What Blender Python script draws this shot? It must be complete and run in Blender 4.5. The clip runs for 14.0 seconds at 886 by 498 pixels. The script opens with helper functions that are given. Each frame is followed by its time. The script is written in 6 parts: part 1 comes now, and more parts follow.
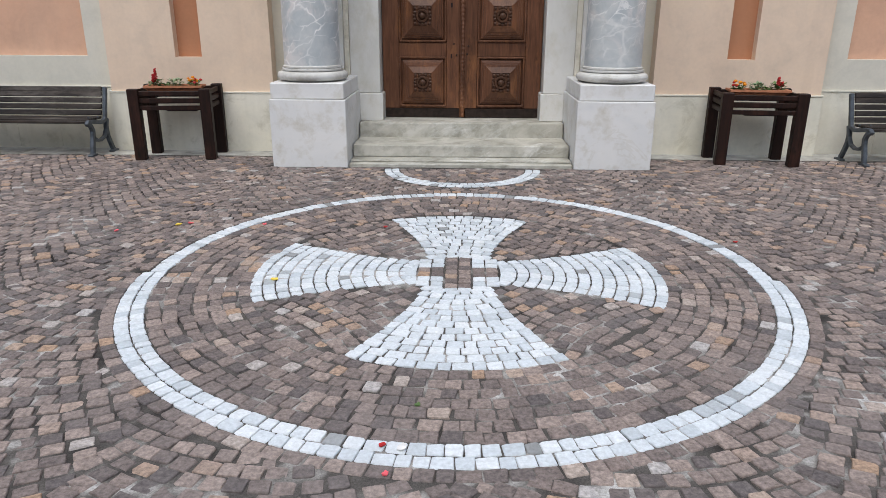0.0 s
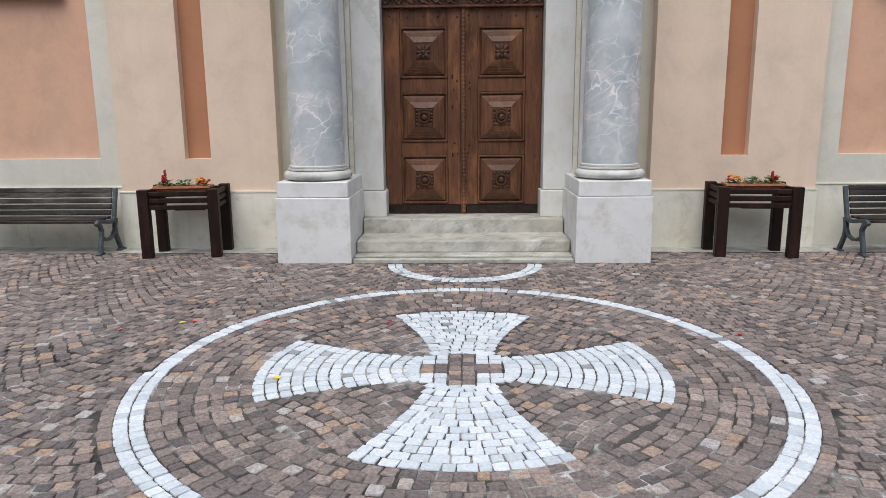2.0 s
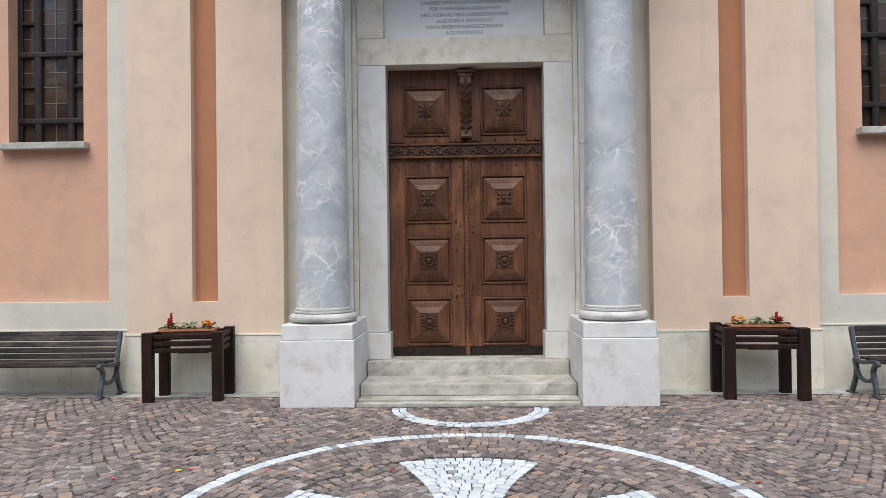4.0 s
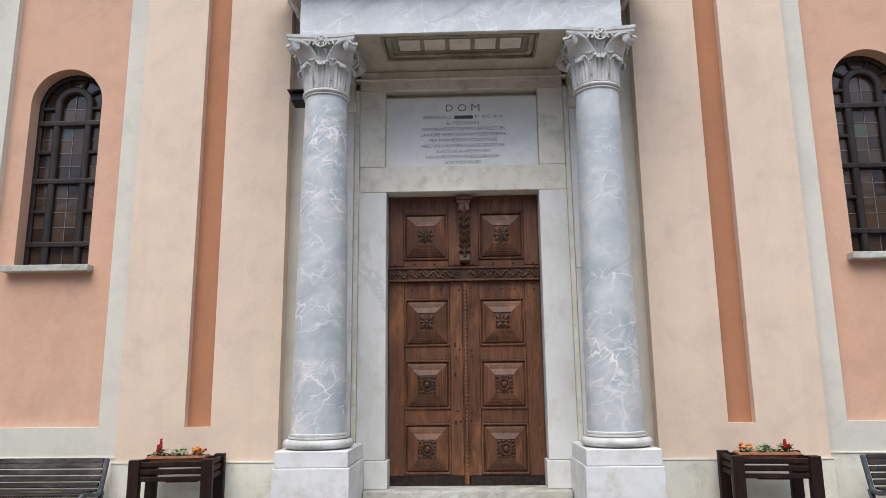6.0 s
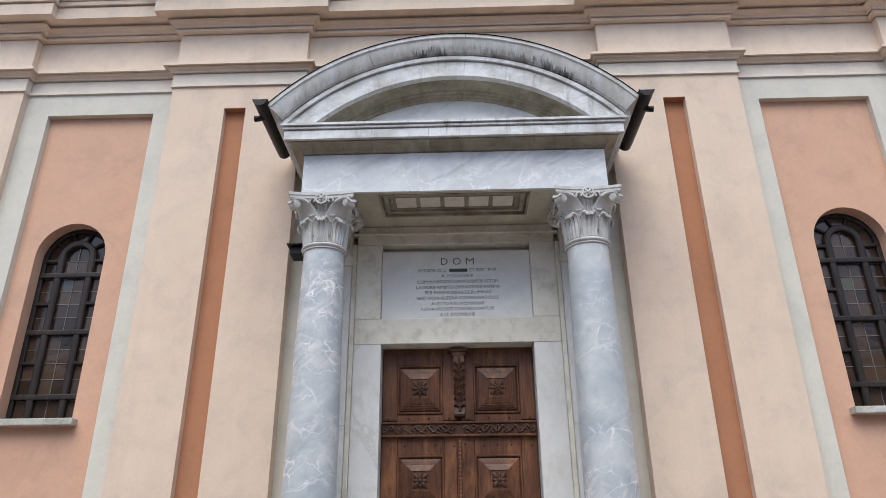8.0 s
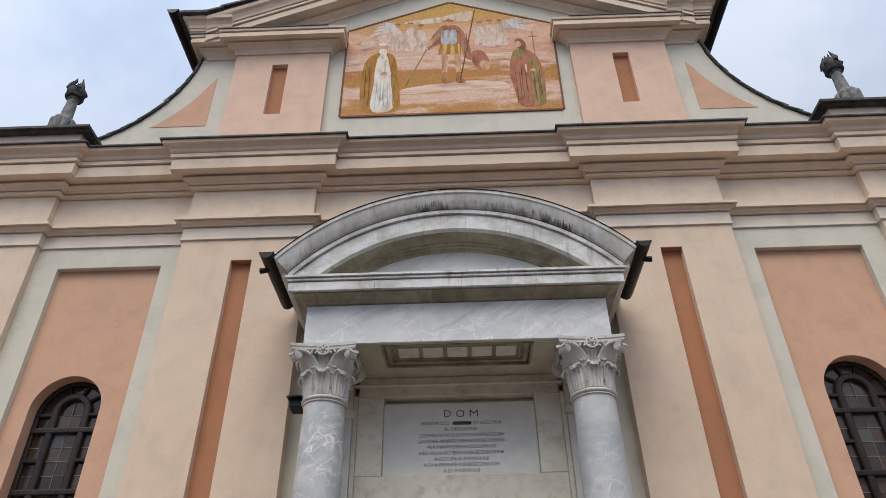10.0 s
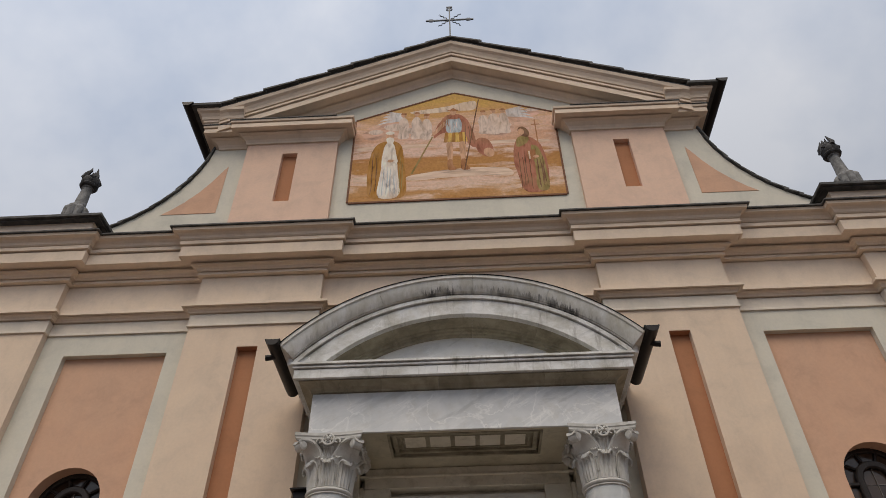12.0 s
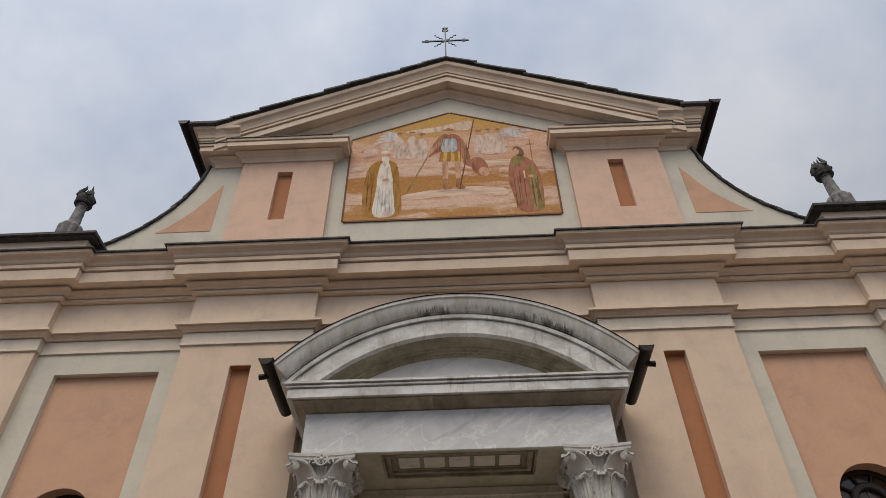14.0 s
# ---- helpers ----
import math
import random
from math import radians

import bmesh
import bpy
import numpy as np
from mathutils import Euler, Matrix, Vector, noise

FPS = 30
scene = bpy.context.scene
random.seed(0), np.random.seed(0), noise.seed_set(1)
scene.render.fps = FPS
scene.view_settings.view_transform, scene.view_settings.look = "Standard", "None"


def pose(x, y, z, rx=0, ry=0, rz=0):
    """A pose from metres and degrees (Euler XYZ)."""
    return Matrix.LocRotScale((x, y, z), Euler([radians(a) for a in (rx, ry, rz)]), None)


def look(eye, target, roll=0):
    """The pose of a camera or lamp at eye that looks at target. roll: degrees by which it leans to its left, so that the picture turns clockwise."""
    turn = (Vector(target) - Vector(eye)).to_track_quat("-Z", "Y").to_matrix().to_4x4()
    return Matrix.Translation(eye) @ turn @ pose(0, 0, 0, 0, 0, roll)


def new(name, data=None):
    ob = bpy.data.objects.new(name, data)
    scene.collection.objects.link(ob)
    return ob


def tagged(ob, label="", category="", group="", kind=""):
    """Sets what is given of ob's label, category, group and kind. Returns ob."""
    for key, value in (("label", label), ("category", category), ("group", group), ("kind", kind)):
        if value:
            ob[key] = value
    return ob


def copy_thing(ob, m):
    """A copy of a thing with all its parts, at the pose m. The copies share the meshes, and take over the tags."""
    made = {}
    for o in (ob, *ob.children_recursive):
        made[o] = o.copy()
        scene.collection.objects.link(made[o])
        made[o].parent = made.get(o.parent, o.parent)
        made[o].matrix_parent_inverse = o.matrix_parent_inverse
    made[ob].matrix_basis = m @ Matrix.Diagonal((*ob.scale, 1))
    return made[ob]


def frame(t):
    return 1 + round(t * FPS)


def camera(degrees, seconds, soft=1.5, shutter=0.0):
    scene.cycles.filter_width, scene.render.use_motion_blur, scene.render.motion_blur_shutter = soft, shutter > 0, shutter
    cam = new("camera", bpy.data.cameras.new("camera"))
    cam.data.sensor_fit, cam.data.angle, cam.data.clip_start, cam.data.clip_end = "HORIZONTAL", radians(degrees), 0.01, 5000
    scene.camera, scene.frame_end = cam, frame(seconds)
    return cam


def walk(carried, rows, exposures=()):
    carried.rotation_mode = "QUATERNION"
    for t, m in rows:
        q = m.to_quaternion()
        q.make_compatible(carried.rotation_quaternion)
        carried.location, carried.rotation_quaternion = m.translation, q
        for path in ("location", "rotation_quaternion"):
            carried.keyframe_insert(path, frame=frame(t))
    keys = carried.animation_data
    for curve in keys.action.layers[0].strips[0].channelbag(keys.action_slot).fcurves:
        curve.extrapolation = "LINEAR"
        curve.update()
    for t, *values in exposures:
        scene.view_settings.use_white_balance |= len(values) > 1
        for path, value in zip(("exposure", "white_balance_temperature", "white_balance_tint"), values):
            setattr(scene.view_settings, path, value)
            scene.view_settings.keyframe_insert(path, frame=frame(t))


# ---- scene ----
cam = camera(65.2, 14.0, soft=0.6)
PATH = [
    (0, (0.026, -8.312, 1.546), (-0.028, -6.419, 0.904), 0.2),
    (0.5, (0.027, -8.313, 1.547), (-0.030, -6.414, 0.923), 0.1),
    (1, (0.026, -8.317, 1.552), (-0.031, -6.401, 0.981), -0.1),
    (1.5, (0.028, -8.324, 1.561), (-0.031, -6.385, 1.074), -0.2),
    (2, (0.029, -8.330, 1.572), (-0.036, -6.368, 1.188), -0.5),
    (2.5, (0.028, -8.331, 1.582), (-0.042, -6.352, 1.303), -0.7),
    (3, (0.030, -8.337, 1.589), (-0.044, -6.346, 1.414), -0.8),
    (3.2, (0.030, -8.341, 1.589), (-0.045, -6.347, 1.455), -0.8),
    (5.3, (0.017, -8.379, 1.542), (-0.054, -6.397, 1.794), -0.6),
    (5.5, (0.018, -8.381, 1.541), (-0.051, -6.403, 1.827), -0.5),
    (6, (0.022, -8.382, 1.538), (-0.042, -6.419, 1.920), -0.6),
    (6.5, (0.030, -8.387, 1.535), (-0.030, -6.448, 2.021), -0.8),
    (7, (0.038, -8.398, 1.532), (-0.017, -6.490, 2.129), -0.8),
    (7.5, (0.041, -8.405, 1.534), (-0.007, -6.533, 2.235), -0.7),
    (8, (0.040, -8.411, 1.540), (-0.005, -6.577, 2.336), -0.6),
    (8.5, (0.038, -8.417, 1.547), (-0.006, -6.625, 2.434), -0.7),
    (9, (0.035, -8.417, 1.556), (-0.006, -6.674, 2.537), -0.9),
    (11.3, (0.035, -8.474, 1.618), (-0.010, -6.967, 2.932), -1),
    (11.5, (0.035, -8.479, 1.620), (-0.013, -6.981, 2.945), -1),
    (12, (0.035, -8.490, 1.623), (-0.015, -7.008, 2.965), -1),
    (12.5, (0.037, -8.497, 1.624), (-0.007, -7.026, 2.978), -1.1),
    (13, (0.040, -8.499, 1.625), (0.002, -7.039, 2.990), -1.2),
    (13.5, (0.040, -8.498, 1.626), (0.005, -7.045, 2.999), -1.2),
    (14, (0.039, -8.495, 1.627), (0.005, -7.049, 3.008), -1.2),
]
EXPOSURES = [(0.0, 0.31, 6900, 10), (3.0, 0.44, 6900, 10), (6.0, 0.66, 6850, 10), (9.0, 0.56, 6700, 10), (11.3, -0.13, 8250, 12), (14.0, -0.15, 8250, 12)]
walk(cam, [(t, look(eye, target, roll)) for t, eye, target, roll in PATH], EXPOSURES)

# ---- sky and sun: an overcast day ----
SUN_UP, SUN_TURN = radians(60), radians(192)
world = bpy.data.worlds.new("overcast_sky")
scene.world = world
world.use_nodes = True
wn, wl = world.node_tree.nodes, world.node_tree.links
sky = wn.new("ShaderNodeTexSky")
sky.sky_type, sky.sun_disc = "NISHITA", False
sky.sun_elevation, sky.sun_rotation = SUN_UP, SUN_TURN
SKY_STRENGTH = 0.075
back = wn["Background"]
back.inputs["Strength"].default_value = SKY_STRENGTH
where = wn.new("ShaderNodeTexCoord")
cloud = wn.new("ShaderNodeTexNoise")
cloud.inputs["Scale"].default_value = 2.0
cloud.inputs["Detail"].default_value = 6.0
cloud.inputs["Roughness"].default_value = 0.55
tone = wn.new("ShaderNodeValToRGB")
tone.color_ramp.elements[0].position, tone.color_ramp.elements[0].color = 0.38, (4.4, 6.0, 9.2, 1)
tone.color_ramp.elements[1].position, tone.color_ramp.elements[1].color = 0.66, (7.7, 9.15, 11.9, 1)
cover = wn.new("ShaderNodeMix")
cover.data_type = "RGBA"
cover.inputs[0].default_value = 0.9
wl.new(where.outputs["Generated"], cloud.inputs["Vector"])
wl.new(cloud.outputs["Fac"], tone.inputs["Fac"])
wl.new(sky.outputs["Color"], cover.inputs[6])
wl.new(tone.outputs["Color"], cover.inputs[7])
# the cloud cover is brighter towards the hidden sun and duller at the horizon
way_to_sun = Vector((-0.16, -0.52, 0.84)).normalized()
toward = wn.new("ShaderNodeVectorMath")
toward.operation = "DOT_PRODUCT"
toward.inputs[1].default_value = way_to_sun
glow = wn.new("ShaderNodeMapRange")
for key, value in (("From Min", -0.4), ("From Max", 1.0), ("To Min", 0.37), ("To Max", 1.9)):
    glow.inputs[key].default_value = value
split = wn.new("ShaderNodeSeparateXYZ")
low = wn.new("ShaderNodeMapRange")
for key, value in (("From Min", 0.0), ("From Max", 0.6), ("To Min", 0.45), ("To Max", 1.0)):
    low.inputs[key].default_value = value
both = wn.new("ShaderNodeMath")
both.operation = "MULTIPLY"
lit = wn.new("ShaderNodeVectorMath")
lit.operation = "SCALE"
wl.new(where.outputs["Generated"], toward.inputs[0])
wl.new(toward.outputs["Value"], glow.inputs["Value"])
wl.new(where.outputs["Generated"], split.inputs[0])
wl.new(split.outputs["Z"], low.inputs["Value"])
wl.new(glow.outputs[0], both.inputs[0])
wl.new(low.outputs[0], both.inputs[1])
wl.new(cover.outputs[2], lit.inputs[0])
wl.new(both.outputs[0], lit.inputs["Scale"])
wl.new(lit.outputs[0], back.inputs["Color"])

sun = new("sun", bpy.data.lights.new("sun", "SUN"))
sun.data.energy, sun.data.angle, sun.data.color = 2.0, radians(48), (1.0, 0.955, 0.885)
# the sun stands behind the camera, a little to its left
sun.matrix_world = look((-3.0, -14.4, 26.0), (0, 0, 0))


# ---- materials ----
def nodes_of(name, rough=0.8, metal=0.0, spec=0.3):
    m = bpy.data.materials.new(name)
    m.use_nodes = True
    n, l = m.node_tree.nodes, m.node_tree.links
    b = n["Principled BSDF"]
    b.inputs["Roughness"].default_value = rough
    b.inputs["Metallic"].default_value = metal
    b.inputs["Specular IOR Level"].default_value = spec
    return m, n, l, b


def coords(n, l, stretch=(1, 1, 1), local=True):
    c = n.new("ShaderNodeTexCoord")
    mp = n.new("ShaderNodeMapping")
    mp.inputs["Scale"].default_value = stretch
    if local:
        l.new(c.outputs["Object"], mp.inputs["Vector"])
    else:
        g = n.new("ShaderNodeNewGeometry")
        l.new(g.outputs["Position"], mp.inputs["Vector"])
    return mp.outputs["Vector"]


def noise_tex(n, l, vec, scale, detail=4.0, rough=0.55, distort=0.0):
    t = n.new("ShaderNodeTexNoise")
    t.inputs["Scale"].default_value = scale
    t.inputs["Detail"].default_value = detail
    t.inputs["Roughness"].default_value = rough
    t.inputs["Distortion"].default_value = distort
    l.new(vec, t.inputs["Vector"])
    return t.outputs["Fac"]


def ramp(n, l, fac, stops):
    r = n.new("ShaderNodeValToRGB")
    e = r.color_ramp.elements
    while len(e) < len(stops):
        e.new(0.5)
    for k, (p, c) in zip(e, stops):
        k.position, k.color = p, (*c, 1) if len(c) == 3 else c
    l.new(fac, r.inputs["Fac"])
    return r.outputs["Color"]


def blend(n, l, a, b, fac, mode="MIX"):
    m = n.new("ShaderNodeMix")
    m.data_type, m.blend_type = "RGBA", mode
    for s, v in ((m.inputs[0], fac), (m.inputs[6], a), (m.inputs[7], b)):
        if isinstance(v, (int, float)):
            s.default_value = v
        elif isinstance(v, tuple):
            s.default_value = (*v, 1)
        else:
            l.new(v, s)
    return m.outputs[2]


def bump(n, l, b, height, strength, distance):
    k = n.new("ShaderNodeBump")
    k.inputs["Strength"].default_value = strength
    k.inputs["Distance"].default_value = distance
    l.new(height, k.inputs["Height"])
    l.new(k.outputs["Normal"], b.inputs["Normal"])


def chance(n, l):
    """A random value for each object and each loose piece of a mesh."""
    o = n.new("ShaderNodeObjectInfo")
    g = n.new("ShaderNodeNewGeometry")
    a = n.new("ShaderNodeMath")
    a.operation = "ADD"
    f = n.new("ShaderNodeMath")
    f.operation = "FRACT"
    l.new(o.outputs["Random"], a.inputs[0])
    l.new(g.outputs["Random Per Island"], a.inputs[1])
    l.new(a.outputs[0], f.inputs[0])
    return f.outputs[0]


def plaster(name, colour, stain, amount=0.5, spots=0.0):
    m, n, l, b = nodes_of(name, 0.92, spec=0.15)
    v = coords(n, l, local=False)
    big = noise_tex(n, l, v, 0.55, 5, 0.6, 0.6)
    streak = noise_tex(n, l, coords(n, l, (2.2, 2.2, 0.18), False), 1.3, 5, 0.65)
    fine = noise_tex(n, l, v, 26, 3)
    c = blend(n, l, colour, stain, ramp(n, l, big, [(0.38, (0, 0, 0)), (0.72, (amount,) * 3)]))
    if spots:
        mark = noise_tex(n, l, v, 3.2, 6, 0.7, 0.5)
        c = blend(n, l, c, (0.30, 0.265, 0.17), ramp(n, l, mark, [(0.56, (0, 0, 0)), (0.74, (spots,) * 3)]))
    c = blend(n, l, c, tuple(k * 0.86 for k in stain), ramp(n, l, streak, [(0.5, (0, 0, 0)), (0.8, (amount * 0.7,) * 3)]))
    c = blend(n, l, c, ramp(n, l, fine, [(0.3, (0.97,) * 3), (0.7, (1.02,) * 3)]), 1.0, "MULTIPLY")
    patchy = noise_tex(n, l, v, 2.1, 7, 0.68, 0.4)
    c = blend(n, l, c, ramp(n, l, patchy, [(0.3, (0.88, 0.89, 0.90)), (0.5, (1.0, 1.0, 1.0)), (0.72, (1.06, 1.05, 1.03))]), 1.0, "MULTIPLY")
    l.new(c, b.inputs["Base Color"])
    bump(n, l, b, blend(n, l, big, fine, 0.3), 0.16, 0.008)
    return m


def marble(name, light, dark, vein, scale=2.0, rough=0.45, vein_amount=0.6, dirt=0.25, lean=(1, 1, 1), streak=0.0, soil=(0.33, 0.32, 0.26)):
    m, n, l, b = nodes_of(name, rough, spec=0.35)
    o = n.new("ShaderNodeObjectInfo")
    add = n.new("ShaderNodeVectorMath")
    add.operation = "MULTIPLY_ADD"
    add.inputs[1].default_value = (1, 1, 1)
    sc = n.new("ShaderNodeVectorMath")
    sc.operation = "SCALE"
    sc.inputs[0].default_value = (7.3, 4.1, 9.7)
    l.new(o.outputs["Random"], sc.inputs["Scale"])
    l.new(coords(n, l, lean, False), add.inputs[0])
    l.new(sc.outputs[0], add.inputs[2])
    v = add.outputs[0]
    cloudy = noise_tex(n, l, v, scale, 6, 0.6, 0.8)
    c = ramp(n, l, cloudy, [(0.32, dark), (0.62, light)])
    wv = n.new("ShaderNodeTexNoise")
    wv.inputs["Scale"].default_value = scale * 0.9
    wv.inputs["Detail"].default_value = 7
    wv.inputs["Roughness"].default_value = 0.58
    wv.inputs["Distortion"].default_value = 0.9
    l.new(v, wv.inputs["Vector"])
    lines = ramp(n, l, wv.outputs["Fac"], [(0.484, (0, 0, 0)), (0.498, (vein_amount,) * 3), (0.503, (vein_amount,) * 3), (0.522, (0, 0, 0))])
    zone = ramp(n, l, noise_tex(n, l, v, scale * 0.45, 2), [(0.42, (0.08,) * 3), (0.62, (1,) * 3)])
    c = blend(n, l, c, vein, blend(n, l, lines, zone, 1.0, "MULTIPLY"))
    if streak:
        mp = n.new("ShaderNodeMapping")
        mp.inputs["Scale"].default_value = (0.8, 1.2, 3.6)
        tilt = n.new("ShaderNodeMapping")
        tilt.inputs["Rotation"].default_value = (0.35, radians(27), 0)
        l.new(v, tilt.inputs["Vector"])
        l.new(tilt.outputs[0], mp.inputs["Vector"])
        bands = noise_tex(n, l, mp.outputs[0], 1.5, 9, 0.66, 0.5)
        shards = noise_tex(n, l, mp.outputs[0], 5.5, 6, 0.7, 1.2)
        where_white = blend(n, l, ramp(n, l, bands, [(0.52, (0, 0, 0)), (0.58, (streak,) * 3)]), ramp(n, l, shards, [(0.36, (0.15,) * 3), (0.56, (1,) * 3)]), 1.0, "MULTIPLY")
        here = ramp(n, l, noise_tex(n, l, v, 0.8, 3, 0.5), [(0.40, (0.05,) * 3), (0.60, (1,) * 3)])
        c = blend(n, l, c, vein, blend(n, l, where_white, here, 1.0, "MULTIPLY"))
        c = blend(n, l, c, tuple(k * 0.72 for k in dark), ramp(n, l, bands, [(0.34, (0.55,) * 3), (0.44, (0, 0, 0))]))
    grime = noise_tex(n, l, v, 5.0, 6, 0.7)
    c = blend(n, l, c, soil, ramp(n, l, grime, [(0.50, (0, 0, 0)), (0.78, (dirt,) * 3)]))
    l.new(c, b.inputs["Base Color"])
    bump(n, l, b, grime, 0.12, 0.004)
    return m


def wood(name, dark, light, rough=0.5, stretch=(9, 9, 0.8), worn=None, contrast=1.0):
    m, n, l, b = nodes_of(name, rough, spec=0.25)
    o = n.new("ShaderNodeObjectInfo")
    v = coords(n, l, stretch)
    grain = noise_tex(n, l, v, 3.5, 8, 0.65, 0.9)
    broad = noise_tex(n, l, coords(n, l, (1, 1, 1), False), 1.7, 3)
    c = ramp(n, l, grain, [(0.5 - 0.22 / contrast, dark), (0.5 + 0.22 / contrast, light)])
    c = blend(n, l, c, ramp(n, l, broad, [(0.3, (0.65,) * 3), (0.7, (1.25,) * 3)]), 0.8, "MULTIPLY")
    c = blend(n, l, c, ramp(n, l, o.outputs["Random"], [(0, (0.85,) * 3), (1, (1.12,) * 3)]), 1.0, "MULTIPLY")
    if worn:
        rubbed = noise_tex(n, l, coords(n, l, tuple(0.5 + 0.18 * k for k in stretch), False), 2.6, 6, 0.7)
        c = blend(n, l, c, worn, ramp(n, l, rubbed, [(0.52, (0, 0, 0)), (0.72, (0.75,) * 3)]))
    l.new(c, b.inputs["Base Color"])
    bump(n, l, b, grain, 0.25, 0.003)
    return m


def cobble(name, stops, pale, rough=0.75, rough_mix=1.0):
    m, n, l, b = nodes_of(name, rough, spec=0.3)
    pick = chance(n, l)
    v = coords(n, l, local=False)
    mott = noise_tex(n, l, v, 48, 6, 0.7)
    wide = noise_tex(n, l, v, 0.9, 3)
    fine = noise_tex(n, l, v, 160, 3)
    c = ramp(n, l, pick, stops)
    c = blend(n, l, c, ramp(n, l, mott, [(0.30, (0.45,) * 3), (0.5, (0.95,) * 3), (0.70, (1.5,) * 3)]), rough_mix, "MULTIPLY")
    c = blend(n, l, c, pale, ramp(n, l, wide, [(0.5, (0, 0, 0)), (0.75, (0.28,) * 3)]))
    l.new(c, b.inputs["Base Color"])
    bump(n, l, b, blend(n, l, mott, fine, 0.4), 0.8, 0.008)
    return m


def plain(name, colour, rough=0.6, metal=0.0, var=0.25, scale=18.0, spec=0.3):
    m, n, l, b = nodes_of(name, rough, metal, spec)
    v = coords(n, l, local=False)
    f = noise_tex(n, l, v, scale, 5, 0.6)
    c = blend(n, l, colour, ramp(n, l, f, [(0.3, (1 - var,) * 3), (0.7, (1 + var,) * 3)]), 1.0, "MULTIPLY")
    l.new(c, b.inputs["Base Color"])
    bump(n, l, b, f, 0.15, 0.003)
    return m


CREAM = plaster("cream_plaster", (0.714, 0.565, 0.438), (0.63, 0.475, 0.365))
PEACH = plaster("peach_plaster", (0.74, 0.515, 0.40), (0.68, 0.475, 0.365))
SALMON = plaster("salmon_plaster", (0.62, 0.37, 0.255), (0.60, 0.40, 0.29))
RUST = plaster("rust_plaster", (0.44, 0.20, 0.11), (0.40, 0.21, 0.125), 0.3)
GREY = plaster("grey_plaster", (0.635, 0.598, 0.513), (0.545, 0.53, 0.455))
PALE = plaster("pale_band_plaster", (0.71, 0.63, 0.535), (0.62, 0.55, 0.46))
DADO = plaster("dado_render", (0.73, 0.70, 0.61), (0.56, 0.535, 0.43), 0.6, 0.5)
BLOCK_PLASTER = plaster("sky_block_plaster", (0.30, 0.285, 0.265), (0.24, 0.23, 0.215))
MOULD = plaster("moulding_plaster", (0.765, 0.625, 0.50), (0.62, 0.49, 0.38), 0.45)
WHITE_MARBLE = marble("white_marble", (0.71, 0.71, 0.695), (0.585, 0.60, 0.60), (0.83, 0.83, 0.82), 1.9, 0.45, 0.5, 0.5, (1, 1, 1), 0.35, (0.40, 0.37, 0.29))
JAMB_MARBLE = marble("pale_jamb_marble", (0.69, 0.675, 0.64), (0.58, 0.57, 0.53), (0.40, 0.40, 0.32), 1.3, 0.42, 0.4, 0.55, (1, 1, 0.7), 0.0, (0.46, 0.42, 0.31))
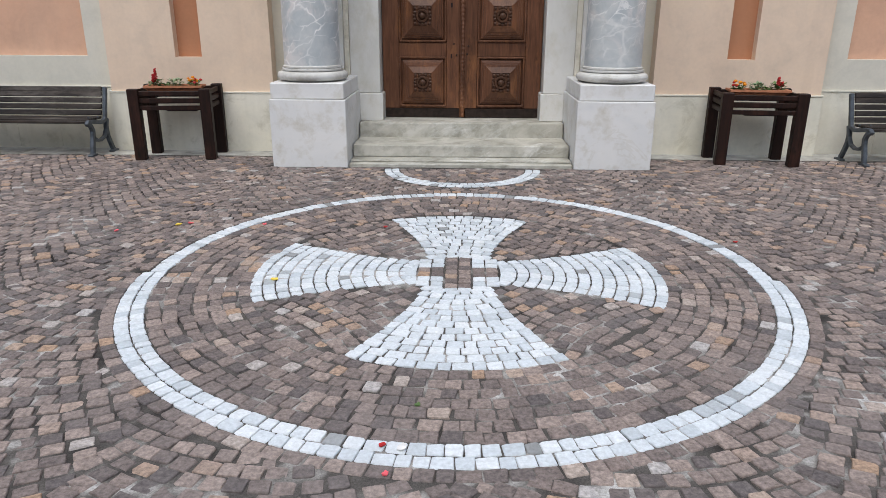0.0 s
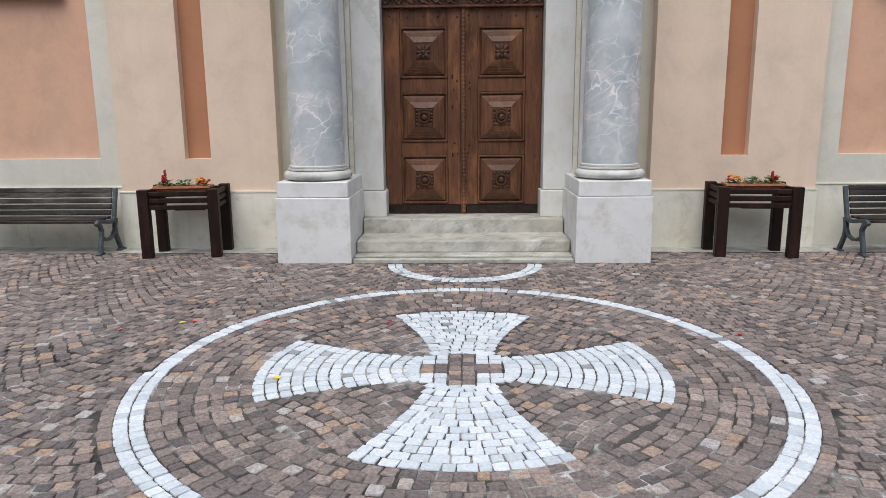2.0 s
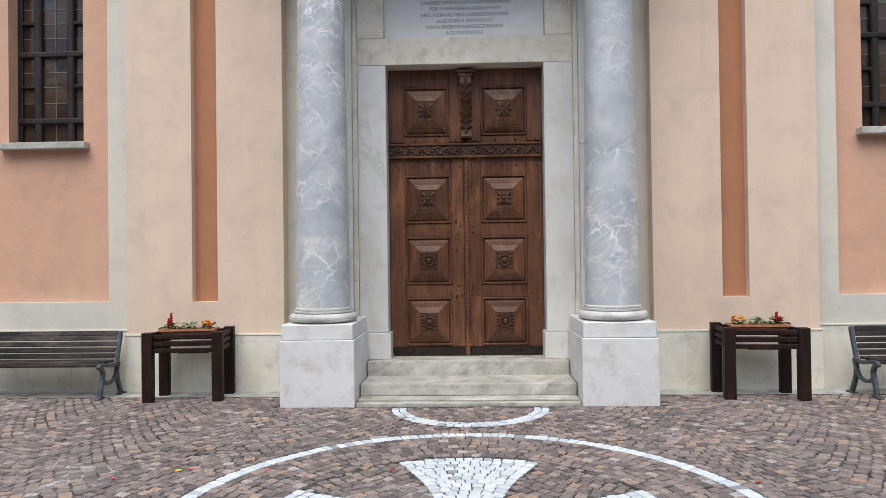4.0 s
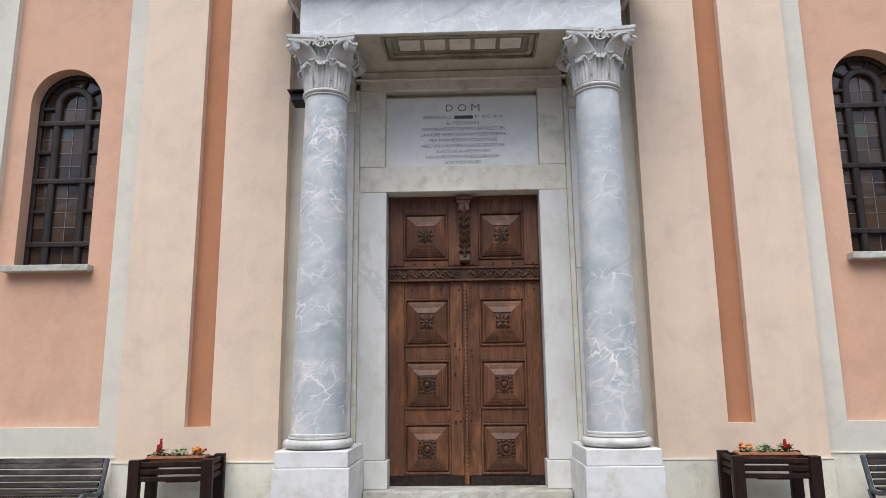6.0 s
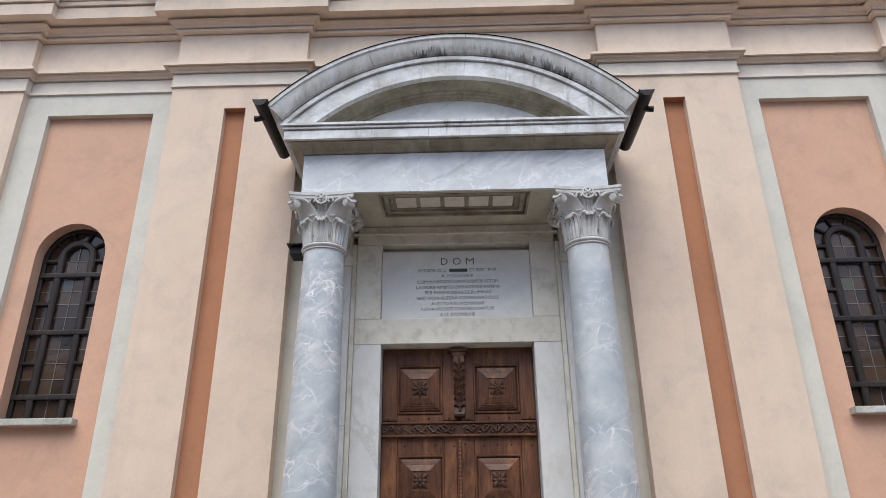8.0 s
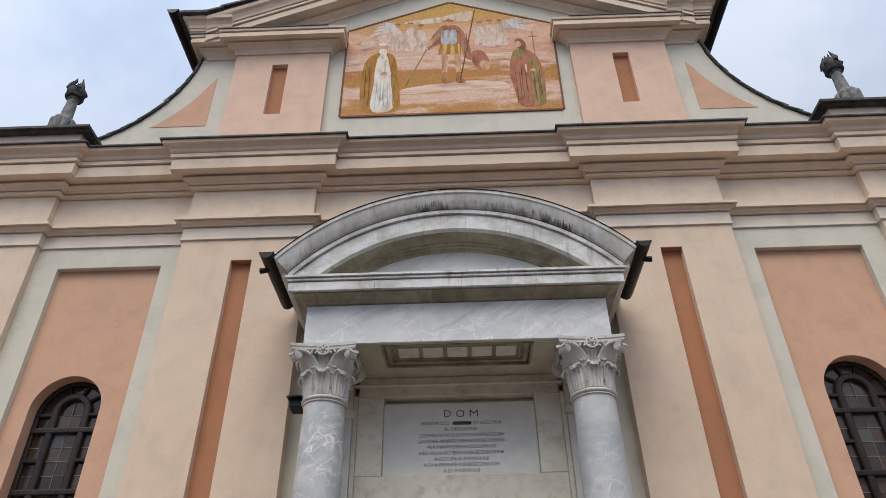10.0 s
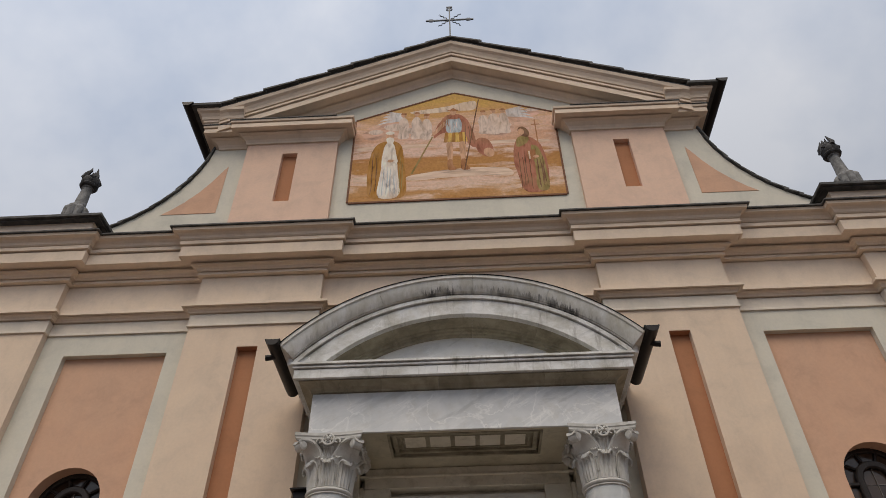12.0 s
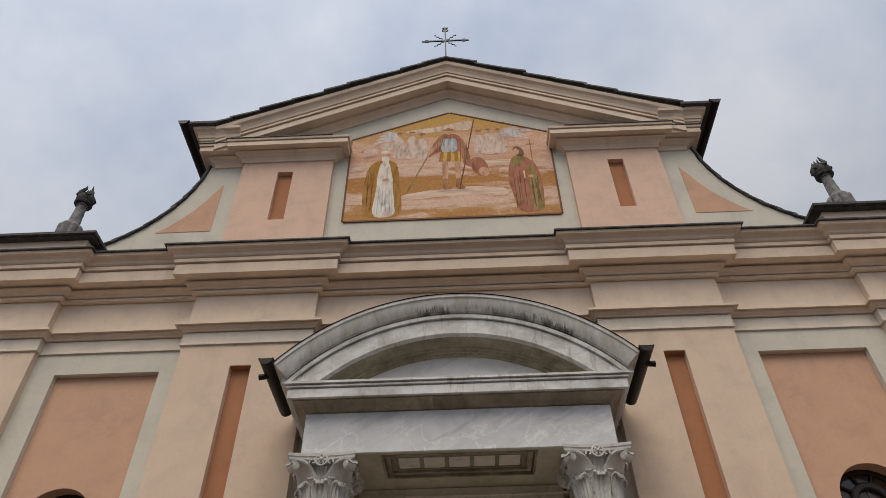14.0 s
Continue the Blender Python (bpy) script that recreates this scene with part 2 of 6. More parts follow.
def column_marble():
    """Blue-grey marble: clean fields, belts of broken white and pink veins, and single long veins."""
    m, n, l, b = nodes_of("grey_veined_marble", 0.38, spec=0.4)
    o = n.new("ShaderNodeObjectInfo")
    sc = n.new("ShaderNodeVectorMath")
    sc.operation = "SCALE"
    sc.inputs[0].default_value = (7.3, 4.1, 9.7)
    l.new(o.outputs["Random"], sc.inputs["Scale"])
    add = n.new("ShaderNodeVectorMath")
    add.operation = "ADD"
    l.new(coords(n, l, local=False), add.inputs[0])
    l.new(sc.outputs[0], add.inputs[1])
    tilt = n.new("ShaderNodeMapping")
    tilt.inputs["Rotation"].default_value = (0.25, radians(24), 0.2)
    l.new(add.outputs[0], tilt.inputs["Vector"])
    v = tilt.outputs[0]
    cloudy = noise_tex(n, l, v, 2.6, 7, 0.62, 0.6)
    c = ramp(n, l, cloudy, [(0.30, (0.34, 0.375, 0.395)), (0.5, (0.445, 0.47, 0.475)), (0.70, (0.56, 0.57, 0.555))])
    warp = n.new("ShaderNodeTexNoise")
    warp.inputs["Scale"].default_value, warp.inputs["Detail"].default_value = 4.0, 6.0
    l.new(v, warp.inputs["Vector"])
    push = n.new("ShaderNodeVectorMath")
    push.operation = "MULTIPLY_ADD"
    push.inputs[1].default_value = (0.30, 0.30, 0.30)
    l.new(warp.outputs["Color"], push.inputs[0])
    l.new(v, push.inputs[2])

    def cracks(stretch, scale, width):
        mp = n.new("ShaderNodeMapping")
        mp.inputs["Scale"].default_value = stretch
        l.new(push.outputs[0], mp.inputs["Vector"])
        vo = n.new("ShaderNodeTexVoronoi")
        vo.feature = "DISTANCE_TO_EDGE"
        vo.inputs["Scale"].default_value = scale
        l.new(mp.outputs[0], vo.inputs["Vector"])
        return ramp(n, l, vo.outputs["Distance"], [(0.0, (1, 1, 1)), (width, (0.75,) * 3), (width * 2.4, (0, 0, 0))])

    belt = ramp(n, l, noise_tex(n, l, coords(n, l, (0.25, 0.25, 1), False), 1.35, 3, 0.5, 0.3), [(0.46, (0.0,) * 3), (0.58, (1,) * 3)])
    fade = ramp(n, l, noise_tex(n, l, v, 5.0, 4), [(0.38, (0.1,) * 3), (0.58, (1,) * 3)])
    fine = blend(n, l, blend(n, l, cracks((1, 1, 2.6), 3.2, 0.020), belt, 1.0, "MULTIPLY"), fade, 1.0, "MULTIPLY")
    long = blend(n, l, cracks((0.8, 0.8, 1.7), 1.25, 0.010), ramp(n, l, noise_tex(n, l, v, 1.6, 2), [(0.44, (0.0,) * 3), (0.60, (0.55,) * 3)]), 1.0, "MULTIPLY")
    rosy = blend(n, l, ramp(n, l, noise_tex(n, l, v, 3.3, 6, 0.65, 0.9), [(0.50, (0, 0, 0)), (0.60, (0.85,) * 3)]), belt, 1.0, "MULTIPLY")
    c = blend(n, l, c, (0.66, 0.615, 0.59), rosy)
    c = blend(n, l, c, (0.82, 0.80, 0.77), fine)
    c = blend(n, l, c, (0.71, 0.70, 0.675), long)
    grime = noise_tex(n, l, add.outputs[0], 6.0, 6, 0.7)
    c = blend(n, l, c, (0.33, 0.32, 0.27), ramp(n, l, grime, [(0.54, (0, 0, 0)), (0.78, (0.35,) * 3)]))
    l.new(c, b.inputs["Base Color"])
    bump(n, l, b, grime, 0.08, 0.003)
    return m


GREY_MARBLE = column_marble()
# darker and browner than the portal's faces, for bed mouldings and coffer
BED_STONE = marble("dark_brown_marble", (0.37, 0.335, 0.25), (0.19, 0.165, 0.115), (0.12, 0.105, 0.075), 2.4, 0.6, 0.4, 0.7, (1, 1, 1), 0.0, (0.12, 0.10, 0.07))
PEDESTAL = marble("cracked_white_marble", (0.70, 0.69, 0.67), (0.60, 0.605, 0.60), (0.42, 0.37, 0.27), 1.5, 0.5, 0.2, 0.85, (1, 1, 1), 0.0, (0.47, 0.43, 0.35))
BEAM_MARBLE = marble("veined_beam_marble", (0.65, 0.66, 0.66), (0.54, 0.56, 0.57), (0.88, 0.88, 0.86), 1.7, 0.42, 0.6, 0.35, (1, 1, 1), 0.5, (0.42, 0.39, 0.31))
SOFFIT_STONE = marble("brown_soffit_marble", (0.58, 0.53, 0.41), (0.43, 0.385, 0.285), (0.27, 0.24, 0.18), 1.6, 0.55, 0.3, 0.6, (1, 1, 1), 0.0, (0.22, 0.19, 0.13))
TABLET = marble("plain_tablet_marble", (0.74, 0.735, 0.69), (0.67, 0.665, 0.625), (0.52, 0.53, 0.52), 2.2, 0.5, 0.15, 0.2)
AGED_MARBLE = marble("aged_marble", (0.73, 0.685, 0.585), (0.59, 0.55, 0.45), (0.40, 0.39, 0.33), 1.4, 0.5, 0.35, 0.6, (1, 1, 1), 0.0, (0.28, 0.24, 0.16))
CAPITAL_STONE = marble("weathered_capital_marble", (0.60, 0.59, 0.56), (0.48, 0.47, 0.44), (0.36, 0.35, 0.32), 3.0, 0.6, 0.3, 0.7, (1, 1, 1), 0.0, (0.26, 0.24, 0.20))
STEP_STONE = marble("step_stone", (0.50, 0.48, 0.42), (0.29, 0.28, 0.235), (0.64, 0.63, 0.59), 2.6, 0.7, 0.4, 0.9, (1, 1, 1), 0.7, (0.17, 0.165, 0.125))
DOOR_WOOD = wood("door_wood", (0.052, 0.0215, 0.0125), (0.19, 0.083, 0.045), 0.40, (9, 9, 0.8), (0.31, 0.132, 0.056), 0.8)
CARVED_WOOD = wood("darkened_carved_wood", (0.026, 0.0125, 0.008), (0.13, 0.060, 0.034), 0.45)
DARK_WOOD = wood("dark_stained_wood", (0.003, 0.0016, 0.0012), (0.024, 0.0075, 0.004), 0.58, (9, 9, 0.8), (0.055, 0.02, 0.012))
BENCH_WOOD = wood("weathered_bench_wood", (0.006, 0.0045, 0.004), (0.042, 0.032, 0.026), 0.55, (0.8, 9, 9), (0.15, 0.13, 0.112), 1.7)
WINDOW_WOOD = wood("window_wood", (0.012, 0.009, 0.008), (0.045, 0.035, 0.030), 0.42)
IRON = plain("grey_cast_iron", (0.075, 0.086, 0.098), 0.45, 0.4, 0.3)
BLACK_METAL = plain("black_gutter_metal", (0.014, 0.012, 0.012), 0.45, 0.3, 0.3)
PLATE_METAL = plain("rusty_kick_plate", (0.035, 0.024, 0.019), 0.55, 0.5, 0.5)
WIRE = plain("wrought_iron", (0.05, 0.06, 0.08), 0.5, 0.5, 0.2)
SLATE = wood("slate_roofing", (0.042, 0.042, 0.042), (0.12, 0.12, 0.115), 0.75, (2, 2, 2))
URN_STONE = plain("weathered_urn_stone", (0.19, 0.19, 0.188), 0.85, 0.0, 0.5, 12)
DARK_URN = plain("soot_black_stone", (0.06, 0.06, 0.062), 0.85, 0.0, 0.6, 14)
TERRACOTTA = plain("terracotta", (0.42, 0.17, 0.09), 0.8)
SOIL = plain("soil", (0.04, 0.026, 0.018), 0.95, 0, 0.5, 60)
LEAF = plain("leaf_green", (0.09, 0.16, 0.05), 0.6, 0, 0.4, 40)
PALE_LEAF = plain("pale_leaf", (0.22, 0.29, 0.16), 0.6, 0, 0.3, 40)
RED_FLOWER = plain("red_flower", (0.40, 0.018, 0.018), 0.6)
GOLD_FLOWER = plain("orange_flower", (0.65, 0.22, 0.01), 0.6)
PINK_PETAL = plain("pink_petal", (0.75, 0.12, 0.14), 0.6)
WHITE_PETAL = plain("white_petal", (0.72, 0.70, 0.67), 0.7)
YELLOW_PETAL = plain("yellow_petal", (0.75, 0.55, 0.08), 0.6)
INK = plain("dark_letter_paint", (0.085, 0.085, 0.08), 0.7, 0, 0.15)
CHANNEL = plain("grey_stone_strip", (0.38, 0.375, 0.345), 0.9, 0, 0.35, 6)
EARTH = plain("brown_paving_far", (0.14, 0.10, 0.085), 0.9, 0, 0.4, 8)


def joint_material():
    """Sandy mortar: pale where it fills the joint, the shade of low gaps coloured in."""
    m, n, l, b = nodes_of("sandy_joint_mortar", 0.95, spec=0.1)
    sep = n.new("ShaderNodeSeparateXYZ")
    v = coords(n, l, local=False)
    l.new(v, sep.inputs[0])
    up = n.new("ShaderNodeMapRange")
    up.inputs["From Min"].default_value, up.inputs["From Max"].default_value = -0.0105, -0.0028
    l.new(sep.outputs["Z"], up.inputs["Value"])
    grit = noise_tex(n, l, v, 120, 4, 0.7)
    # darkens with depth, standing in for shade between the stones
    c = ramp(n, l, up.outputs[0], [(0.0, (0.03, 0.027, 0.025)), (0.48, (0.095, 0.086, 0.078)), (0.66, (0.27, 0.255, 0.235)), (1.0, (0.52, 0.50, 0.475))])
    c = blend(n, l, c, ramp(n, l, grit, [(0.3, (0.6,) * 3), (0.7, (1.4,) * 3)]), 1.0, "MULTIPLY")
    l.new(c, b.inputs["Base Color"])
    bump(n, l, b, grit, 0.5, 0.004)
    return m


GROUT = joint_material()
PORPHYRY = cobble("porphyry_cobble", [(0.0, (0.113, 0.097, 0.094)), (0.2, (0.162, 0.131, 0.120)), (0.5, (0.211, 0.167, 0.149)), (0.72, (0.257, 0.203, 0.178)), (0.88, (0.306, 0.241, 0.209)), (0.95, (0.360, 0.239, 0.162)), (0.985, (0.387, 0.333, 0.297)), (1.0, (0.396, 0.369, 0.351))], (0.279, 0.248, 0.234))
WHITE_COBBLE = cobble("white_painted_cobble", [(0.0, (0.242, 0.246, 0.242)), (0.02, (0.335, 0.349, 0.353)), (0.045, (0.465, 0.502, 0.525)), (0.3, (0.558, 0.595, 0.618)), (0.7, (0.614, 0.646, 0.665)), (1.0, (0.670, 0.693, 0.702))], (0.521, 0.530, 0.530), 0.65, 0.35)


def glass_material():
    m, n, l, b = nodes_of("dark_window_glass", 0.12, 0.0, 0.5)
    c = ramp(n, l, chance(n, l), [(0.0, (0.022, 0.013, 0.009)), (0.55, (0.05, 0.03, 0.02)), (0.9, (0.075, 0.045, 0.028)), (0.96, (0.06, 0.06, 0.06)), (1.0, (0.075, 0.08, 0.035))])
    l.new(c, b.inputs["Base Color"])
    w = noise_tex(n, l, coords(n, l, local=False), 7, 2)
    bump(n, l, b, w, 0.35, 0.012)
    return m


GLASS = glass_material()


def streaked_marble():
    """White marble with black rain streaks in patches."""
    m = WHITE_MARBLE.copy()
    m.name = "rain_streaked_marble"
    n, l = m.node_tree.nodes, m.node_tree.links
    b = n["Principled BSDF"]
    old = b.inputs["Base Color"].links[0].from_socket
    # soot creeps up in tufts from the lower lip of the round moulding
    at = coords(n, l, local=False)
    away = n.new("ShaderNodeVectorMath")
    away.operation = "SUBTRACT"
    away.inputs[1].default_value = (0, 0, 4.54)
    flat = n.new("ShaderNodeVectorMath")
    flat.operation = "MULTIPLY"
    flat.inputs[1].default_value = (1, 0, 1)
    size = n.new("ShaderNodeVectorMath")
    size.operation = "LENGTH"
    l.new(at, away.inputs[0])
    l.new(away.outputs[0], flat.inputs[0])
    l.new(flat.outputs[0], size.inputs[0])
    height = n.new("ShaderNodeMapRange")
    for key, value in (("From Min", 2.83), ("From Max", 3.0), ("To Min", 0.0), ("To Max", 0.42)):
        height.inputs[key].default_value = value
    l.new(size.outputs["Value"], height.inputs["Value"])
    tuft = n.new("ShaderNodeMath")
    tuft.operation = "SUBTRACT"
    l.new(noise_tex(n, l, coords(n, l, (16, 1, 2.2), False), 1.9, 6, 0.75), tuft.inputs[0])
    l.new(height.outputs[0], tuft.inputs[1])
    across = n.new("ShaderNodeSeparateXYZ")
    l.new(at, across.inputs[0])
    span = n.new("ShaderNodeMapRange")
    span.inputs["From Min"].default_value, span.inputs["From Max"].default_value = -2.0, 2.0
    l.new(across.outputs["X"], span.inputs["Value"])
    wet = ramp(n, l, span.outputs[0], [(0.10, (0.25,) * 3), (0.32, (0.1,) * 3), (0.38, (0.9,) * 3), (0.62, (0.9,) * 3), (0.68, (0.3,) * 3), (0.76, (0.95,) * 3), (0.90, (0.95,) * 3), (0.95, (0.1,) * 3)])
    broken = ramp(n, l, noise_tex(n, l, coords(n, l, (1, 0.3, 0.5), False), 5.0, 3), [(0.40, (0.1,) * 3), (0.55, (1,) * 3)])
    soot = blend(n, l, blend(n, l, ramp(n, l, tuft.outputs[0], [(0.30, (0, 0, 0)), (0.40, (0.92,) * 3)]), wet, 1.0, "MULTIPLY"), broken, 1.0, "MULTIPLY")
    film = ramp(n, l, noise_tex(n, l, coords(n, l, (2.5, 1, 1), False), 2.3, 5, 0.65), [(0.38, (0.1,) * 3), (0.68, (0.6,) * 3)])
    c = blend(n, l, old, (0.33, 0.295, 0.205), film)
    l.new(blend(n, l, c, (0.02, 0.02, 0.019), soot), b.inputs["Base Color"])
    return m


STREAKED = streaked_marble()


def stained_marble():
    """White marble with brown rain stains running down it."""
    m = WHITE_MARBLE.copy()
    m.name = "rain_stained_marble"
    n, l = m.node_tree.nodes, m.node_tree.links
    b = n["Principled BSDF"]
    old = b.inputs["Base Color"].links[0].from_socket
    runs = noise_tex(n, l, coords(n, l, (7, 3, 1.0), False), 1.5, 7, 0.7)
    cloudy = noise_tex(n, l, coords(n, l, (1.2, 1, 2.0), False), 1.9, 5, 0.65)
    c = blend(n, l, old, (0.24, 0.215, 0.155), ramp(n, l, cloudy, [(0.44, (0, 0, 0)), (0.68, (0.6,) * 3)]))
    c = blend(n, l, c, (0.12, 0.105, 0.08), ramp(n, l, runs, [(0.55, (0, 0, 0)), (0.72, (0.6,) * 3)]))
    l.new(c, b.inputs["Base Color"])
    return m


STAINED = stained_marble()


# ---- mesh helpers ----
def box(bm, x0, x1, y0, y1, z0, z1):
    x0, x1, y0, y1, z0, z1 = min(x0, x1), max(x0, x1), min(y0, y1), max(y0, y1), min(z0, z1), max(z0, z1)
    v = [bm.verts.new((x, y, z)) for z in (z0, z1) for y in (y0, y1) for x in (x0, x1)]
    for f in ((0, 2, 3, 1), (4, 5, 7, 6), (0, 1, 5, 4), (2, 6, 7, 3), (0, 4, 6, 2), (1, 3, 7, 5)):
        bm.faces.new([v[i] for i in f])
    return v


def soften(bm, width, steps=1):
    bmesh.ops.bevel(bm, geom=list(bm.edges), offset=width, segments=steps, affect="EDGES", profile=0.6, clamp_overlap=True)
    return bm


def mesh_of(name, bm, material, smooth=False):
    bmesh.ops.recalc_face_normals(bm, faces=bm.faces)
    me = bpy.data.meshes.new(name)
    bm.to_mesh(me)
    bm.free()
    me.materials.append(material)
    if smooth:
        me.shade_smooth()
        me.set_sharp_from_angle(angle=radians(38))
    return me


def part(name, bm, material, parent=None, label="", smooth=False):
    ob = new(name, mesh_of(name, bm, material, smooth))
    if parent:
        ob.parent = parent
    return tagged(ob, label)


def thing(name, label, category, group="", kind="", at=(0, 0, 0)):
    ob = new(name)
    ob.empty_display_size = 0.2
    ob.location = at
    return tagged(ob, label, category, group, kind)


def boxed(name, material, parent, dims, label="", edge=0.0):
    bm = bmesh.new()
    box(bm, *dims)
    if edge:
        soften(bm, edge)
    return part(name, bm, material, parent, label)


def mitred(path, closed=False):
    """For each point of a plan line, the way outwards (to the right of the line) that keeps every side at its distance."""
    ways = []
    for i, p in enumerate(path):
        ns = []
        for a, b in ((i - 1, i), (i, i + 1)):
            if closed or (a >= 0 and b < len(path)):
                d = Vector(path[b % len(path)]) - Vector(path[a % len(path)])
                ns.append(Vector((d.y, -d.x)).normalized())
        m = ns[0] if len(ns) == 1 else (ns[0] + ns[1]) / max(0.2, 1 + ns[0].dot(ns[1]))
        ways.append(m)
    return ways


def moulding(bm, path, profile):
    """Sweeps a profile of (out, z) along a plan line of (x, y)."""
    rows = []
    for p, w in zip(path, mitred(path)):
        rows.append([bm.verts.new((p[0] + w.x * o, p[1] + w.y * o, z)) for o, z in profile])
    k = len(profile)
    for a, b in zip(rows, rows[1:]):
        for i in range(k):
            bm.faces.new((a[i], a[(i + 1) % k], b[(i + 1) % k], b[i]))
    bm.faces.new(rows[0])
    bm.faces.new(rows[-1])
    return bm


def raked(bm, line, y, profile):
    """Sweeps a profile of (out, up) along a line of (x, z) in the plane y."""
    rows = [[bm.verts.new((x, y - o, z + h)) for o, h in profile] for x, z in line]
    k = len(profile)
    for a, b in zip(rows, rows[1:]):
        for i in range(k):
            bm.faces.new((a[i], a[(i + 1) % k], b[(i + 1) % k], b[i]))
    bm.faces.new(rows[0])
    bm.faces.new(rows[-1])
    return bm


def slab(bm, outline, y0, y1):
    """A flat plate with an outline in x and z, from y0 to y1."""
    a = [bm.verts.new((x, y0, z)) for x, z in outline]
    b = [bm.verts.new((x, y1, z)) for x, z in outline]
    bm.faces.new(a)
    bm.faces.new(b)
    for i in range(len(a)):
        j = (i + 1) % len(a)
        bm.faces.new((a[i], a[j], b[j], b[i]))
    return bm


def lathe(bm, outline, seg=48, cx=0.0, cy=0.0):
    rows = [[bm.verts.new((cx + r * math.cos(2 * math.pi * k / seg), cy + r * math.sin(2 * math.pi * k / seg), z)) for k in range(seg)] for r, z in outline]
    for a, b in zip(rows, rows[1:]):
        for k in range(seg):
            j = (k + 1) % seg
            bm.faces.new((a[k], a[j], b[j], b[k]))
    bm.faces.new(rows[0])
    bm.faces.new(rows[-1])
    return bm


def tube(bm, points, radius, seg=8, taper=None):
    points = [Vector(p) for p in points]
    rows = []
    for i, p in enumerate(points):
        d = (points[min(i + 1, len(points) - 1)] - points[max(i - 1, 0)]).normalized()
        a = d.orthogonal().normalized() if i == 0 else (rows_axis - d * rows_axis.dot(d)).normalized()
        rows_axis = a
        c = d.cross(a)
        r = radius * (taper[i] if taper else 1)
        rows.append([bm.verts.new(p + r * (math.cos(2 * math.pi * k / seg) * a + math.sin(2 * math.pi * k / seg) * c)) for k in range(seg)])
    for a, b in zip(rows, rows[1:]):
        for k in range(seg):
            j = (k + 1) % seg
            bm.faces.new((a[k], a[j], b[j], b[k]))
    bm.faces.new(rows[0])
    bm.faces.new(rows[-1])
    return bm


def ball(bm, c, r, squash=(1, 1, 1), u=10, v=7):
    bmesh.ops.create_uvsphere(bm, u_segments=u, v_segments=v, radius=r, matrix=Matrix.Translation(c) @ Matrix.Diagonal((*squash, 1)))
    return bm


# ---- ground ----
ground = tagged(new("ground"), "brown paved church square reaching to the distance", "ground", kind="structure")
bm = bmesh.new()
box(bm, -300, 300, -300, 300, -0.4, -0.06)
part("far_ground", bm, EARTH, ground)
nx, ny = 320, 260
verts = []
for j in range(ny + 1):
    for i in range(nx + 1):
        x, y = -7.5 + 15 * i / nx, -12.6 + 12.13 * j / ny
        fill = noise.noise(Vector((x * 1.1, y * 1.1, 3.0))) * 0.30 + noise.noise(Vector((x * 4.3, y * 4.3, 5.0))) * 0.42 + noise.noise(Vector((x * 13.0, y * 13.0, 9.0))) * 0.45 - 0.12 * max(0.0, min(1.0, (y + 5.2) / 2))
        verts.append((x, y, -0.0068 + 0.0042 * max(-1.0, min(1.0, fill * 1.9))))
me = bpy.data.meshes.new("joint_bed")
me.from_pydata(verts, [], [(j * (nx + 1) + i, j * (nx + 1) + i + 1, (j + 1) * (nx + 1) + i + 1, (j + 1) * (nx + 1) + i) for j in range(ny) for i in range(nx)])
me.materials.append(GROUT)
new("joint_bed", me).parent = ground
boxed("bed_base", EARTH, ground, (-7.5, 7.5, -12.6, -0.472, -0.1, -0.024))
for sx in (-1, 1):
    for k in range(4):
        x0 = 2.0 + k * 1.62
        boxed("wall_strip_slab", CHANNEL, ground, (sx * (x0 + 0.004), sx * (x0 + 1.616), -0.475, 0.1, -0.12, -0.035), edge=0.006)

# unseen walls, added to hold off low sky light so undersides go darker
for name, dims in (("house_wall_south", (-26, 26, -26.4, -26, -0.1, 11.0)), ("house_wall_west", (-26.4, -26, -26, 8, -0.1, 9.5)), ("house_wall_east", (26, 26.4, -26, 8, -0.1, 9.5))):
    bm = bmesh.new()
    box(bm, *dims)
    tagged(part(name, bm, BLOCK_PLASTER), "unseen plain wall added to block low sky light", "wall", kind="structure")

# ---- facade ----
PIL_IN, PIL_OUT, OUTER, WALL = 2.225, 4.17, 6.42, 0.12
facade = thing("church_facade", "cream and salmon plastered church front with pilasters and a gable", "church", kind="structure")


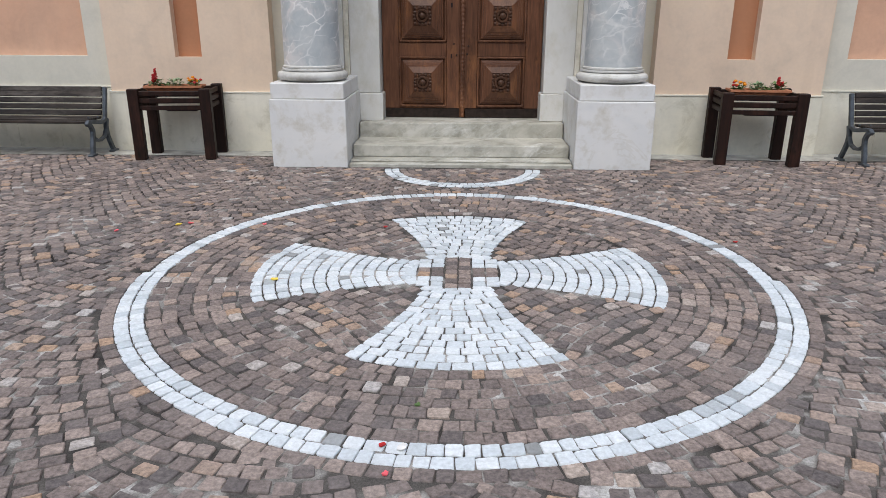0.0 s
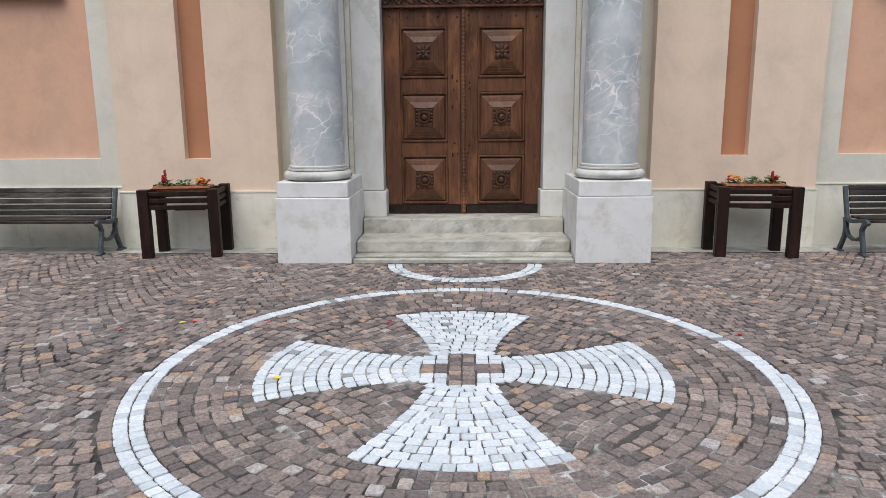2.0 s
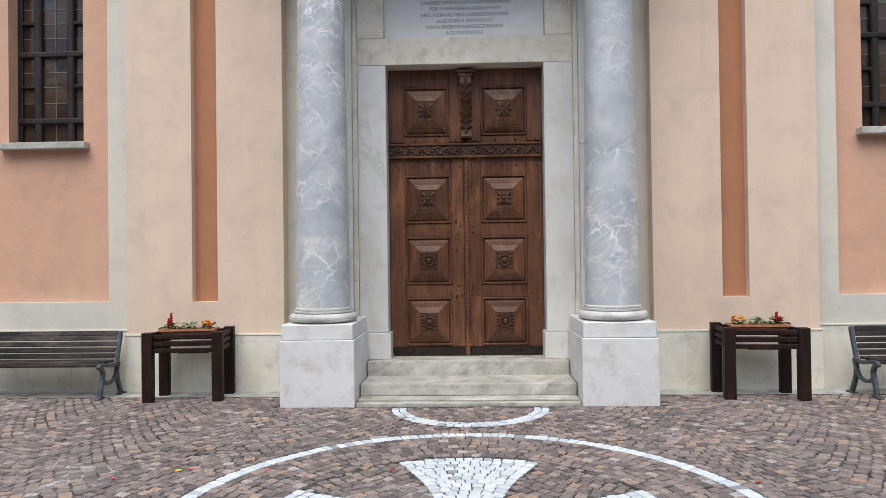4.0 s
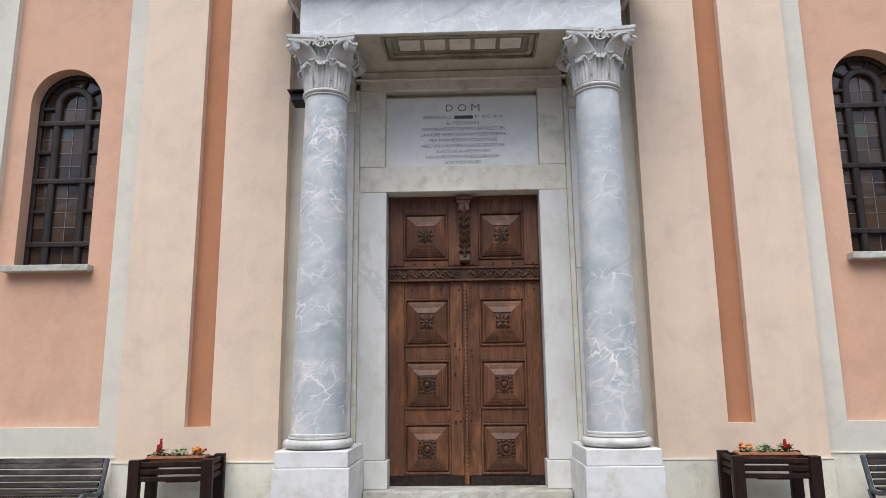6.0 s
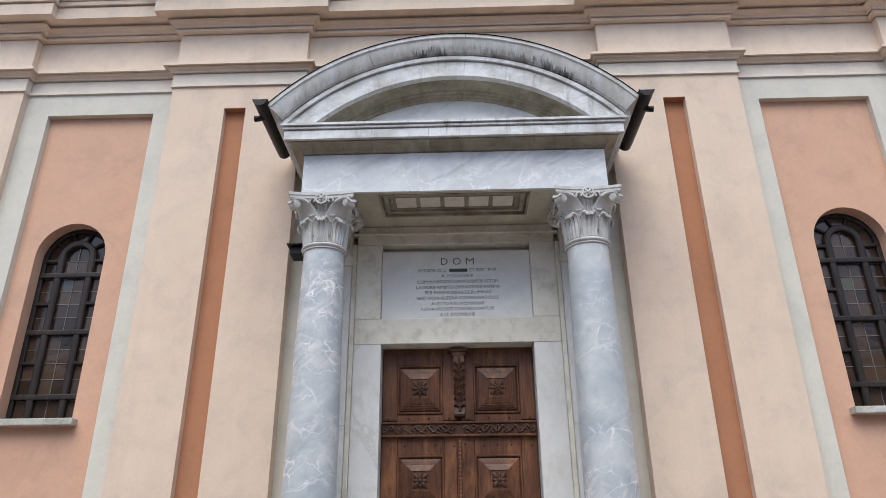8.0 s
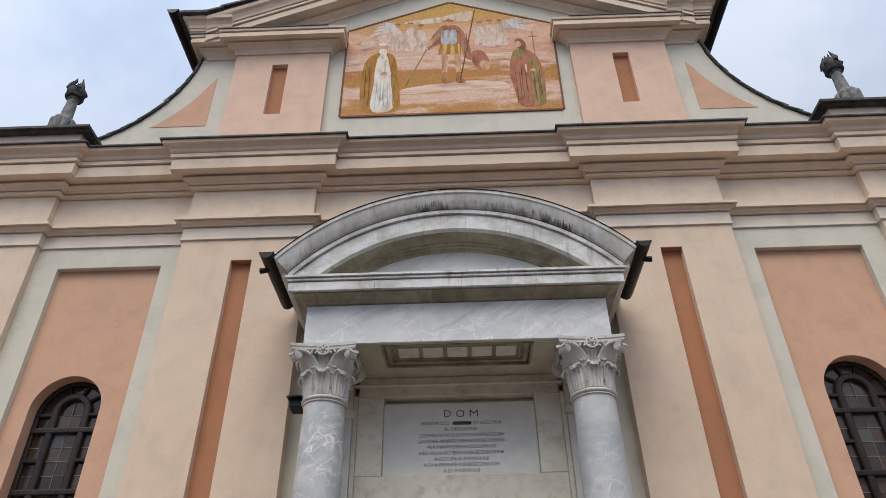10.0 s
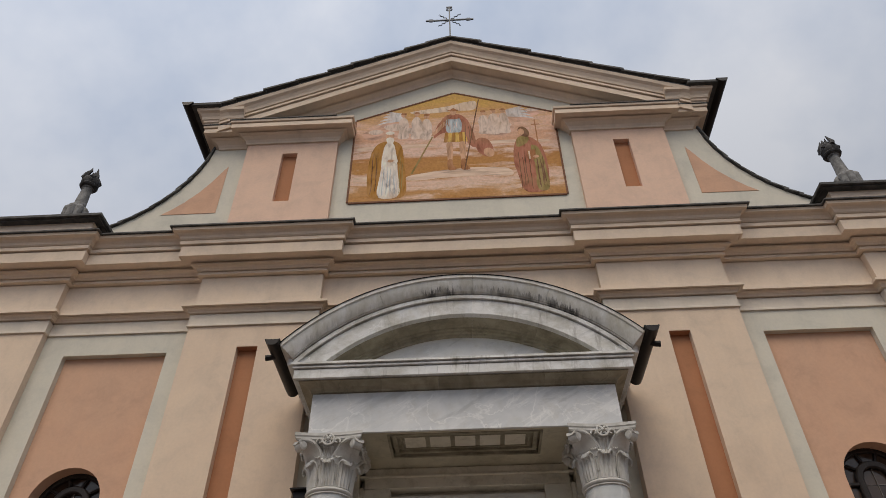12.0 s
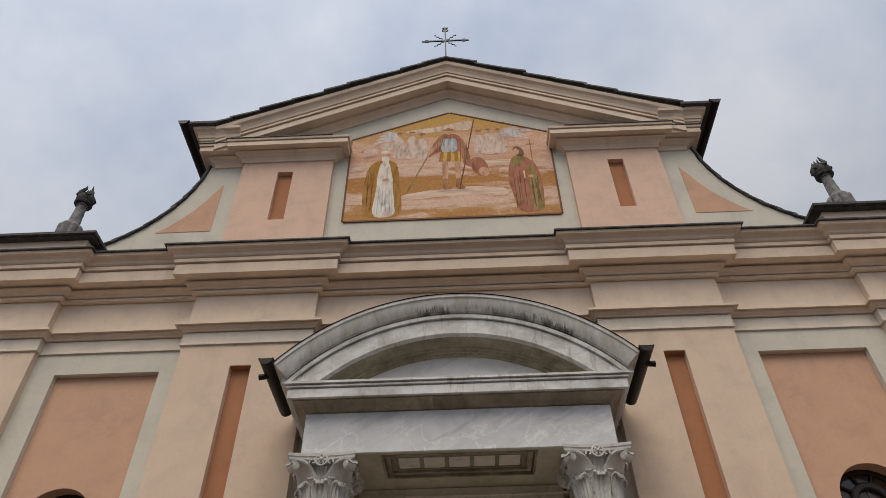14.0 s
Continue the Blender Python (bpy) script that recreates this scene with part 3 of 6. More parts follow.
def arched_plate(bm, x0, x1, z0, z1, cx, r, zb, zs, y0, y1, seg=20):
    """A plate from y0 to y1 with a round-headed opening."""
    arc = [(cx + r * math.cos(math.pi * k / seg), zs + r * math.sin(math.pi * k / seg)) for k in range(seg + 1)]
    hole = [(cx + r, zb)] + arc + [(cx - r, zb)]
    for y in (y0, y1):
        def q(*pts):
            bm.faces.new([bm.verts.new((x, y, z)) for x, z in pts])
        q((x0, z0), (x1, z0), (x1, zb), (x0, zb))
        q((x0, zb), (cx - r, zb), (cx - r, zs), (x0, zs))
        q((cx + r, zb), (x1, zb), (x1, zs), (cx + r, zs))
        for a, b in zip(arc, arc[1:]):
            def lift(p):
                t = (p[0] - (cx - r)) / (2 * r)
                return (x0 + t * (x1 - x0), z1)
            q(a, b, lift(b), lift(a))
        q((x1, zs), (x1, z1), (cx + r, zs))
        q((x0, zs), (cx - r, zs), (x0, z1))
    for a, b in zip(hole, hole[1:] + hole[:1]):
        bm.faces.new([bm.verts.new((p[0], y, p[1])) for p, y in ((a, y0), (b, y0), (b, y1), (a, y1))])
    for a, b in (((x0, z0), (x1, z0)), ((x1, z0), (x1, z1)), ((x1, z1), (x0, z1)), ((x0, z1), (x0, z0))):
        bm.faces.new([bm.verts.new((p[0], y, p[1])) for p, y in ((a, y0), (b, y0), (b, y1), (a, y1))])
    bmesh.ops.remove_doubles(bm, verts=bm.verts, dist=1e-5)
    return bm


def slotted(bm, x0, x1, z0, z1, hx0, hx1, hz0, hz1, y0, y1):
    """A plate with a rectangular opening, as four blocks."""
    box(bm, x0, hx0, y0, y1, z0, z1)
    box(bm, hx1, x1, y0, y1, z0, z1)
    box(bm, hx0, hx1, y0, y1, z0, hz0)
    box(bm, hx0, hx1, y0, y1, hz1, z1)
    return bm


WIN_X, WIN_R, WIN_B, WIN_S = 5.305, 0.485, 3.07, 5.30
for s in (-1, 1):
    a, b = sorted((s * PIL_IN, s * PIL_OUT))
    h0, h1 = sorted((s * 3.04, s * 3.355))
    part("pilaster", slotted(bmesh.new(), a, b, 0.655, 7.90, h0, h1, 1.06, 7.515, 0.0, 0.6), CREAM, facade, "cream plaster pilaster with a tall slot")
    boxed("slot_back", RUST, facade, (h0 - 0.02, h1 + 0.02, 0.11, 0.3, 1.03, 7.54), "rust coloured slot panel")
    # thin rust plate that puts the shade under the slot top into colour
    boxed("slot_head_shade", RUST, facade, (h0 + 0.002, h1 - 0.002, 0.006, 0.108, 7.507, 7.5135))
    mid = s * 3.12
    for c, d in ((a - 0.02, mid - 0.001), (mid + 0.001, b + 0.02)):
        boxed("pilaster_dado", DADO, facade, (c, d, -0.025, 0.5, -0.1, 0.648), "stained grey dado", edge=0.003)
    boxed("dado_ledge", DADO, facade, (a - 0.025, b + 0.025, -0.032, 0.4, 0.65, 0.668))
    a, b = sorted((s * PIL_OUT, s * OUTER))
    p0, p1 = sorted((s * 4.46, s * 6.045))
    part("bay_frame", slotted(bmesh.new(), a, b, 0.71, 7.90, p0, p1, 1.062, 7.535, WALL, 0.6), GREY, facade, "pale grey plaster border")
    part("bay_panel", arched_plate(bmesh.new(), p0, p1, 1.06, 7.54, s * WIN_X, WIN_R, WIN_B, WIN_S, 0.215, 0.66), SALMON, facade, "salmon plaster panel")
    cuts = [PIL_OUT + 0.021, 4.93, 5.46, OUTER - 0.021]
    for c, d in zip(cuts, cuts[1:]):
        boxed("bay_dado", DADO, facade, (s * (c + 0.001), s * (d - 0.001), WALL - 0.02, 0.5, -0.1, 0.70), "stained grey dado", edge=0.003)
    boxed("dado_ledge", DADO, facade, (a, b, WALL - 0.028, 0.4, 0.70, 0.716))
    a, b = sorted((s * OUTER, s * 7.75))
    boxed("outer_pilaster", CREAM, facade, (a, b, 0.0, 0.6, 0.655, 7.90), "cream plaster corner pilaster")
    boxed("pilaster_dado", DADO, facade, (a - 0.02, b + 0.02, -0.025, 0.5, -0.1, 0.65), "stained grey dado")
    boxed("side_wall", CREAM, facade, (*sorted((s * 7.3, s * 7.7)), 0.6, 14, -0.1, 9.5))
part("centre_wall", slotted(bmesh.new(), -PIL_IN, PIL_IN, -0.1, 6.42, -1.0, 1.0, 0.2, 3.95, 0.19, 0.6), GREY, facade, "grey plastered wall behind the portal")
boxed("centre_wall_top", CREAM, facade, (-PIL_IN, PIL_IN, WALL, 0.6, 6.423, 7.90), "cream plastered wall above the portal")
boxed("wall_top", CREAM, facade, (-7.75, 7.75, 0.16, 0.6, 7.90, 9.6))
boxed("inner_dark_wall", EARTH, facade, (-7.3, 7.3, 0.78, 0.9, -0.1, 9.4))

half = [(PIL_IN - 0.03, WALL), (PIL_IN - 0.03, 0.0), (PIL_OUT, 0.0), (PIL_OUT, WALL), (OUTER, WALL), (OUTER, 0.0), (7.75, 0.0), (7.75, 4.0)]
LINE = [(-x, y) for x, y in reversed(half)] + half
for name, mat, label, prof in (
    ("architrave", PALE, "pale plaster architrave band", [(-0.1, 7.90), (0.03, 7.90), (0.03, 7.93), (0.02, 7.94), (0.02, 8.12), (-0.1, 8.12)]),
    ("architrave_moulding", MOULD, "", [(-0.1, 8.12), (-0.04, 8.12), (-0.04, 8.14), (0.045, 8.14), (0.05, 8.16), (0.075, 8.19), (0.11, 8.20), (0.09, 8.20), (0.09, 8.213), (0.145, 8.213), (0.145, 8.255), (0.02, 8.30), (-0.1, 8.30)]),
    ("frieze", MOULD, "beige plaster frieze", [(-0.1, 8.30), (0.0, 8.30), (0.0, 8.875), (-0.1, 8.875)]),
    ("bed_moulding", MOULD, "", [(-0.1, 8.877), (-0.04, 8.877), (-0.04, 8.893), (0.07, 8.893), (0.07, 8.94), (0.0, 8.942), (0.0, 8.96), (0.085, 8.962), (0.09, 8.985), (0.115, 9.015), (0.17, 9.028), (0.175, 9.055), (0.03, 9.057), (0.03, 9.085), (-0.1, 9.085)]),
    ("corona", MOULD, "beige projecting cornice", [(-0.1, 9.085), (0.305, 9.098), (0.305, 9.085), (0.335, 9.085), (0.335, 9.29), (0.25, 9.292), (0.25, 9.316), (0.365, 9.318), (0.365, 9.388), (0.29, 9.39), (0.29, 9.41), (-0.1, 9.41)]),
    ("cyma", MOULD, "", [(-0.1, 9.41), (0.36, 9.41), (0.38, 9.43), (0.395, 9.47), (0.43, 9.505), (0.49, 9.52), (0.50, 9.57), (-0.1, 9.6)]),
    ("slate_flashing", SLATE, "dark slate edge", [(-0.1, 9.602), (0.535, 9.575), (0.535, 9.60), (-0.1, 9.64)]),
):
    part(name, moulding(bmesh.new(), LINE, prof), mat, facade, label)

# ---- attic, gable and sweeps ----
ATTIC = 0.13
SWEEP = [(6.26, 10.18), (6.0, 10.33), (5.78, 10.48), (5.53, 10.69), (5.33, 10.91), (5.14, 11.16), (4.98, 11.43), (4.86, 11.70), (4.77, 11.98), (4.71, 12.3)]
RAKE = 0.45
APEX = 14.36
side = [(6.6, 9.6), (6.6, 10.1)] + SWEEP + [(4.62, 12.3), (4.62, APEX - RAKE * 4.62 + 0.5)]
outline = side + [(0, APEX + 0.5)] + [(-x, z) for x, z in reversed(side)]
part("attic_wall", slab(bmesh.new(), outline, ATTIC, 0.6), GREY, facade, "pale grey gable wall")
for s in (-1, 1):
    a, b = sorted((s * 2.265, s * 4.03))
    h0, h1 = sorted((s * 3.02, s * 3.315))
    part("attic_pilaster", slotted(bmesh.new(), a, b, 9.6, 12.29, h0, h1, 10.66, 11.98, 0.03, ATTIC + 0.02), PEACH, facade, "peach plaster attic pilaster with a slot")
    boxed("slot_back", RUST, facade, (h0 - 0.01, h1 + 0.01, 0.125, 0.15, 10.65, 11.99), "rust coloured slot panel")
    tri = [(s * 5.34, 10.52), (s * 4.345, 10.52), (s * 4.345, 11.78), (s * 4.44, 11.62), (s * 4.57, 11.37), (s * 4.75, 11.09), (s * 4.98, 10.82), (s * 5.18, 10.635)]
    part("sweep_panel", slab(bmesh.new(), tri, ATTIC - 0.008, ATTIC + 0.05), SALMON, facade, "salmon triangular panel")
    p = [(-2.265, 0.45), (-2.265, 0.03), (-4.03, 0.03), (-4.03, ATTIC), (-4.6, ATTIC), (-4.6, 3.0)]
    p = [(x, y) for x, y in reversed(p)] if s < 0 else [(-x, y) for x, y in p]
    prof = [(-0.1, 12.27), (0.03, 12.27), (0.035, 12.31), (0.06, 12.36), (0.12, 12.42), (0.18, 12.445), (0.08, 12.447), (0.08, 12.475), (0.27, 12.482), (0.27, 12.475), (0.298, 12.475), (0.298, 12.585), (0.23, 12.588), (0.23, 12.61), (0.32, 12.612), (0.33, 12.66), (-0.1, 12.68)]
    part("attic_cornice", moulding(bmesh.new(), p, prof), MOULD, facade, "beige moulded cornice piece")
    part("slate_flashing", moulding(bmesh.new(), p[1:] if s > 0 else p[:-1], [(-0.1, 12.685), (0.345, 12.665), (0.345, 12.685), (-0.1, 12.71)]), SLATE, facade, "dark slate edge")
rake_prof = [(-0.1, 0), (0.03, 0), (0.035, 0.05), (0.06, 0.10), (0.12, 0.15), (0.15, 0.16), (0.08, 0.165), (0.08, 0.19), (0.305, 0.20), (0.305, 0.19), (0.335, 0.19), (0.335, 0.35), (0.26, 0.353), (0.26, 0.378), (0.365, 0.38), (0.365, 0.44), (0.30, 0.443), (0.30, 0.464), (0.38, 0.468), (0.395, 0.53), (0.43, 0.60), (0.48, 0.64), (0.50, 0.72), (-0.1, 0.74)]
RL = [(-4.62, APEX - RAKE * 4.62), (0, APEX), (4.62, APEX - RAKE * 4.62)]
part("gable_cornice", raked(bmesh.new(), RL, ATTIC, rake_prof), MOULD, facade, "beige moulded gable cornice")

roof = thing("slate_roof", "dark slate gable roof with uneven edge slabs", "roof", kind="structure")
for s in (-1, 1):
    bm = bmesh.new()
    z0, z1 = APEX + 0.745, APEX + 0.745 - RAKE * 4.66
    v = [bm.verts.new(c) for c in ((0, -0.36, z0), (s * 4.66, -0.36, z1), (s * 4.66, 14, z1), (0, 14, z0), (0, -0.36, z0 + 0.03), (s * 4.66, -0.36, z1 + 0.03), (s * 4.66, 14, z1 + 0.03), (0, 14, z0 + 0.03))]
    for f in ((0, 1, 2, 3), (4, 5, 6, 7), (0, 1, 5, 4), (1, 2, 6, 5), (2, 3, 7, 6), (3, 0, 4, 7)):
        bm.faces.new([v[i] for i in f])
    part("roof_plane", bm, SLATE, roof)
    x = 0.0
    rng = random.Random(5 + s)
    while x < 4.6:
        w = rng.uniform(0.42, 0.66)
        x1 = min(x + w + 0.06, 4.72)
        lift, front = rng.uniform(0.03, 0.075), rng.uniform(-0.45, -0.40)
        za, zb = APEX + 0.775 - RAKE * x, APEX + 0.775 - RAKE * x1
        bm = bmesh.new()
        v = [bm.verts.new(c) for c in ((s * x, front, za), (s * x1, front, zb + lift), (s * x1, 0.4, zb + lift), (s * x, 0.4, za),
                                       (s * x, front, za + 0.045), (s * x1, front, zb + lift + 0.05), (s * x1, 0.4, zb + lift + 0.05), (s * x, 0.4, za + 0.045))]
        for f in ((0, 1, 2, 3), (4, 5, 6, 7), (0, 1, 5, 4), (1, 2, 6, 5), (2, 3, 7, 6), (3, 0, 4, 7)):
            bm.faces.new([v[i] for i in f])
        part("slate_slab", bm, SLATE, roof)
        x += w
    # eave soffit and the gutter along it
    boxed("eave_slab", SLATE, roof, (*sorted((s * 4.60, s * 5.20)), -0.43, 1.1, 13.04, 13.12), edge=0.008)
    ret = [(4.15, ATTIC + 0.004), (4.6, ATTIC + 0.004), (4.6, 1.05)]
    ret = ret if s > 0 else [(-x, y) for x, y in reversed(ret)]
    prof = [(-0.1, 12.715), (0.325, 12.715), (0.325, 12.74), (0.35, 12.75), (0.355, 12.80), (0.375, 12.81), (0.39, 12.88), (0.43, 12.94), (0.48, 12.97), (0.49, 13.035), (-0.1, 13.035)]
    part("eave_cornice", moulding(bmesh.new(), ret, prof), MOULD, facade, "beige cornice return under the eave")
    # slabs on the curved sweep
    for k in range(len(SWEEP) - 1):
        (xa, za), (xb, zb) = SWEEP[k], SWEEP[k + 1]
        d = Vector((xb - xa, zb - za))
        nrm = Vector((d.y, -d.x)).normalized()
        if nrm.y < 0:
            nrm = -nrm
        e = d * 0.12
        t1 = rng.uniform(0.015, 0.04)
        bm = bmesh.new()
        quad = [(xa - e.x + nrm.x * t1, za - e.y + nrm.y * t1), (xb + e.x, zb + e.y), (xb + e.x + nrm.x * 0.03, zb + e.y + nrm.y * 0.03), (xa - e.x + nrm.x * (t1 + 0.03), za - e.y + nrm.y * (t1 + 0.03))]
        slab(bm, [(s * x, z) for x, z in quad], ATTIC - 0.05, 0.7)
        part("sweep_slate", bm, SLATE, roof)
    # outer parapets
    a, b = sorted((s * 5.98, s * 7.95))
    boxed("parapet", MOULD, facade, (*sorted((s * 6.1, s * 7.9)), -0.42, 0.6, 9.62, 9.853), "beige parapet block")
    bm = bmesh.new()
    box(bm, a, b, -0.52, 0.7, 9.857, 9.88)
    box(bm, *sorted((s * 5.93, s * 8.0)), -0.57, 0.75, 9.882, 9.93)
    part("parapet_slate", bm, SLATE, roof)


def gutter(name, pts, r, label):
    """A half-round metal gutter with a rolled lip, an end cap and a spout."""
    g = thing(name, label, "gutter")
    p0, p1 = Vector(pts[0]), Vector(pts[1])
    bm = bmesh.new()
    for outer, inner in ((r, r - 0.012),):
        rows = []
        for p in (p0, p1):
            rows.append([bm.verts.new(p + Vector((q * math.cos(math.pi + math.pi * k / 10), 0, q * math.sin(math.pi + math.pi * k / 10)))) for q, ks in ((outer, range(11)), (inner, range(10, -1, -1))) for k in ks])
        n = len(rows[0])
        for i in range(n):
            bm.faces.new((rows[0][i], rows[0][(i + 1) % n], rows[1][(i + 1) % n], rows[1][i]))
        bm.faces.new(rows[0])
        bm.faces.new(rows[1])
    part("trough", bm, BLACK_METAL, g, smooth=True)
    for p in (p0, p1):
        bm = bmesh.new()
        slab(bm, [(p.x + r * math.cos(math.pi + math.pi * k / 10), p.z + r * math.sin(math.pi + math.pi * k / 10)) for k in range(11)], p.y - 0.006, p.y + 0.006)
        part("end_cap", bm, BLACK_METAL, g)
    bm = bmesh.new()
    for sx in (-1, 1):
        tube(bm, [p0 + Vector((sx * r, 0, 0)), p1 + Vector((sx * r, 0, 0))], 0.012, 6)
    part("rolled_lip", bm, BLACK_METAL, g)
    return g


for s in (-1, 1):
    g = gutter("roof_gutter", ((s * 5.27, -0.46, 13.11), (s * 5.27, 1.12, 13.11)), 0.105, "black metal gutter along the roof eave")
    bm = bmesh.new()
    tube(bm, [(s * 5.27, 1.04, 13.04), (s * 5.25, 1.04, 12.92), (s * 5.15, 1.06, 12.84)], 0.05)
    part("outlet", bm, BLACK_METAL, g)


# ---- cross, urns, painting ----
def iron_cross():
    c = thing("iron_cross", "thin wrought iron cross with wavy rays on the gable tip", "cross")
    y, z0 = -0.15, 15.1
    zc = 16.31
    bm = bmesh.new()
    box(bm, -0.016, 0.016, y - 0.016, y + 0.016, z0, 16.91)
    part("upright", bm, WIRE, c)
    bm = bmesh.new()
    box(bm, -0.55, 0.55, y - 0.015, y + 0.015, zc - 0.016, zc + 0.016)
    part("crossbar", bm, WIRE, c)
    for x, z, r in ((-0.43, zc, 0.045), (0.43, zc, 0.045), (0, 16.78, 0.05)):
        bm = bmesh.new()
        tube(bm, [(x + r * 1.3 * math.cos(k * math.pi / 8), y, z + r * math.sin(k * math.pi / 8)) for k in range(17)], 0.014, 6)
        part("ring", bm, WIRE, c)
    bm = bmesh.new()
    box(bm, -0.07, 0.07, y - 0.012, y + 0.012, 16.87, 16.91)
    part("finial", bm, WIRE, c)
    for k in range(4):
        a = math.pi / 4 + k * math.pi / 2
        pts = []
        for i in range(15):
            d, w = 0.05 + i * 0.022, 0.02 * math.sin(i * 1.35)
            pts.append((d * math.cos(a) - w * math.sin(a), y, zc + d * math.sin(a) + w * math.cos(a)))
        part("wavy_ray", tube(bmesh.new(), pts, 0.011, 6), WIRE, c)
    return c


iron_cross()


def flame_urn():
    u = thing("flame_urn", "weathered grey stone urn with a carved flame on the parapet", "urn", "parapet urns")
    bm = bmesh.new()
    n = 64
    rows = []
    for r, z in ((0.225, 0), (0.225, 0.06), (0.205, 0.10), (0.208, 0.45), (0.218, 0.80), (0.215, 0.86), (0.18, 0.91), (0.12, 0.95)):
        rows.append([bm.verts.new((r * (0.82 + 0.20 * abs(math.cos(4 * 2 * math.pi * k / n)) ** 0.6) * math.cos(2 * math.pi * k / n), r * (0.82 + 0.20 * abs(math.cos(4 * 2 * math.pi * k / n)) ** 0.6) * math.sin(2 * math.pi * k / n), z)) for k in range(n)])
    for a, b in zip(rows, rows[1:]):
        for k in range(n):
            bm.faces.new((a[k], a[(k + 1) % n], b[(k + 1) % n], b[k]))
    bm.faces.new(rows[0])
    bm.faces.new(rows[-1])
    part("lobed_base", bm, URN_STONE, u, smooth=True)
    part("neck", lathe(bmesh.new(), [(0.125, 0.94), (0.108, 1.0), (0.096, 1.25), (0.086, 1.44), (0.105, 1.455), (0.105, 1.475), (0.08, 1.49)], 20), URN_STONE, u, smooth=True)
    part("bowl", lathe(bmesh.new(), [(0.075, 1.47), (0.15, 1.49), (0.165, 1.52), (0.15, 1.54), (0.145, 1.55), (0.162, 1.59), (0.165, 1.65), (0.15, 1.70), (0.12, 1.74)], 28), DARK_URN, u, "black-weathered bowl", smooth=True)
    bm = bmesh.new()
    rng = random.Random(3)
    for k in range(11):
        a = 2 * math.pi * k / 11
        q = 0.11 if k % 2 else 0.07
        top = rng.uniform(0.22, 0.42)
        pts = [(q * 1.35 * math.cos(a), q * 1.35 * math.sin(a), 1.66), (q * 1.25 * math.cos(a + 0.3), q * 1.25 * math.sin(a + 0.3), 1.6 + top * 0.4), (q * 0.8 * math.cos(a + 0.5), q * 0.8 * math.sin(a + 0.5), 1.6 + top * 0.75), (q * 0.7 * math.cos(a + 0.2), q * 0.7 * math.sin(a + 0.2), 1.6 + top)]
        tube(bm, pts, 0.05, 6, [1, 0.9, 0.55, 0.12])
    part("flame", bm, DARK_URN, u, "carved stone flame", smooth=True)
    return u


urn = flame_urn()
urn.matrix_basis = pose(-7.0, 0.2, 9.93)
copy_thing(urn, pose(7.0, 0.2, 9.93, 0, 0, 40))


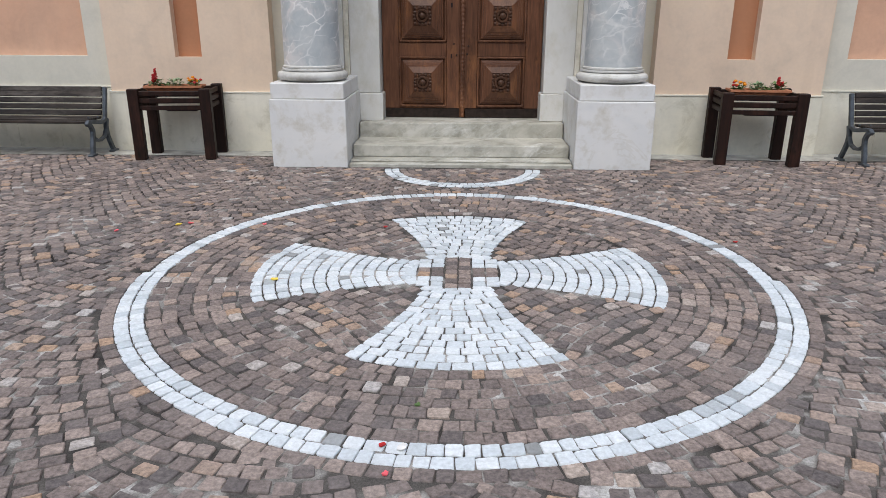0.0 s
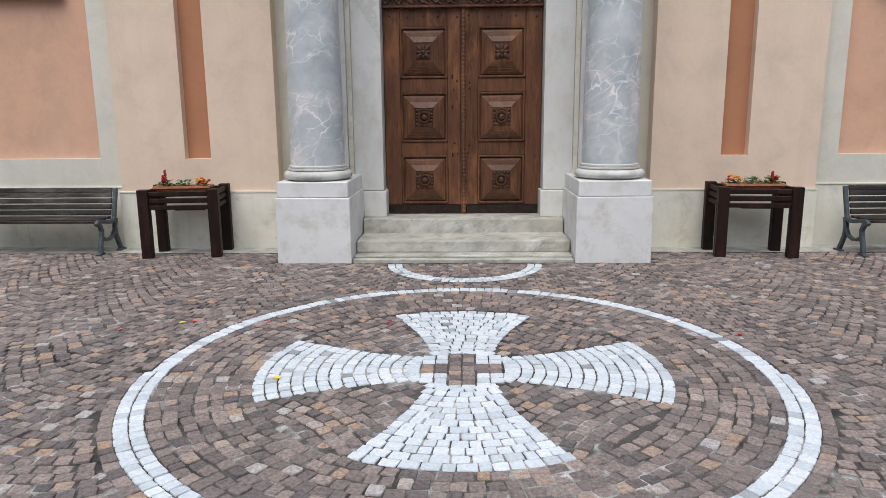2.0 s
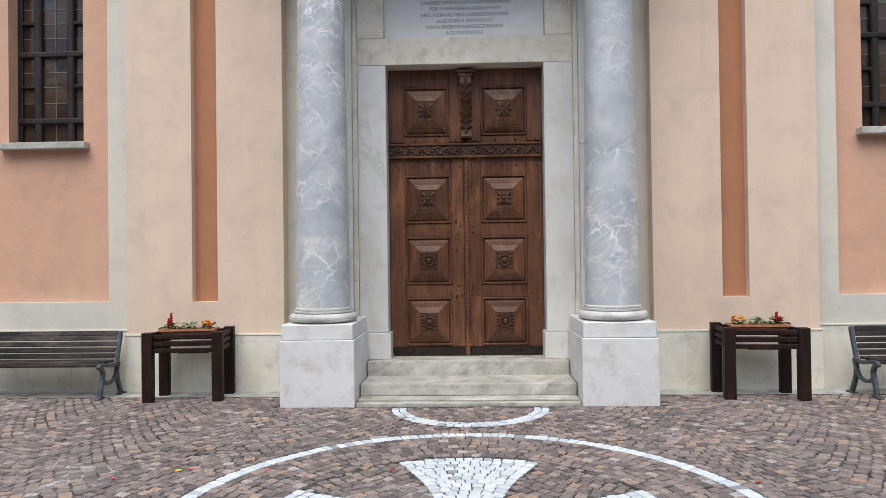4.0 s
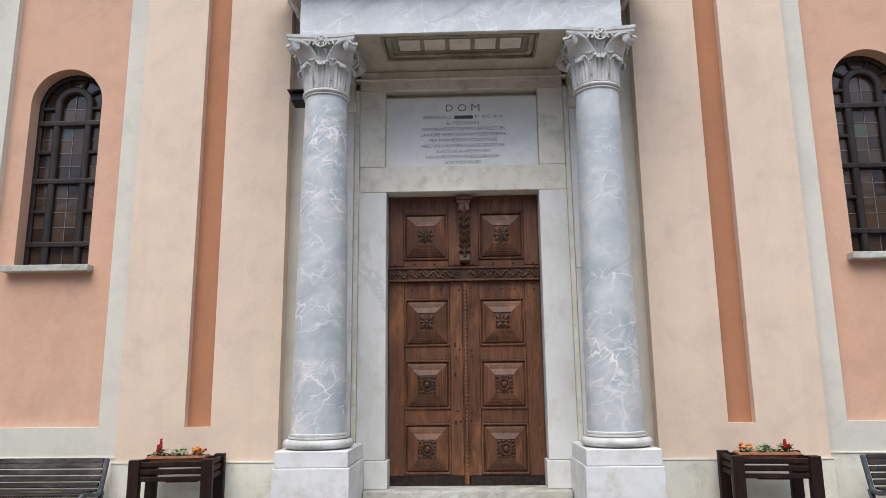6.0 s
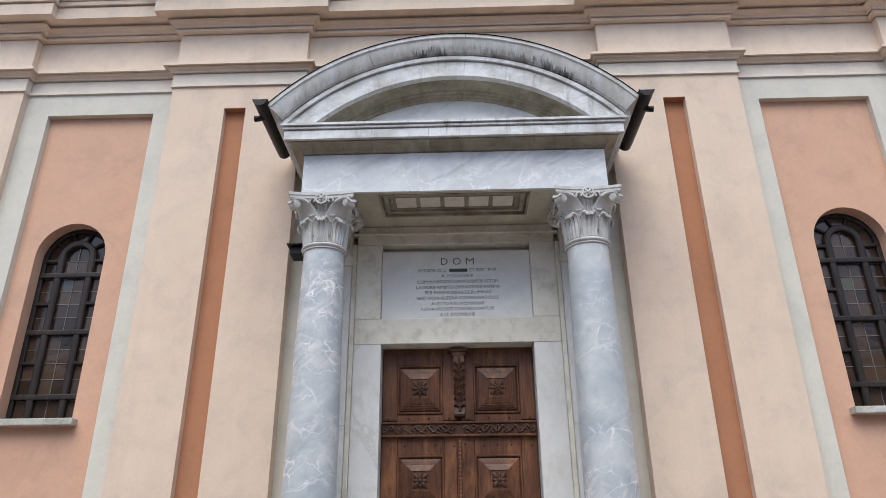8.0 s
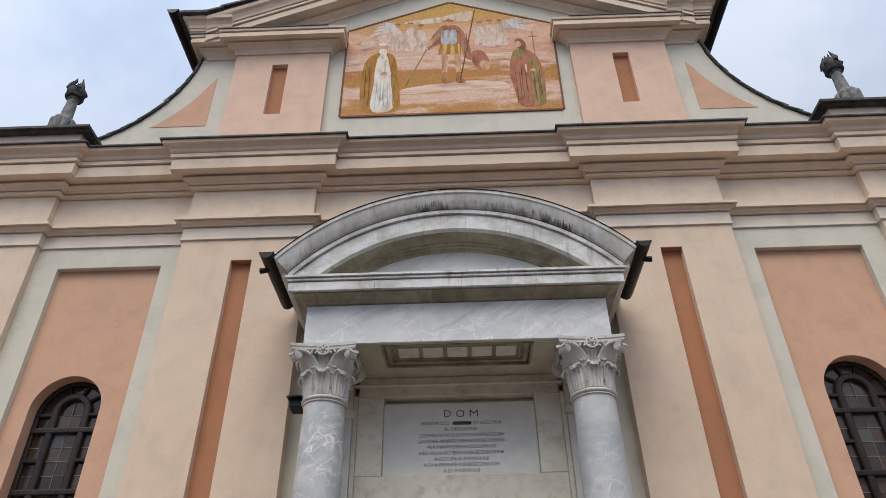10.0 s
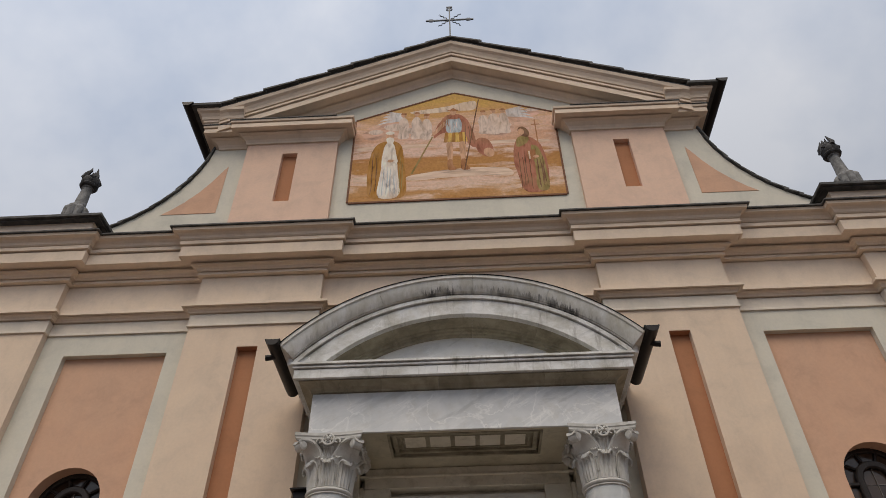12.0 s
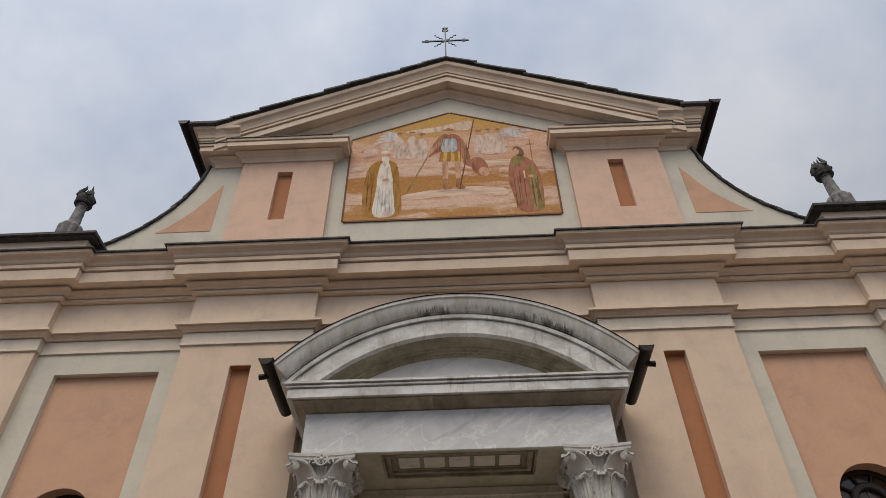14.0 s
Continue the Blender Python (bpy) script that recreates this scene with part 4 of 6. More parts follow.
# ---- fresco in the gable ----
def fresco():
    f = thing("gable_fresco", "ochre and pink wall painting with plain robed shapes", "painting")
    m, n, l, b = nodes_of("fresco_sky", 0.9, spec=0.1)
    v = coords(n, l, (0.5, 1, 2.2), False)
    cloudy = noise_tex(n, l, v, 1.7, 6, 0.62, 0.9)
    sep = n.new("ShaderNodeSeparateXYZ")
    l.new(coords(n, l, local=False), sep.inputs[0])
    up = n.new("ShaderNodeMapRange")
    for key, value in (("From Min", 10.6), ("From Max", 13.8), ("To Min", 0.13), ("To Max", 0.83)):
        up.inputs[key].default_value = value
    l.new(sep.outputs["Z"], up.inputs["Value"])
    swirl = n.new("ShaderNodeMath")
    swirl.operation = "MULTIPLY_ADD"
    swirl.inputs[1].default_value = 0.36
    l.new(cloudy, swirl.inputs[0])
    l.new(up.outputs[0], swirl.inputs[2])
    t = swirl.outputs[0]
    fine = noise_tex(n, l, coords(n, l, local=False), 22, 4)
    c = ramp(n, l, t, [(0.28, (0.479, 0.228, 0.080)), (0.35, (0.547, 0.296, 0.137)), (0.40, (0.730, 0.513, 0.399)), (0.45, (0.684, 0.445, 0.331)), (0.49, (0.490, 0.239, 0.085)), (0.56, (0.479, 0.228, 0.091)), (0.61, (0.741, 0.513, 0.410)), (0.69, (0.638, 0.353, 0.228)), (0.78, (0.707, 0.456, 0.342)), (0.87, (0.616, 0.342, 0.148)), (1.0, (0.627, 0.376, 0.114))])
    c = blend(n, l, c, ramp(n, l, fine, [(0.3, (0.85,) * 3), (0.7, (1.1,) * 3)]), 1.0, "MULTIPLY")
    l.new(c, b.inputs["Base Color"])
    field = [(-1.955, 10.63), (1.975, 10.64), (2.0, 13.02), (0.03, 13.80), (-1.955, 12.99)]
    part("painted_field", slab(bmesh.new(), field, ATTIC - 0.014, ATTIC + 0.03), m, f)
    bm = bmesh.new()
    for (xa, za), (xb, zb) in zip(field, field[1:] + field[:1]):
        d = Vector((xb - xa, zb - za)).normalized()
        w = Vector((d.y, -d.x)) * 0.035
        slab(bm, [(xa, za), (xb, zb), (xb + w.x, zb + w.y), (xa + w.x, za + w.y)], ATTIC - 0.024, ATTIC + 0.02)
    part("border", bm, plain("fresco_border", (0.20, 0.09, 0.05), 0.8), f, "dark red-brown border")
    tones = {"ochre": (0.414, 0.196, 0.052), "linen": (0.759, 0.667, 0.575), "rose": (0.414, 0.161, 0.103), "blush": (0.690, 0.437, 0.333), "blue": (0.437, 0.471, 0.483), "olive": (0.310, 0.230, 0.092), "flesh": (0.609, 0.345, 0.218), "gold": (0.667, 0.414, 0.115), "cream": (0.690, 0.506, 0.391), "dark": (0.172, 0.086, 0.052), "cloth": (0.713, 0.540, 0.414), "feather": (0.644, 0.598, 0.575), "veil": (0.690, 0.529, 0.437), "hair": (0.391, 0.172, 0.081)}
    def paint(name, tone, stretch=(5.0, 1, 1.3)):
        """Dry brush work: a tone with soft folds running down it."""
        m, n, l, b = nodes_of(name, 0.92, spec=0.08)
        folds = noise_tex(n, l, coords(n, l, stretch, False), 2.4, 4, 0.55, 0.8)
        wash = noise_tex(n, l, coords(n, l, local=False), 3.0, 5, 0.6)
        dark, light = tuple(k * 0.55 for k in tone), tuple(min(0.8, k * 1.15 + 0.03) for k in tone)
        c = ramp(n, l, folds, [(0.28, dark), (0.5, tone), (0.70, light)])
        c = blend(n, l, c, (0.50, 0.30, 0.17), ramp(n, l, wash, [(0.45, (0, 0, 0)), (0.75, (0.45,) * 3)]))
        l.new(c, b.inputs["Base Color"])
        return m

    mats = {k: paint("fresco_" + k, c) for k, c in tones.items()}
    mats["ledge"] = paint("fresco_ledge", (0.72, 0.52, 0.40), (0.6, 1, 5.0))
    mats["cloud"] = paint("fresco_cloud", (0.66, 0.40, 0.30), (1.3, 1, 3.0))
    depth = [0.0]

    def shape(name, tone, pts):
        depth[0] += 0.00003
        pts = [(x, 10.68 + (z - 10.68) * 1.14 if z < 12.86 else 13.165 + (z - 12.86) * 0.7) for x, z in pts]
        if len(pts) > 4:
            # rounds the corners of the outline
            for _ in range(2 if len(pts) < 20 else 0):
                pts = [(p[0] + (q[0] - p[0]) * t, p[1] + (q[1] - p[1]) * t) for p, q in zip(pts, pts[1:] + pts[:1]) for t in (0.22, 0.78)]
            pts = [(x + 0.012 * noise.noise(Vector((x * 6, z * 6, depth[0] * 3600))), z + 0.012 * noise.noise(Vector((x * 6, z * 6, 5 + depth[0] * 3600)))) for x, z in pts]
        part(name, slab(bmesh.new(), pts, ATTIC - 0.01405 - depth[0], ATTIC - 0.0138), mats[tone], f)

    def oval(name, tone, x, z, a, c, turn=0.0):
        ct, st = math.cos(turn), math.sin(turn)
        shape(name, tone, [(x + a * math.cos(q) * ct - c * math.sin(q) * st, z + a * math.cos(q) * st + c * math.sin(q) * ct) for q in [2 * math.pi * k / 24 for k in range(24)]])

    # pale ledges of ground and clouds
    for pts in ([(-1.9, 11.98), (-1.3, 12.02), (-0.5, 12.0), (-0.3, 11.95), (-0.6, 11.90), (-1.4, 11.92), (-1.9, 11.88)], [(0.55, 12.0), (1.0, 12.03), (1.85, 12.0), (1.85, 11.92), (1.1, 11.94), (0.6, 11.93)], [(-0.95, 11.2), (-0.2, 11.33), (0.6, 11.36), (1.05, 11.3), (1.1, 11.1), (0.5, 11.16), (-0.3, 11.12), (-0.9, 11.08)], [(-1.9, 11.22), (-1.65, 11.24), (-1.65, 11.12), (-1.9, 11.1)]):
        shape("pale_ledge", "ledge", pts)
    for x, z, a, c in ((-1.2, 12.42, 0.34, 0.22), (-0.85, 12.3, 0.3, 0.2), (0.85, 12.35, 0.36, 0.2), (1.3, 12.62, 0.3, 0.12), (1.55, 12.75, 0.2, 0.1), (-1.6, 12.3, 0.22, 0.14)):
        oval("cloud_shape", "cloud", x, z, a, c)
        oval("cloud_shape", "veil", x + 0.05, z + 0.08, a * 0.7, c * 0.45)

    def folds(tone, x0, x1, z0, z1, n, flare=1.25):
        """Brush strokes that run down a robe."""
        mid = (x0 + x1) / 2
        for k in range(n):
            x = x0 + (x1 - x0) * (k + 0.5) / n
            b = mid + (x - mid) * flare
            bend = 0.02 * math.sin(k * 2.1)
            shape("fold_stroke", tone, [(x - 0.004, z1 - 0.1 * (k % 2)), (x + 0.006, z1 - 0.1 * (k % 2)), ((x + b) / 2 + bend + 0.012, (z0 + z1) / 2), (b + 0.008, z0 + 0.05 * (k % 3)), (b - 0.006, z0 + 0.05 * (k % 3)), ((x + b) / 2 + bend - 0.008, (z0 + z1) / 2)])

    # pale banner and winged shapes behind
    shape("banner", "cloth", [(0.50, 13.38), (0.28, 13.34), (-0.1, 13.16), (-0.45, 13.06), (-0.92, 12.96), (-0.80, 12.84), (-0.3, 12.86), (0.1, 12.92), (0.46, 12.90)])
    for s, x0 in ((-1, -0.98), (1, 1.06)):
        for k in range(5):
            shape("wing_feather", "feather", [(x0, 12.66 + 0.04 * k), (x0 + s * 0.30, 12.64 + 0.07 * k), (x0 + s * (0.62 - 0.07 * k), 12.55 + 0.11 * k), (x0 + s * 0.34, 12.70 + 0.08 * k), (x0, 12.72 + 0.04 * k)])
    for x, z, h in ((-1.0, 12.78, 0.62), (-0.74, 12.80, 0.66), (-0.54, 12.72, 0.6), (0.60, 12.76, 0.55), (0.80, 12.80, 0.62), (1.0, 12.80, 0.6)):
        shape("robe_shape", "veil", [(x - 0.05, z - 0.03), (x + 0.05, z - 0.03), (x + 0.11, z - 0.2), (x + 0.10, z - 0.4), (x + 0.14, z - h), (x - 0.13, z - h), (x - 0.08, z - 0.4), (x - 0.12, z - 0.2)])
        oval("head_shape", "flesh", x, z + 0.05, 0.055, 0.07)
        oval("hair_shape", "hair", x, z + 0.095, 0.06, 0.04)
    # middle shape with cloak, tunic, skirt and boots
    shape("cloak_shape", "rose", [(-0.12, 12.80), (0.14, 12.80), (0.30, 12.6), (0.40, 12.2), (0.46, 11.82), (0.30, 11.9), (0.16, 12.2), (-0.16, 12.3), (-0.30, 12.24), (-0.42, 12.10), (-0.36, 12.4), (-0.26, 12.62)])
    oval("fallen_shape", "rose", 0.58, 11.86, 0.16, 0.26, 0.35)
    oval("fallen_shape", "flesh", 0.66, 11.72, 0.10, 0.12, 0.35)
    shape("arm_shape", "flesh", [(-0.18, 12.62), (-0.12, 12.54), (-0.38, 12.22), (-0.46, 12.18), (-0.42, 12.28)])
    shape("tunic_shape", "blue", [(-0.13, 12.70), (0.12, 12.70), (0.17, 12.5), (0.14, 12.26), (-0.14, 12.26), (-0.17, 12.5)])
    oval("collar_shape", "rose", 0.0, 12.70, 0.14, 0.05)
    for k in range(6):
        x = -0.17 + 0.066 * k
        shape("skirt_fold", "gold" if k % 2 else "ochre", [(x, 12.28), (x + 0.06, 12.28), (x * 1.18 + 0.075, 12.02), (x * 1.18 - 0.01, 12.02)])
    for x in (-0.09, 0.16):
        shape("leg_shape", "flesh", [(x - 0.065, 12.03), (x + 0.065, 12.03), (x + 0.06, 11.75), (x + 0.04, 11.5), (x - 0.04, 11.5), (x - 0.06, 11.75)])
        shape("boot_shape", "hair", [(x - 0.05, 11.58), (x + 0.05, 11.58), (x + 0.05, 11.42), (x + 0.13, 11.34), (x + 0.10, 11.30), (x - 0.06, 11.30)])
    oval("head_shape", "flesh", 0.0, 12.86, 0.065, 0.09)
    shape("helmet_shape", "hair", [(-0.09, 12.90), (0.09, 12.90), (0.13, 12.95), (0.05, 12.98), (0.0, 13.06), (-0.05, 12.98), (-0.13, 12.95)])
    shape("lance", "dark", [(0.52, 13.42), (0.545, 13.42), (0.19, 11.3), (0.165, 11.3)])
    shape("branch_shape", "olive", [(-0.44, 12.18), (-0.41, 12.18), (-0.80, 11.25), (-0.84, 11.25)])
    folds("hair", -0.24, -0.1, 12.35, 12.72, 3, 1.6)
    folds("dark", 0.2, 0.38, 11.95, 12.55, 3, 1.2)
    folds("veil", -0.12, 0.12, 12.30, 12.64, 3, 0.9)
    # robed shape with a white beard by one border
    shape("cloak_shape", "ochre", [(-1.42, 12.12), (-1.14, 12.12), (-1.0, 11.95), (-0.95, 11.4), (-0.88, 10.72), (-1.2, 10.68), (-1.62, 10.70), (-1.66, 11.3), (-1.60, 11.9)])
    shape("robe_shape", "linen", [(-1.34, 12.08), (-1.18, 12.08), (-1.10, 11.7), (-1.08, 11.3), (-0.99, 10.70), (-1.48, 10.68), (-1.40, 11.3), (-1.40, 11.7)])
    shape("sleeve_shape", "linen", [(-1.40, 11.75), (-1.14, 11.72), (-1.06, 11.56), (-1.2, 11.5), (-1.38, 11.6)])
    folds("feather", -1.40, -1.08, 10.72, 11.5, 6)
    folds("blue", -1.37, -1.12, 10.74, 11.45, 4)
    folds("dark", -1.60, -1.46, 10.8, 11.8, 2, 1.0)
    folds("olive", -1.06, -0.99, 10.8, 11.7, 2, 1.0)
    oval("hand_shape", "flesh", -1.22, 11.60, 0.06, 0.035)
    oval("head_shape", "flesh", -1.26, 12.25, 0.085, 0.11)
    oval("hair_shape", "linen", -1.26, 12.34, 0.09, 0.045)
    shape("beard_shape", "linen", [(-1.33, 12.22), (-1.19, 12.22), (-1.18, 12.10), (-1.25, 11.98), (-1.33, 12.10)])
    # veiled shape with a book and a cross by the other border
    shape("cloak_shape", "rose", [(1.24, 12.12), (1.46, 12.10), (1.66, 11.9), (1.74, 11.4), (1.72, 10.9), (1.62, 10.70), (1.22, 10.70), (1.16, 11.1), (1.10, 11.5), (1.14, 11.85)])
    shape("robe_shape", "olive", [(1.44, 11.9), (1.62, 11.8), (1.70, 11.3), (1.72, 10.74), (1.46, 10.72), (1.50, 11.3)])
    shape("shawl_shape", "olive", [(1.24, 12.10), (1.42, 12.12), (1.46, 11.98), (1.34, 11.86), (1.20, 11.80), (1.18, 11.95)])
    folds("dark", 1.18, 1.42, 10.78, 11.7, 4, 1.05)
    folds("dark", 1.52, 1.68, 10.8, 11.6, 3, 1.05)
    folds("dark", 1.50, 1.66, 10.85, 11.5, 2, 1.05)
    oval("veil_shape", "dark", 1.36, 12.22, 0.10, 0.15, 0.4)
    oval("head_shape", "flesh", 1.31, 12.22, 0.062, 0.09)
    shape("book_shape", "hair", [(1.38, 11.72), (1.54, 11.74), (1.53, 11.5), (1.37, 11.48)])
    shape("book_page", "cloth", [(1.40, 11.70), (1.43, 11.70), (1.43, 11.5), (1.40, 11.5)])
    oval("hand_shape", "flesh", 1.54, 11.56, 0.06, 0.04)
    for dims in ((1.60, 1.622, 11.9, 12.55), (1.53, 1.70, 12.40, 12.424)):
        shape("staff_shape", "hair", [(dims[0], dims[2]), (dims[1], dims[2]), (dims[1], dims[3]), (dims[0], dims[3])])
    return f


fresco()


# ---- windows ----
def church_window(s, name):
    w = thing(name, "tall round-headed window with dark timber bars and leaded panes", "window", "facade windows", "structure")
    cx, r, zb, zs, y = s * WIN_X, WIN_R, WIN_B, WIN_S, 0.43
    bm = bmesh.new()

    def arc_bar(rad, thick, y0, y1, zc, foot):
        seg = 24
        out = [(rad, foot)] + [(rad * math.cos(math.pi * k / seg), zc + rad * math.sin(math.pi * k / seg)) for k in range(seg + 1)] + [(-rad, foot)]
        inn = [(rad - thick, foot)] + [((rad - thick) * math.cos(math.pi * k / seg), zc + (rad - thick) * math.sin(math.pi * k / seg)) for k in range(seg + 1)] + [(-rad + thick, foot)]
        e = min(0.016, thick * 0.25)
        rows = []
        for o, i in zip(out, inn):
            d = Vector((i[0] - o[0], i[1] - o[1])).normalized() * e
            rows.append([bm.verts.new((cx + px, yy, pz)) for px, pz, yy in ((o[0], o[1], y0 + e), (o[0] + d.x, o[1] + d.y, y0), (i[0] - d.x, i[1] - d.y, y0), (i[0], i[1], y0 + e), (i[0], i[1], y1), (o[0], o[1], y1))])
        for a, b in zip(rows, rows[1:]):
            for k in range(6):
                bm.faces.new((a[k], a[(k + 1) % 6], b[(k + 1) % 6], b[k]))
        bm.faces.new(rows[0])
        bm.faces.new(rows[-1])

    arc_bar(r + 0.02, 0.075, y - 0.03, y + 0.08, zs, zb)
    box(bm, cx - r, cx + r, y - 0.03, y + 0.08, zb, zb + 0.055)
    part("window_frame", bm, WINDOW_WOOD, w)
    bm = bmesh.new()
    arc_bar(0.262, 0.092, y - 0.05, y + 0.05, 5.345, zb + 0.04)
    part("inner_arch", bm, WINDOW_WOOD, w)
    for z in (3.39, 4.255, 5.075):
        bm = bmesh.new()
        box(bm, cx - r + 0.02, cx + r - 0.02, y - 0.056, y + 0.05, z - 0.036, z + 0.036)
        part("transom", soften(bm, 0.014, 2), WINDOW_WOOD, w)
    for z in (3.84, 4.665, 5.295):
        for e in (-1, 1):
            bm = bmesh.new()
            box(bm, cx + e * 0.24, cx + e * (r - 0.03), y - 0.04, y + 0.05, z - 0.024, z + 0.024)
            part("side_bar", soften(bm, 0.01), WINDOW_WOOD, w)
    for deg in (38, 72, 108, 142):
        q = radians(deg)
        bm = bmesh.new()
        tube(bm, [(cx + 0.24 * math.cos(q), y, 5.345 + 0.24 * math.sin(q)), (cx + (r - 0.02) * math.cos(q), y, zs + (r - 0.02) * math.sin(q))], 0.021, 6)
        part("spoke", bm, WINDOW_WOOD, w)
    # leaded panes
    def pane(x0, x1, z0, z1):
        bm = bmesh.new()
        box(bm, cx + x0 + 0.003, cx + x1 - 0.003, y + 0.012, y + 0.018, z0 + 0.003, z1 - 0.003)
        part("pane", bm, GLASS, w)

    levels = [zb + 0.055, 3.354, 3.426, 3.63, 3.84, 4.03, 4.219, 4.291, 4.475, 4.665, 4.85, 5.039, 5.111, 5.295]
    for z0, z1 in zip(levels, levels[1:]):
        if z1 - z0 > 0.1:
            for x0, x1 in ((-0.17, 0), (0, 0.17), (-r + 0.055, -0.262), (0.262, r - 0.055)):
                pane(x0, x1, z0, z1)
    bm = bmesh.new()
    slab(bm, [(cx + (r - 0.03) * math.cos(math.pi * k / 20), zs + (r - 0.03) * math.sin(math.pi * k / 20)) for k in range(21)], y + 0.022, y + 0.028)
    part("head_pane", bm, GLASS, w)
    bm = bmesh.new()
    box(bm, cx - 0.0035, cx + 0.0035, y + 0.004, y + 0.014, zb + 0.05, 5.52)
    for z in levels:
        box(bm, cx - r + 0.05, cx + r - 0.05, y + 0.005, y + 0.014, z - 0.0035, z + 0.0035)
    part("lead_cames", bm, plain("lead", (0.21, 0.19, 0.17), 0.6, 0.3), w)
    bm = bmesh.new()
    box(bm, cx - 0.565, cx + 0.565, 0.075, 0.42, 2.985, 3.07)
    part("window_sill", soften(bm, 0.012, 2), STEP_STONE, w, "pale stone sill")
    return w


church_window(-1, "window_1")
church_window(1, "window_2")

# ---- steps ----
steps = thing("entrance_steps", "worn grey-green stone steps up to the church door", "steps", kind="structure")
bm = bmesh.new()
box(bm, -1.19, 1.19, -1.03, -0.2, -0.05, 0.028)
part("ground_slab", soften(bm, 0.006), STEP_STONE, steps)
bm = bmesh.new()
box(bm, -1.188, 1.188, -0.93, -0.2, 0.03, 0.046)
part("ground_slab_edge", soften(bm, 0.004), STEP_STONE, steps)
bm = bmesh.new()
box(bm, -1.187, 1.187, -0.735, -0.1, 0.048, 0.178)
part("step", soften(bm, 0.012, 2), STEP_STONE, steps)
bm = bmesh.new()
box(bm, -1.187, 1.187, -0.20, 0.4, 0.10, 0.345)
part("step", soften(bm, 0.012, 2), STEP_STONE, steps)

# ---- marble door surround ----
surround = thing("door_surround", "pale veined marble frame round the church door", "door surround", kind="structure")
FY = 0.0
for s in (-1, 1):
    boxed("jamb", JAMB_MARBLE, surround, (s * 0.955, s * 1.30, FY, 0.45, 0.665, 3.905), edge=0.005)
    boxed("jamb_socle", JAMB_MARBLE, surround, (s * 0.925, s * 1.20, FY - 0.03, 0.4, 0.345, 0.66), "white marble jamb base", edge=0.006)
    boxed("jamb_fillet", AGED_MARBLE, surround, (s * 1.303, s * 1.36, FY - 0.025, 0.2, 0.345, 5.27), edge=0.006)
    for z0, z1 in ((0.345, 0.86), (0.862, 2.9), (2.903, 4.95)):
        boxed("respond_block", JAMB_MARBLE, surround, (s * 1.363, s * 1.84, FY - 0.06 - (0.02 if z0 < 0.5 else 0), 0.2, z0, z1), "marble pier behind the column", edge=0.004)
    boxed("respond_cap", AGED_MARBLE, surround, (s * 1.34, s * 1.87, FY - 0.10, 0.2, 4.953, 5.08), edge=0.012)
    boxed("respond_top", AGED_MARBLE, surround, (s * 1.363, s * 1.84, FY - 0.06, 0.2, 5.083, 5.525), edge=0.004)
    boxed("plaque_stile", AGED_MARBLE, surround, (s * 0.975, s * 1.30, FY, 0.2, 4.238, 5.262), edge=0.005)
boxed("lintel", AGED_MARBLE, surround, (-1.30, 1.30, FY, 0.45, 3.908, 4.235), edge=0.005)
boxed("plaque_head", AGED_MARBLE, surround, (-1.30, 1.30, FY, 0.2, 5.265, 5.525), edge=0.005)
boxed("head_fillet", AGED_MARBLE, surround, (-1.36, 1.36, FY - 0.03, 0.1, 5.40, 5.43), edge=0.006)
boxed("door_head_reveal", AGED_MARBLE, surround, (-0.98, 0.98, 0.1, 0.5, 3.91, 4.1))

plaque = thing("inscription_plaque", "white marble tablet with a dark Latin inscription", "plaque")
boxed("tablet", TABLET, plaque, (-0.972, 0.972, 0.075, 0.19, 4.24, 5.19), edge=0.003)


def letters(text, x, z, size, width):
    cu = bpy.data.curves.new("lettering", "FONT")
    cu.body, cu.size, cu.align_x, cu.align_y, cu.extrude, cu.resolution_u = text, size, "CENTER", "CENTER", 0.002, 3
    cu.offset = -0.010 * size
    tmp = bpy.data.objects.new("lettering", cu)
    scene.collection.objects.link(tmp)
    dg = bpy.context.evaluated_depsgraph_get()
    me = bpy.data.meshes.new_from_object(tmp.evaluated_get(dg))
    xs = [v.co.x for v in me.vertices]
    k = width / (max(xs) - min(xs))
    bpy.data.objects.remove(tmp)
    me.transform(pose(x, 0.0725, z, 90) @ Matrix.Diagonal((k, 1, 1, 1)))
    return me


for text, x in (("D", -0.155), ("O", 0.012), ("M", 0.185)):
    me = letters(text, x, 5.035, 0.14, {"D": 0.088, "O": 0.105, "M": 0.105}[text])
    me.materials.clear()
    me.materials.append(INK)
    new("letter", me).parent = plaque
bm = bmesh.new()
for text, x, z, size, width in (
    ("A. MDLXXXIII", 0.015, 4.832, 0.062, 0.42),
    ("COMMUNITATIS SUMPTU EXTRUCTUM", 0.02, 4.753, 0.062, 1.06),
    ("LAXIORE AMBITU ORNATIORE FORMA", 0.02, 4.676, 0.062, 1.09),
    ("PER MARMOREAS COLUMNAS", 0.02, 4.602, 0.062, 0.86),
    ("NEC NON ALTERA CONSECRATIONE", 0.015, 4.526, 0.062, 1.06),
    ("AUCTUM A. MCMXXXII", 0.015, 4.45, 0.062, 0.68),
    ("NOVA FRONTE CONDECORATUM", 0.012, 4.378, 0.062, 0.93),
    ("A.D. MCMXLVIII", 0.01, 4.304, 0.062, 0.45),
    ("HONORI D.D.", -0.31, 4.912, 0.066, 0.37),
    ("ET SOC. M.M.", 0.36, 4.912, 0.066, 0.36),
):
    bm.from_mesh(letters(text, x, z, size, width))
